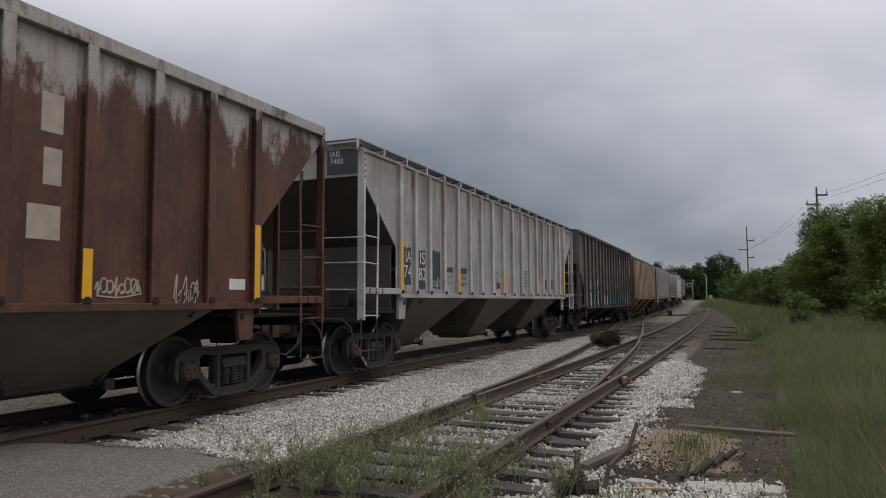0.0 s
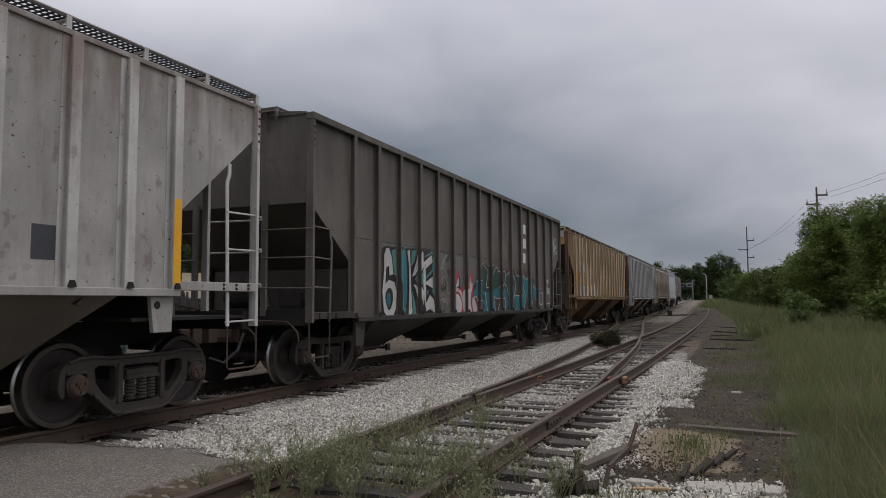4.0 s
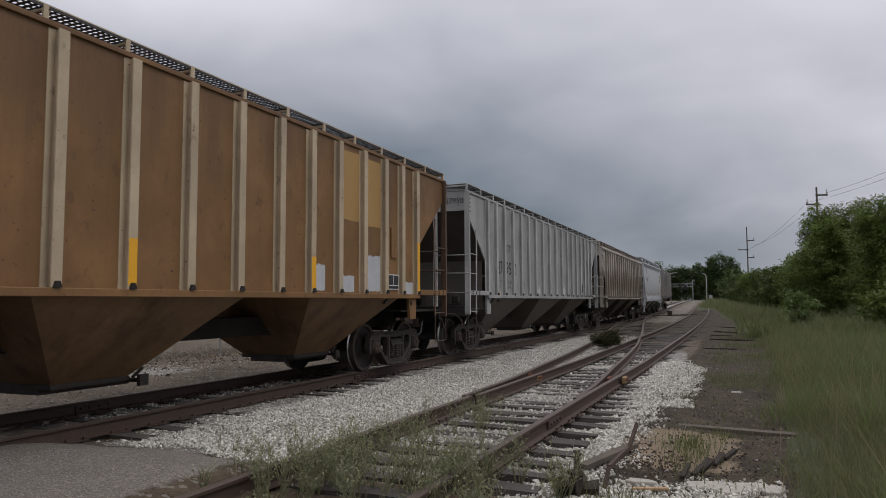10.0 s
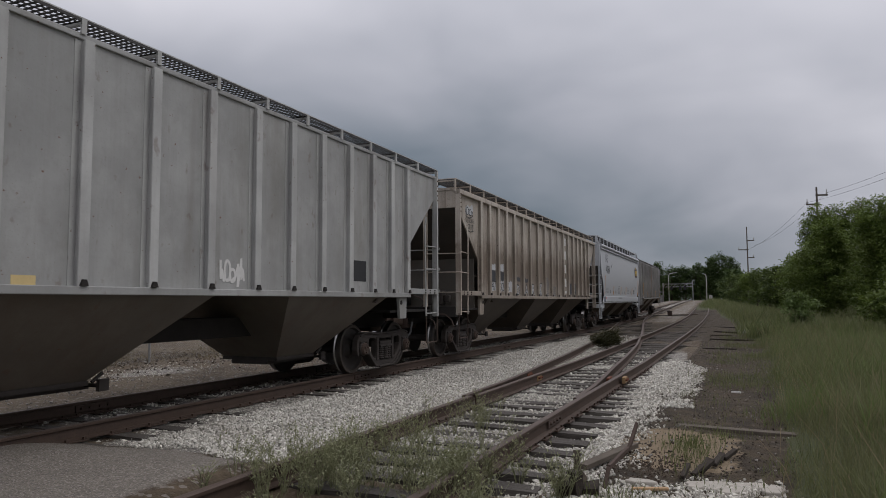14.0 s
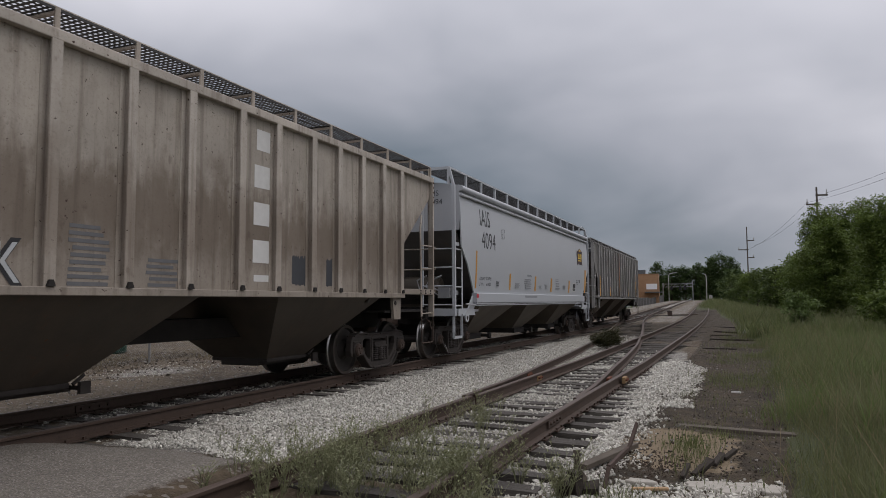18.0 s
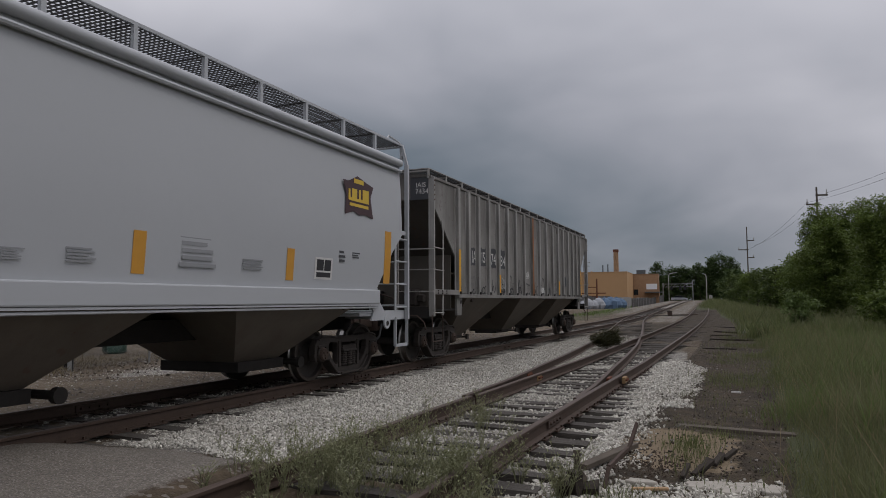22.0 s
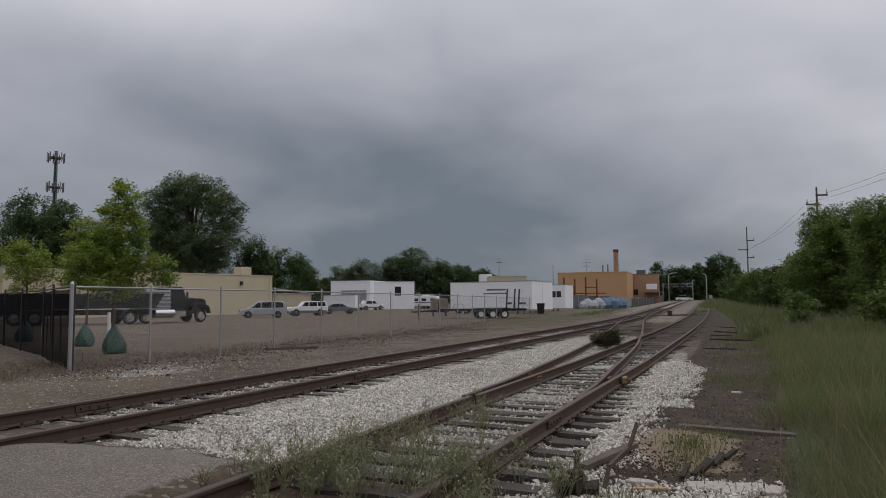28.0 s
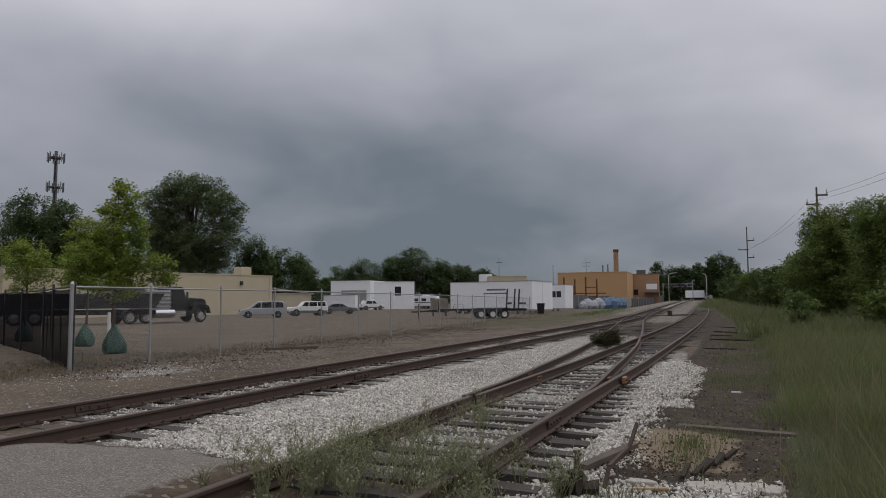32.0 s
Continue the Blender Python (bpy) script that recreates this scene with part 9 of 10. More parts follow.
def crown_points(lobes, n, rng, inner=0.5):
    vol = np.array([q[3] * q[4] + q[4] * q[5] + q[3] * q[5] for q in lobes])
    k = rng.choice(len(lobes), n, p=vol / vol.sum())
    d = rng.normal(size=(n, 3))
    d /= np.linalg.norm(d, axis=1)[:, None]
    r = inner + (1 - inner) * rng.random(n) ** 0.6
    L = np.array(lobes)[k]
    p = L[:, :3] + d * r[:, None] * L[:, 3:6]
    return p * np.array([1, 1, 1]) + rng.normal(size=(n, 3)) * 0.04 * L[:, 3:6]


def tree(name, label, cat, x, y, lobes, mat, clumps, per, radius, leaf, trunk_r, seed, group="", fork=0.35, limbs=9, inner=0.5, z=None, multi=False):
    """lobes: (x, y, z, rx, ry, rz) of the crown, round the trunk's foot."""
    rng = np.random.default_rng(seed)
    rnd = random.Random(seed)
    t = thing(name, label, cat, group, m=place(x, y, 0, z))
    pts = crown_points(lobes, clumps, rng, inner)
    pts = pts[pts[:, 2] > 0.15]
    v, f = leaves(pts, radius, per, leaf, rng, 1.0)
    part("crown", shell("crown", v, f, mat), None, t)
    top = max(q[2] + q[5] * 0.5 for q in lobes)
    low = min(q[2] - q[5] for q in lobes)
    zf = max(0.3, low + (top - low) * fork)
    lean = rnd.uniform(-0.03, 0.03)
    b = Build()
    b.tube([(0, 0, -0.2), (lean * zf, 0, zf * 0.5), (0, lean * zf, zf)], trunk_r, 10, taper=0.7)
    if not multi:
        b.tube([(0, lean * zf, zf), (0.1 * trunk_r, 0, (zf + top) / 2), (0, 0, top)], trunk_r * 0.7, 8, taper=0.25)
    part("trunk", b, M_BARK, t, smooth=True)
    order = sorted(range(len(pts)), key=lambda i: rnd.random())[:limbs]
    for i in order:
        e = Vector(pts[i])
        s = Vector((0, 0, rnd.uniform(zf * 0.8, max(zf, e.z * 0.75))))
        mid = s.lerp(e, 0.5) + Vector((0, 0, 0.08 * (e - s).length))
        part("limb", Build().tube([s, mid, e], trunk_r * 0.42, 6, taper=0.25), M_BARK, t)
    return t


# saplings with watering bags by the fence
def bag(x, y, s, seed):
    rnd, b, n = random.Random(seed), Build(), 16
    rings = [(0.0, 0.31), (0.06, 0.37), (0.28, 0.37), (0.50, 0.29), (0.68, 0.20), (0.82, 0.12), (0.94, 0.05)]
    for z, r in rings:
        for k in range(n):
            a = k * math.tau / n
            w = 1 + 0.10 * math.sin(3 * a + z * 7) + rnd.uniform(-0.04, 0.04)
            b.v.append((r * s * math.cos(a) * w, r * s * math.sin(a) * w, z * s))
    for i in range(len(rings) - 1):
        for k in range(n):
            b.f.append((i * n + k, i * n + (k + 1) % n, (i + 1) * n + (k + 1) % n, (i + 1) * n + k))
            b.m.append(0)
    tagged(part("watering_bag", b, M_BAG, m=place(x, y, seed * 40), smooth=True), "dark green plastic watering bag round a sapling", "watering bag", "watering bags")


SAPLING = "young tree with fresh yellow-green leaves in a green watering bag"
tree("sapling", SAPLING, "tree", -11.3, 16.6, [(0, 0, 2.3, 1.05, 1.0, 0.7), (-0.2, 0, 3.1, 1.4, 1.25, 0.75), (0.1, 0, 3.9, 1.05, 1.0, 0.75), (0.18, 0, 4.7, 0.62, 0.62, 0.75), (0.2, 0, 5.3, 0.28, 0.28, 0.35), (1.15, 0.6, 2.7, 0.55, 0.5, 0.35), (1.4, 0.7, 2.3, 0.35, 0.35, 0.25), (-1.25, -0.5, 2.5, 0.5, 0.5, 0.6)],
     L_LIGHT, 420, 52, 0.22, 0.05, 0.055, 21, "saplings", limbs=14, inner=0.25)
bag(-11.3, 16.6, 0.95, 1)
tree("sapling", SAPLING, "tree", -15.6, 19.2, [(0, 0, 2.9, 1.0, 1.0, 1.0), (0, 0, 4.0, 0.7, 0.7, 0.9)], L_LIGHT, 150, 50, 0.24, 0.05, 0.05, 22, "saplings", limbs=10, inner=0.25)
bag(-15.6, 19.2, 0.9, 2)
tree("sapling", SAPLING, "tree", -21.0, 20.8, [(0, 0, 2.9, 1.1, 1.1, 1.0), (-0.4, 0, 3.6, 0.9, 0.9, 0.8), (0.8, 0, 3.2, 0.5, 0.5, 0.9)], L_LIGHT, 150, 46, 0.26, 0.052, 0.05, 23, "saplings", limbs=10, inner=0.25)
bag(-21.0, 20.8, 0.9, 3)
tagged(part("bollard", Build().lathe([(0, 0.07), (1.15, 0.07), (1.20, 0.04)], (0, 0, 0), "z", 12), M_WHITE, m=place(-18.40, 22.80, 0)), "short white bollard at the yard's edge", "bollard")


def lobed(w, d, h0, h1, n, seed):
    """A rounded crown made of n lobes."""
    rnd, out = random.Random(seed), []
    for k in range(n):
        u = rnd.random()
        z = h0 + (h1 - h0) * (0.2 + 0.62 * u)
        room = math.sin(math.pi * min(0.95, 0.25 + 0.62 * u))
        a, r = rnd.random() * math.tau, rnd.uniform(0.2, 0.62) * room
        s = rnd.uniform(0.34, 0.5) * (1.1 - 0.3 * u)
        out.append((math.cos(a) * r * w / 2, math.sin(a) * r * d / 2, z, s * w / 2 * 1.1, s * d / 2 * 1.1, (h1 - h0) * rnd.uniform(0.16, 0.24)))
    out.append((0, 0, h1 - (h1 - h0) * 0.24, w * 0.22, d * 0.22, (h1 - h0) * 0.23))
    return out


FAR_TREE = "tall dark green broadleaf tree behind the yard"
tree("tree", FAR_TREE, "tree", -93.53, 74.52, lobed(17, 12, 2, 18.5, 20, 1), L_DARK, 760, 30, 0.85, 0.19, 0.4, 31, "trees behind the yard")
tree("tree", FAR_TREE, "tree", -92.78, 80.39, lobed(16, 12, 3, 18.0, 20, 2), L_DARK, 760, 30, 0.85, 0.19, 0.4, 32, "trees behind the yard")
tree("tree", FAR_TREE, "tree", -90.63, 86.03, lobed(14, 10, 2, 13.0, 14, 3), L_DARK, 420, 28, 0.8, 0.2, 0.4, 33, "trees behind the yard")
tree("willow", "wide grey-green willow with its limbs showing through", "tree", -72.63, 87.24,
     [(-5.6, 0, 17.5, 3.8, 4, 3.2), (-1.8, 0, 20.0, 3.2, 4, 2.4), (2.6, 0, 18.6, 3.6, 4, 2.8), (6.2, 0, 16.0, 3.2, 4, 3.2), (7.0, 0, 12.2, 2.8, 4, 2.6), (-6.6, 0, 13.5, 3.0, 4, 3.4), (-2.5, 0, 15.0, 3.4, 4, 3), (-3.5, 0, 9.5, 4.6, 4, 3.0), (2.4, 0, 9.0, 3.8, 4, 2.6), (0, 0, 8.0, 6.5, 4.5, 4.5), (-3.0, -2, 11.5, 4.5, 3, 3.5), (3.5, -2, 11.0, 4.0, 3, 3.0)],
     L_WILLOW, 1900, 32, 0.95, 0.19, 0.55, 34, fork=0.25, limbs=40, inner=0.3)
for k, (px, d, w, top) in enumerate(((440, 125, 8, 12.8), (490, 128, 9, 11.6), (532, 132, 6, 10.6))):
    x, y = ((-70.15, 98.49), (-68.17, 103.73), (-67.05, 109.39))[k]
    tree("tree", FAR_TREE, "tree", x, y, lobed(w * 1.6, w, 0.5, top, 15, 40 + k), L_DARK, 560, 28, 0.8, 0.18, 0.35, 40 + k, "trees behind the yard")
ROW = [((-96.52, 171.23), 10, 11.5), ((-88.39, 170.17), 11, 13.8), ((-83.87, 178.25), 12, 14.0), ((-75.34, 176.84), 15, 16.6), ((-70.84, 182.13), 11, 13.6), ((-65.73, 186.38), 11, 12.0), ((-61.55, 192.20), 9, 11.2), ((-94.24, 160.89), 6, 7.5)]
for k, (p, w, top) in enumerate(ROW):
    tree("tree", FAR_TREE, "tree", *p, lobed(w * 1.35, w, 0.5, top, 15, 60 + k), L_DARK, 560, 26, 1.1, 0.25, 0.4, 60 + k, "trees behind the yard")
BACK = [((-16.92, 233.80), 9, 13.5), ((-13.10, 239.17), 10, 13.0), ((-8.81, 239.49), 11, 12.6), ((-4.47, 237.73), 8, 13.5), ((-0.49, 227.88), 6, 15.2), ((2.57, 224.96), 7, 16.0), ((4.93, 219.99), 6, 14.5), ((5.76, 180.00), 8, 9.0), ((-2.60, 254.83), 10, 10), ((-16.63, 258.94), 12, 10)]
for k, (p, w, top) in enumerate(BACK):
    tree("tree", "tall green tree beyond the far crossing", "tree", *p, lobed(w * 1.15, w * 0.8, 0.5, top, 12, 80 + k), L_DARK, 380, 24, 0.9, 0.25, 0.35, 80 + k, "trees beyond the crossing", z=G0)
# woods that close the horizon
rngw = np.random.default_rng(77)
cw, cr = [], []
for a in np.arange(-100, 262, 0.55):
    ang, d = math.radians(a), 340 + 60 * rngw.random()
    for k in range(8):
        cw.append((6.8 - math.sin(ang) * d + rngw.normal() * 3, math.cos(ang) * d + rngw.normal() * 3, rngw.uniform(0, 5.0 + 2.0 * math.sin(a * 0.6) + 1.2 * math.sin(a * 2.3))))
v, f = leaves(np.array(cw), 3.2, 9, 1.1, rngw)
tagged(new("distant_woods", shell("distant_woods", v, f, L_DARK)), "low dark woods closing the horizon", "woods", kind="stuff")

# the overgrown bank beside the tracks
BUSH = "dense green bush on the overgrown bank"
BANK = [(14.6, 34, 5.5, 5.4, L_MID), (18.0, 36, 7, 6.6, L_MID), (23.5, 40, 8, 8.0, L_MID), (14.8, 46, 6.0, 7.4, L_MID), (11.9, 50, 5.0, 7.0, L_MID), (12.6, 56, 5.0, 8.2, L_MID), (19.5, 48, 7, 8.4, L_MID), (21.5, 54, 8, 10.2, L_BANK), (25.0, 52, 8, 10.0, L_BANK), (14.6, 56, 6.5, 8.6, L_MID), (20.5, 60, 8, 9.6, L_BANK),
        (13.0, 66, 6, 6.4, L_BANK), (18.5, 72, 9, 9.6, L_BANK), (12.2, 78, 6, 5.8, L_MID), (11.6, 92, 7, 6.0, L_BANK), (10.8, 108, 7, 6.2, L_BANK), (9.6, 126, 8, 6.6, L_MID), (8.2, 146, 9, 7.0, L_BANK), (6.6, 168, 9, 7.6, L_BANK),
        (17.0, 88, 9, 7.6, L_BANK), (16, 110, 12, 7.6, L_BANK), (14, 140, 12, 8.0, L_BANK)]
for k, (x, y, w, top, mat) in enumerate(BANK):
    near = y < 60
    tree("bush", BUSH, "bush", x, y, lobed(w, w, 0.0, top, 12, 100 + k), mat, 760 if near else 380, 40 if near else 22, 0.42 if near else 0.62, 0.078 if near else 0.16, 0.16, 100 + k, "bushes on the bank", fork=0.15, limbs=10, inner=0.45)
SHRUB = "light green young shrub in the tall grass"
tree("shrub", SHRUB, "shrub", 9.2, 34.0, lobed(2.3, 2.0, 0.0, 2.1, 8, 131), L_LUSH, 130, 26, 0.22, 0.06, 0.03, 131, "shrubs in the grass", fork=0.1, limbs=8, inner=0.3)
tree("shrub", SHRUB, "shrub", 12.4, 33.0, lobed(2.8, 2.4, 0.0, 2.3, 9, 132), L_MID, 170, 26, 0.25, 0.07, 0.03, 132, "shrubs in the grass", fork=0.1, limbs=8, inner=0.3)
tree("shrub", SHRUB, "shrub", 14.2, 36.5, lobed(3.4, 2.4, 0.0, 3.0, 9, 133), L_MID, 190, 26, 0.28, 0.07, 0.03, 133, "shrubs in the grass", fork=0.1, limbs=8, inner=0.3)
tree("tumbleweed_bush", "dark brown-green scrub growing between the rails", "shrub", 3.0, 22.3, [(0, 0, 0.30, 0.40, 0.42, 0.34), (0.22, 0, 0.40, 0.27, 0.36, 0.30), (-0.22, 0.2, 0.24, 0.30, 0.32, 0.26)],
     leaf_material("brown_green_scrub", (0.040, 0.038, 0.018), (0.086, 0.084, 0.038)), 150, 110, 0.16, 0.020, 0.02, 134, fork=0.1, limbs=10, inner=0.1, z=-0.22)


def blades(where, height, width, rng, bend=0.5):
    """Grass blades of two bent, pointed halves each: corners and faces."""
    n = len(where)
    h = height * rng.lognormal(-0.05, 0.30, n)
    a = rng.random(n) * math.tau
    side = np.stack([np.cos(a), np.sin(a), np.zeros(n)], 1)
    b = rng.random(n) * math.tau
    lean = np.stack([np.cos(b), np.sin(b), np.zeros(n)], 1) * (bend * h * rng.uniform(0.2, 1.0, n))[:, None]
    up = np.zeros((n, 3))
    up[:, 2] = h
    w = (width * rng.uniform(0.6, 1.3, n))[:, None]
    p0, p1, p2 = where, where + up * 0.55 + lean * 0.30, where + up + lean
    v = np.stack([p0, p1 + side * w, p1 - side * w, p2], 1)
    k = np.arange(n)[:, None] * 4
    f = np.concatenate([k + np.array([[0, 1, 2]]), k + np.array([[2, 1, 3]])], 0)
    return v.reshape(-1, 3), f


def grass_patch(name, label, x0, x1, y0, y1, n, keep, height, width, mat, seed, bend=0.5, rise=None):
    rng = np.random.default_rng(seed)
    # more blades near the viewer
    y = y0 + (y1 - y0) * rng.random(n) ** 1.8
    x = rng.uniform(x0, x1, n)
    k = rng.random(n) < keep(x, y)
    x, y = x[k], y[k]
    p = np.stack([x, y, ground_height(x, y) - 0.02], 1)
    v, f = blades(p, height * (rise(x, y) if rise else 1.0), width, rng, bend)
    tagged(new(name, shell(name, v, f, mat)), label, "grass", kind="stuff")


EDGE = lambda x, y: smooth01(x - 0.012 * np.minimum(y - 6, 14) + 0.32 * wobble(x, y, 1.3, 2), 6.95, 7.75)
RISE = lambda x, y: (0.40 + 0.60 * smooth01(x - 0.012 * np.minimum(y - 6, 14), 7.0, 8.1)) * (0.75 + 0.5 * np.clip(wobble(x, y, 0.7, 4) + 0.5, 0, 1))
grass_patch("tall_grass", "tall green grass beside the track", 6.5, 16, 3.6, 46, 215000, lambda x, y: EDGE(x, y) * (0.55 + 0.45 * np.clip(wobble(x, y, 0.8, 6) + 0.6, 0, 1)), 0.42, 0.0036, L_GRASS, 201, 0.75, RISE)
grass_patch("tall_grass", "lush green grass tufts beside the track", 6.6, 14, 3.6, 40, 62000, lambda x, y: EDGE(x, y) * np.clip(wobble(x, y, 0.55, 11) * 1.6, 0, 1), 0.48, 0.0055, L_LUSH, 202, 0.6, RISE)
grass_patch("dry_stems", "dry straw-coloured stems in the tall grass", 6.9, 15, 4.2, 40, 12000, lambda x, y: EDGE(x, y) * np.clip(0.35 + wobble(x, y, 0.9, 3), 0, 1), 0.62, 0.0025, L_STRAW, 203, 0.6)
grass_patch("tall_grass", "tall green grass along the bank", 0.5, 24, 30, 190, 62000, lambda x, y: smooth01(x - bend(y) + 1.1 * smooth01(y, 45, 75) + 2.2 * smooth01(y, 84, 100) + 0.35 * wobble(x, y, 0.8, 2), 6.6, 7.8), 0.62, 0.020, L_GRASS, 204, 0.6)
grass_patch("grass_verge", "patch of green grass beyond the main track", -15, -2.5, 60, 112, 9000, lambda x, y: 0.9 * np.exp(-((x + 0.08 * y + 1.4) / 1.7) ** 2) * smooth01(y, 62, 74) * (1 - smooth01(x - bend(y), -4.6, -3.6)), 0.28, 0.02, L_LUSH, 205)
grass_patch("weeds", "dry grass and weeds along the fence", -20, -6.5, 10, 85, 60000, lambda x, y: np.exp(-((x + 8.6 + 0.1 * np.maximum(0, y - 30)) / 1.5) ** 2) * np.clip(wobble(x, y, 0.7, 9) + 0.75, 0.1, 1), 0.13, 0.007, L_HAY, 206, 1.0)
grass_patch("weeds", "thin grass growing in the dirt beside the ties", 5.6, 7.2, 5.6, 30, 7000, lambda x, y: 0.6 * np.clip(wobble(x, y, 1.5, 8) * 1.7 - 0.35, 0, 1), 0.14, 0.003, L_GRASS, 207)
grass_patch("weeds", "low grass tuft in a dirt hollow", 6.1, 6.75, 6.6, 8.9, 1500, lambda x, y: np.exp(-((x - 6.35) / 0.16) ** 2 - ((y - 7.8) / 0.6) ** 2), 0.16, 0.0035, L_GRASS, 208)
grass_patch("weeds", "tuft of grass at the foot of the screened fence", -10.6, -10.1, 11.6, 12.1, 160, lambda x, y: np.ones_like(x), 0.30, 0.008, L_LUSH, 209)


def wild_weeds():
    """Branching grey-green weeds in the second track, too many and too fine to count."""
    rng, rnd = np.random.default_rng(9), random.Random(9)
    spots = []
    # thickest beside the two rails, thinning out along the track
    for cx, cy, sx, sy, n in ((3.50, 5.15, 0.13, 0.40, 24), (3.85, 5.30, 0.26, 0.45, 26), (4.62, 5.6, 0.14, 0.55, 34), (4.20, 5.4, 0.30, 0.5, 12), (3.42, 6.7, 0.13, 0.8, 12), (3.80, 7.9, 0.18, 0.7, 10), (4.85, 5.0, 0.18, 0.4, 14), (5.55, 5.5, 0.12, 0.12, 5), (3.05, 5.0, 0.10, 0.35, 6)):
        spots += [(rnd.gauss(cx, sx), max(4.0, rnd.gauss(cy, sy))) for k in range(n)]
    b, pts = Build(), []
    for x, y in spots:
        o = Vector((x, y, float(ground_height(np.array(x), np.array(y)))))
        h = rnd.uniform(0.16, 0.44)
        for s in range(rnd.randint(3, 6)):
            a, tilt = rnd.random() * math.tau, rnd.uniform(0.1, 0.65)
            e = o + Vector((math.cos(a) * tilt * h, math.sin(a) * tilt * h, h * rnd.uniform(0.7, 1.1)))
            m = o.lerp(e, 0.5) + Vector((0, 0, 0.05))
            b.tube([o - Vector((0, 0, 0.02)), m, e], 0.0034, 4, taper=0.5)
            for q in range(6):
                p = m.lerp(e, rnd.random()) if q > 1 else o.lerp(e, rnd.uniform(0.25, 0.6))
                d = Vector((rnd.uniform(-1, 1), rnd.uniform(-1, 1), rnd.uniform(0.5, 1.5))).normalized() * rnd.uniform(0.06, 0.16)
                b.tube([p, p + d], 0.0022, 4, taper=0.5)
                pts += [tuple(p + d * 0.6), tuple(p + d)]
    v, f = leaves(np.array(pts), 0.014, 1, 0.012, rng, 0.6, 1.0)
    b.add(v.tolist(), f.tolist())
    tagged(new("weeds", shell("weeds", b.v, b.f, L_WEED)), "spindly grey-green weeds growing among the ties", "weeds", kind="stuff")


wild_weeds()


# ---- things lying beside the tracks ----
def joint_blocks():
    M_BLOCK = plain("yellowed_heel_block", (0.23, 0.15, 0.075), 0.85, 0, 0.4, 10)
    for x, y, m in ((left_x(13.4) - GAUGE - 0.05, 13.4, M_RUSTY), (right_x(13.0) - GAUGE - 0.02, 13.0, M_BLOCK), (left_x(13.0) + 0.02, 13.0, M_RUSTY), (right_x(13.2) + 0.02, 13.2, M_BLOCK)):
        t = thing("heel_block", "yellowed iron heel block bolted to the switch rail", "rail joint", "heel blocks", m=pose(x + 0.055, y, -0.1))
        part("block", Build().box(-0.02, 0.04, -0.16, 0.16, -0.05, 0.06), m, t, bevel=0.01)
        for k in (-0.1, 0.0, 0.1):
            part("bolt", Build().lathe([(0.04, 0.022), (0.07, 0.022)], (0, k, 0.01), "x", 6), M_RUSTY, t)


def joint_bars():
    me = Build().box(0.012, 0.036, -0.3, 0.3, -0.135, -0.05).box(-0.036, -0.012, -0.3, 0.3, -0.135, -0.05).mesh("joint_bar", M_TRUCK_RUST)
    bolt = Build().lathe([(0.036, 0.018), (0.062, 0.018)], (0, 0, -0.09), "x", 6).mesh("bolt", M_TRUCK_RUST)
    for fx, y in ((main_x, 12.2), (lambda q: main_x(q) - GAUGE, 13.2), (main_x, 21.5), (lambda q: main_x(q) - GAUGE, 7.3), (right_x, 8.4)):
        j = thing("rail_joint", "rusty bolted joint bars on a rail", "rail joint", "rail joints", m=pose(fx(y), y, 0))
        part("joint_bar", me, None, j)
        for k in (-0.22, -0.08, 0.08, 0.22):
            part("bolt", bolt, None, j, m=pose(0, k, 0))


M_ROT = plain("black_rotten_timber", (0.034, 0.027, 0.021), 0.95, 0, 0.6, 12, 0.9)
M_OLDWOOD = plain("split_grey_timber", (0.095, 0.078, 0.062), 0.95, 0, 0.45, 7, 0.7)


def old_post(x, y, h, w, turn, tilt, label, name="broken_post"):
    rnd = random.Random(int(x * 100))
    b = Build()
    n = 6
    for k in range(n):
        z = h * k / (n - 1)
        for sx, sy in ((-1, -1), (1, -1), (1, 1), (-1, 1)):
            b.v.append((sx * w / 2 * rnd.uniform(0.85, 1.1), sy * w / 2 * rnd.uniform(0.8, 1.1), z + (rnd.uniform(-0.05, 0.03) if k == n - 1 else 0)))
    for k in range(n - 1):
        for s in range(4):
            b.f.append((k * 4 + s, k * 4 + (s + 1) % 4, k * 4 + 4 + (s + 1) % 4, k * 4 + 4 + s))
            b.m.append(0)
    b.f += [(3, 2, 1, 0), tuple(range(4 * n - 4, 4 * n))]
    b.m += [0, 0]
    tagged(part(name, b, M_ROT if "dark" in label else M_OLDWOOD, m=place(x, y, turn) @ pose(0, 0, -0.05, tilt, 0, 0)), label, "post", "broken posts")


def lying(name, label, cat, p, q, w, d, mat):
    b = Build().bar((0, 0, 0), Vector(q) - Vector(p), w, d)
    tagged(part(name, b, mat, m=pose(*p), bevel=0.006), label, cat)


def switch_machine(x, y):
    z = float(ground_height(np.array(x), np.array(y)))
    t = thing("switch_machine", "dark iron switch box with its throw rods between the tracks", "switch machine", m=pose(x, y, z))
    part("box", Build().box(-0.2, 0.2, -0.25, 0.25, 0.02, 0.38), M_TRUCK_RUST, t, bevel=0.03)
    part("lid", Build().box(-0.23, 0.23, -0.28, 0.28, 0.38, 0.43), M_TRUCK, t, bevel=0.01)
    part("tie", Build().box(-1.6, 1.9, -0.14, 0.14, -0.10, 0.05), M_TIE, t)
    part("throw_rod", Build().tube([(0.3, 0, 0.14), (2.4, 0.05, 0.12)], 0.03, 8), M_TRUCK_RUST, t)


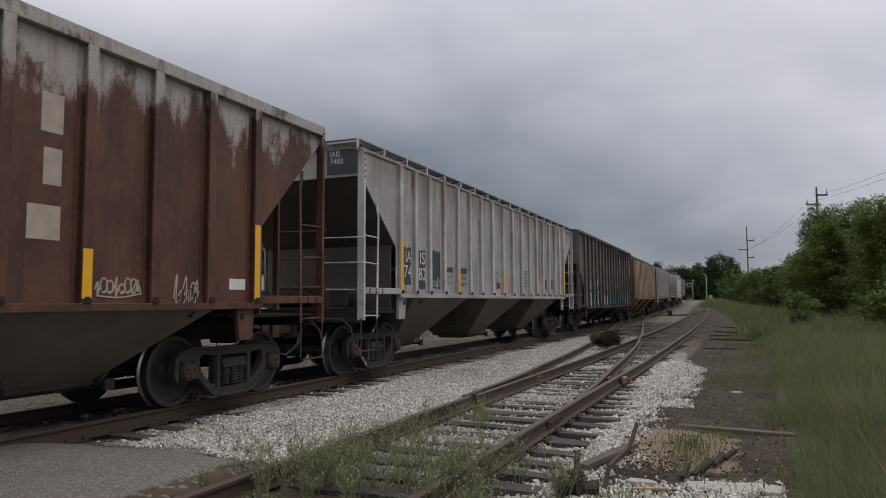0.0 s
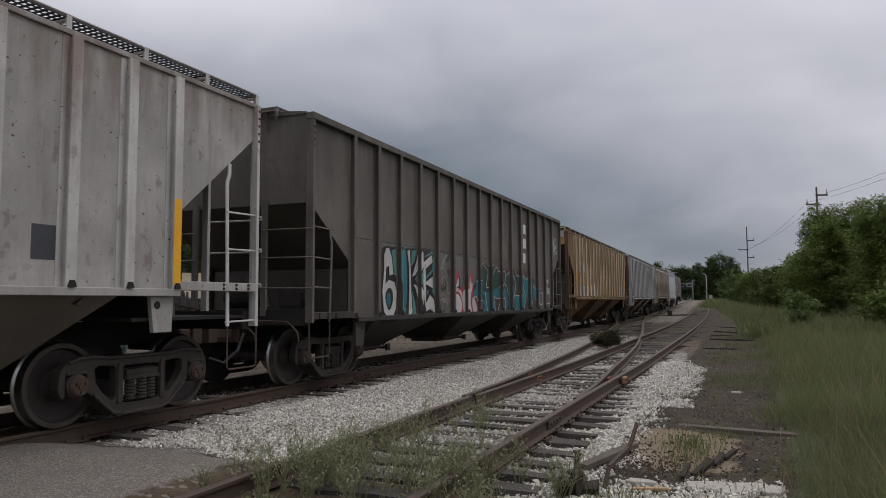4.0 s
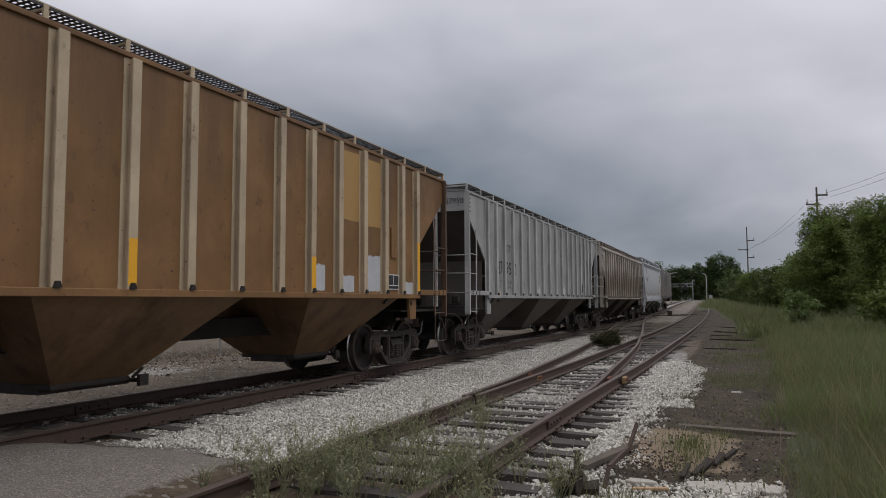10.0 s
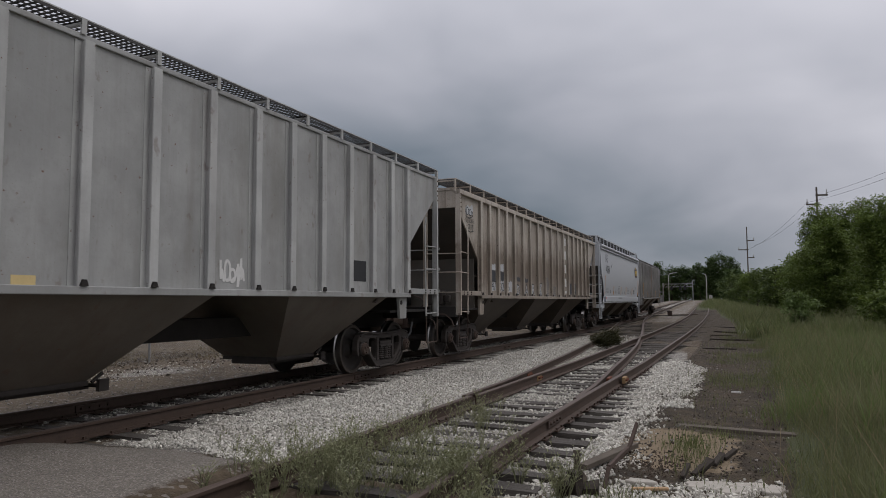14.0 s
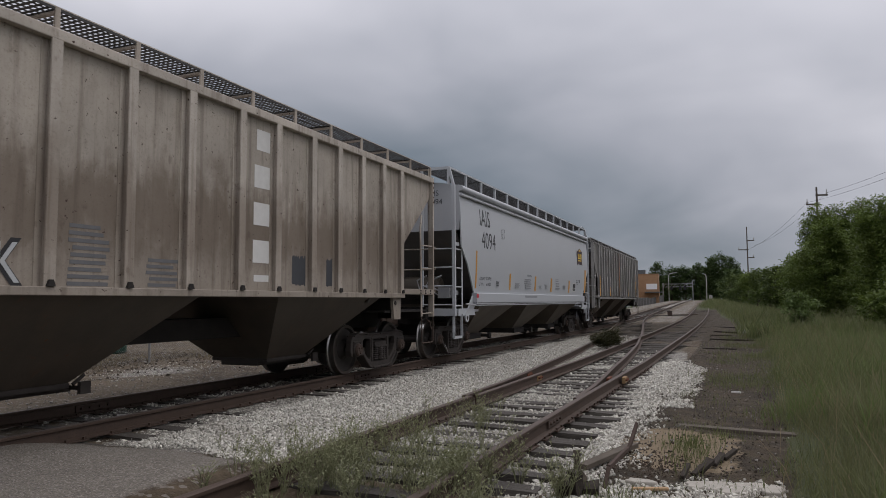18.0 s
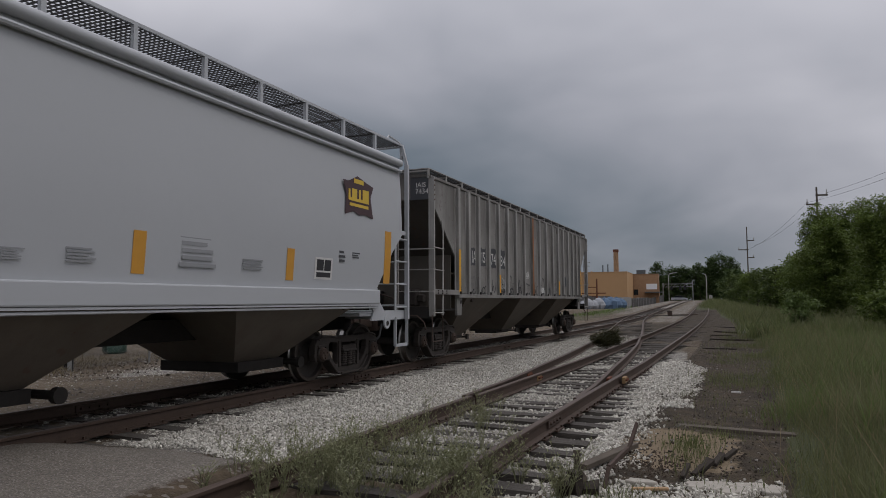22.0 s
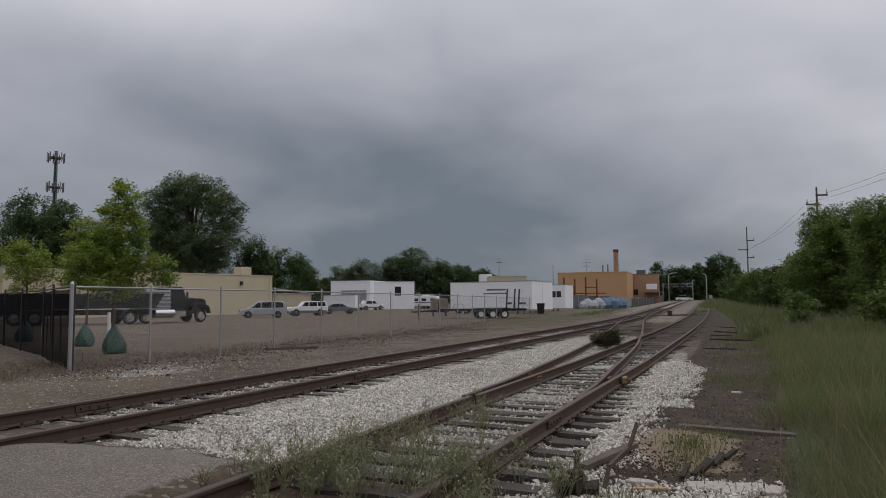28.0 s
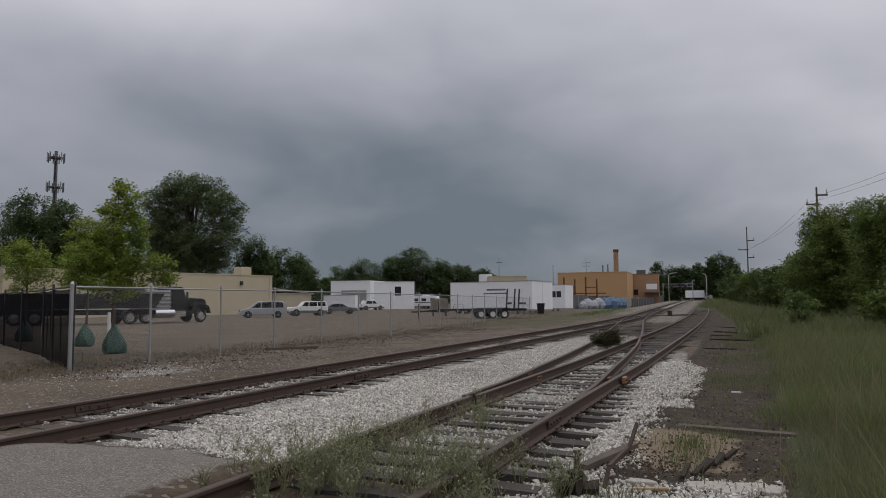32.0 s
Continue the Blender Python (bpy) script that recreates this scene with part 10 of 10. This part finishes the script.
joint_blocks()
joint_bars()
switch_machine(0.95, 68.0)
old_post(5.53, 6.0, 0.36, 0.055, 10, 3, "short broken timber post in the ballast")
old_post(5.60, 5.95, 0.20, 0.05, 40, -12, "splintered stump of a timber post")
old_post(5.45, 5.75, 0.12, 0.09, 70, 25, "rotten splintered timber stump")
for dx, dy, h, w, turn, tilt in ((-0.05, -0.28, 0.20, 0.10, 20, 14), (0.06, -0.26, 0.26, 0.09, 60, -10), (0.15, -0.18, 0.17, 0.12, 10, 18)):
    old_post(5.53 + dx, 6.0 + dy, h, w, turn, tilt, "dark rotten splintered timber stump")


def broken_slab(x, y, r, seed, turn):
    """A flat pale lump with a ragged outline."""
    rnd = random.Random(seed)
    ring = [(r * rnd.uniform(0.6, 1.15) * math.cos(a) * 1.7, r * rnd.uniform(0.6, 1.15) * math.sin(a)) for a in np.linspace(0, math.tau, 11, endpoint=False)]
    b = Build().prism(ring, -0.05, 0.018 + 0.02 * rnd.random(), "z")
    tagged(part("broken_slab", b, M_SLAB, m=place(x, y, turn), bevel=0.012), "broken pale limestone slab half buried in the dirt", "stone", "broken slabs")


M_SLAB = plain("pale_crusted_lime", (0.33, 0.305, 0.265), 0.95, 0, 0.3, 9, 0.6)
for k, (x, y, r) in enumerate(((5.98, 6.38, 0.09), (6.55, 6.62, 0.15), (6.85, 6.70, 0.13), (6.72, 6.50, 0.10), (7.05, 6.62, 0.10), (6.42, 6.52, 0.08))):
    broken_slab(x, y, r, 500 + k, 20 * k)
for k in range(7):
    rk = random.Random(700 + k)
    f = k / 6
    x, y = 6.33 + 0.30 * f + rk.uniform(-0.03, 0.03), 6.70 + 0.95 * f
    lying("timber_splinter", "black splintered piece of rotten timber in the dirt", "timber", (x, y, -0.235), (x + rk.uniform(0.02, 0.12), y + rk.uniform(0.16, 0.30), -0.22 + rk.uniform(0.0, 0.06)), rk.uniform(0.025, 0.05), rk.uniform(0.03, 0.06), M_ROT)
sw = thing("switch_rod", "bent rusty iron rod standing in the ballast", "scrap iron", m=place(5.74, 6.0, 0))
part("rod", Build().bar((0, 0, -0.05), (0.03, 0.12, 0.16), 0.05, 0.03).bar((0.03, 0.12, 0.16), (0.10, 0.75, 0.20), 0.04, 0.03).bar((0.10, 0.75, 0.18), (0.16, 0.95, 0.40), 0.045, 0.03), M_TRUCK_RUST, sw, bevel=0.004)
lying("plank", "weathered plank lying in the ballast", "plank", (5.45, 6.6, -0.19), (5.78, 7.6, -0.15), 0.05, 0.10, M_OLDWOOD)
lying("board", "pale orange split board lying in the dirt", "board", (5.92, 6.12, -0.225), (6.24, 6.2, -0.215), 0.022, 0.05, plain("fresh_split_wood", (0.36, 0.235, 0.13), 0.85, 0, 0.3, 8))
lying("old_tie", "buried old timber tie across the dirt", "timber", (5.95, 9.55, -0.29), (7.4, 9.25, -0.275), 0.12, 0.16, M_OLDWOOD)
lying("litter_stick", "white litter stick lying on the dirt", "litter", (6.66, 13.1, -0.225), (6.80, 13.0, -0.215), 0.03, 0.04, M_WHITE)
lying("fallen_rail", "length of timber lying by the fence", "timber", (-7.5, 19.2, -0.2), (-6.4, 20.6, -0.19), 0.12, 0.12, M_OLDWOOD)
lying("pale_board", "pale board lying between the rails", "board", (-0.95, 7.2, -0.18), (-0.35, 7.8, -0.178), 0.03, 0.14, M_CONC)
rng_d = np.random.default_rng(44)
n_d = 600
_x, _y = 5.95 + 0.22 * rng_d.normal(size=n_d), 7.15 + 0.35 * rng_d.normal(size=n_d)
tagged(scatter_stones("rusty_debris", np.stack([_x, _y, ground_height(_x, _y)], 1), 0.010, "rusty brown crumbs of iron and bark on the dirt", 45, plain("rust_brown_crumbs", (0.062, 0.045, 0.033), 0.95, 0, 0.5, 6)), "rusty brown crumbs of iron and bark on the dirt", "debris", kind="stuff")
grass_patch("weeds", "grass tufts on a sandy patch", 5.9, 6.9, 7.4, 9.4, 2600, lambda x, y: np.exp(-((x - 6.25) / 0.22) ** 2 - ((y - 8.15) / 0.3) ** 2) + np.exp(-((x - 6.6) / 0.2) ** 2 - ((y - 8.9) / 0.2) ** 2), 0.12, 0.003, L_GRASS, 211)
grass_patch("weeds", "short grass over the dark dirt beside the track", 5.9, 7.6, 9.0, 40, 20000, lambda x, y: smooth01(y, 9.5, 15) * np.clip(0.3 + wobble(x, y, 0.9, 5), 0, 1) * smooth01(x + 0.2 * wobble(x, y, 2, 3), 5.9, 6.5), 0.16, 0.0035, L_GRASS, 212)
for k, (y, x0, x1) in enumerate(((24.6, 5.70, 6.7), (30.2, 5.75, 7.55), (33.5, 5.7, 6.5), (37.4, 5.75, 7.3), (44.5, 5.7, 6.8))):
    rnd = random.Random(300 + k)
    z = float(ground_height(np.array(6.0), np.array(y))) - 0.045
    lying("old_tie", "rotten black old tie discarded beside the second track", "timber", (x0 + drift(y), y, z), (x1 + drift(y), y + rnd.uniform(-0.9, 0.9), z - 0.02), rnd.uniform(0.16, 0.22), 0.15, M_ROT)
lying("board", "pale weathered board lying on the old ties", "board", (6.75, 35.7, -0.13), (7.75, 36.0, -0.12), 0.16, 0.04, M_CONC)


ballast()
ties()
motions()
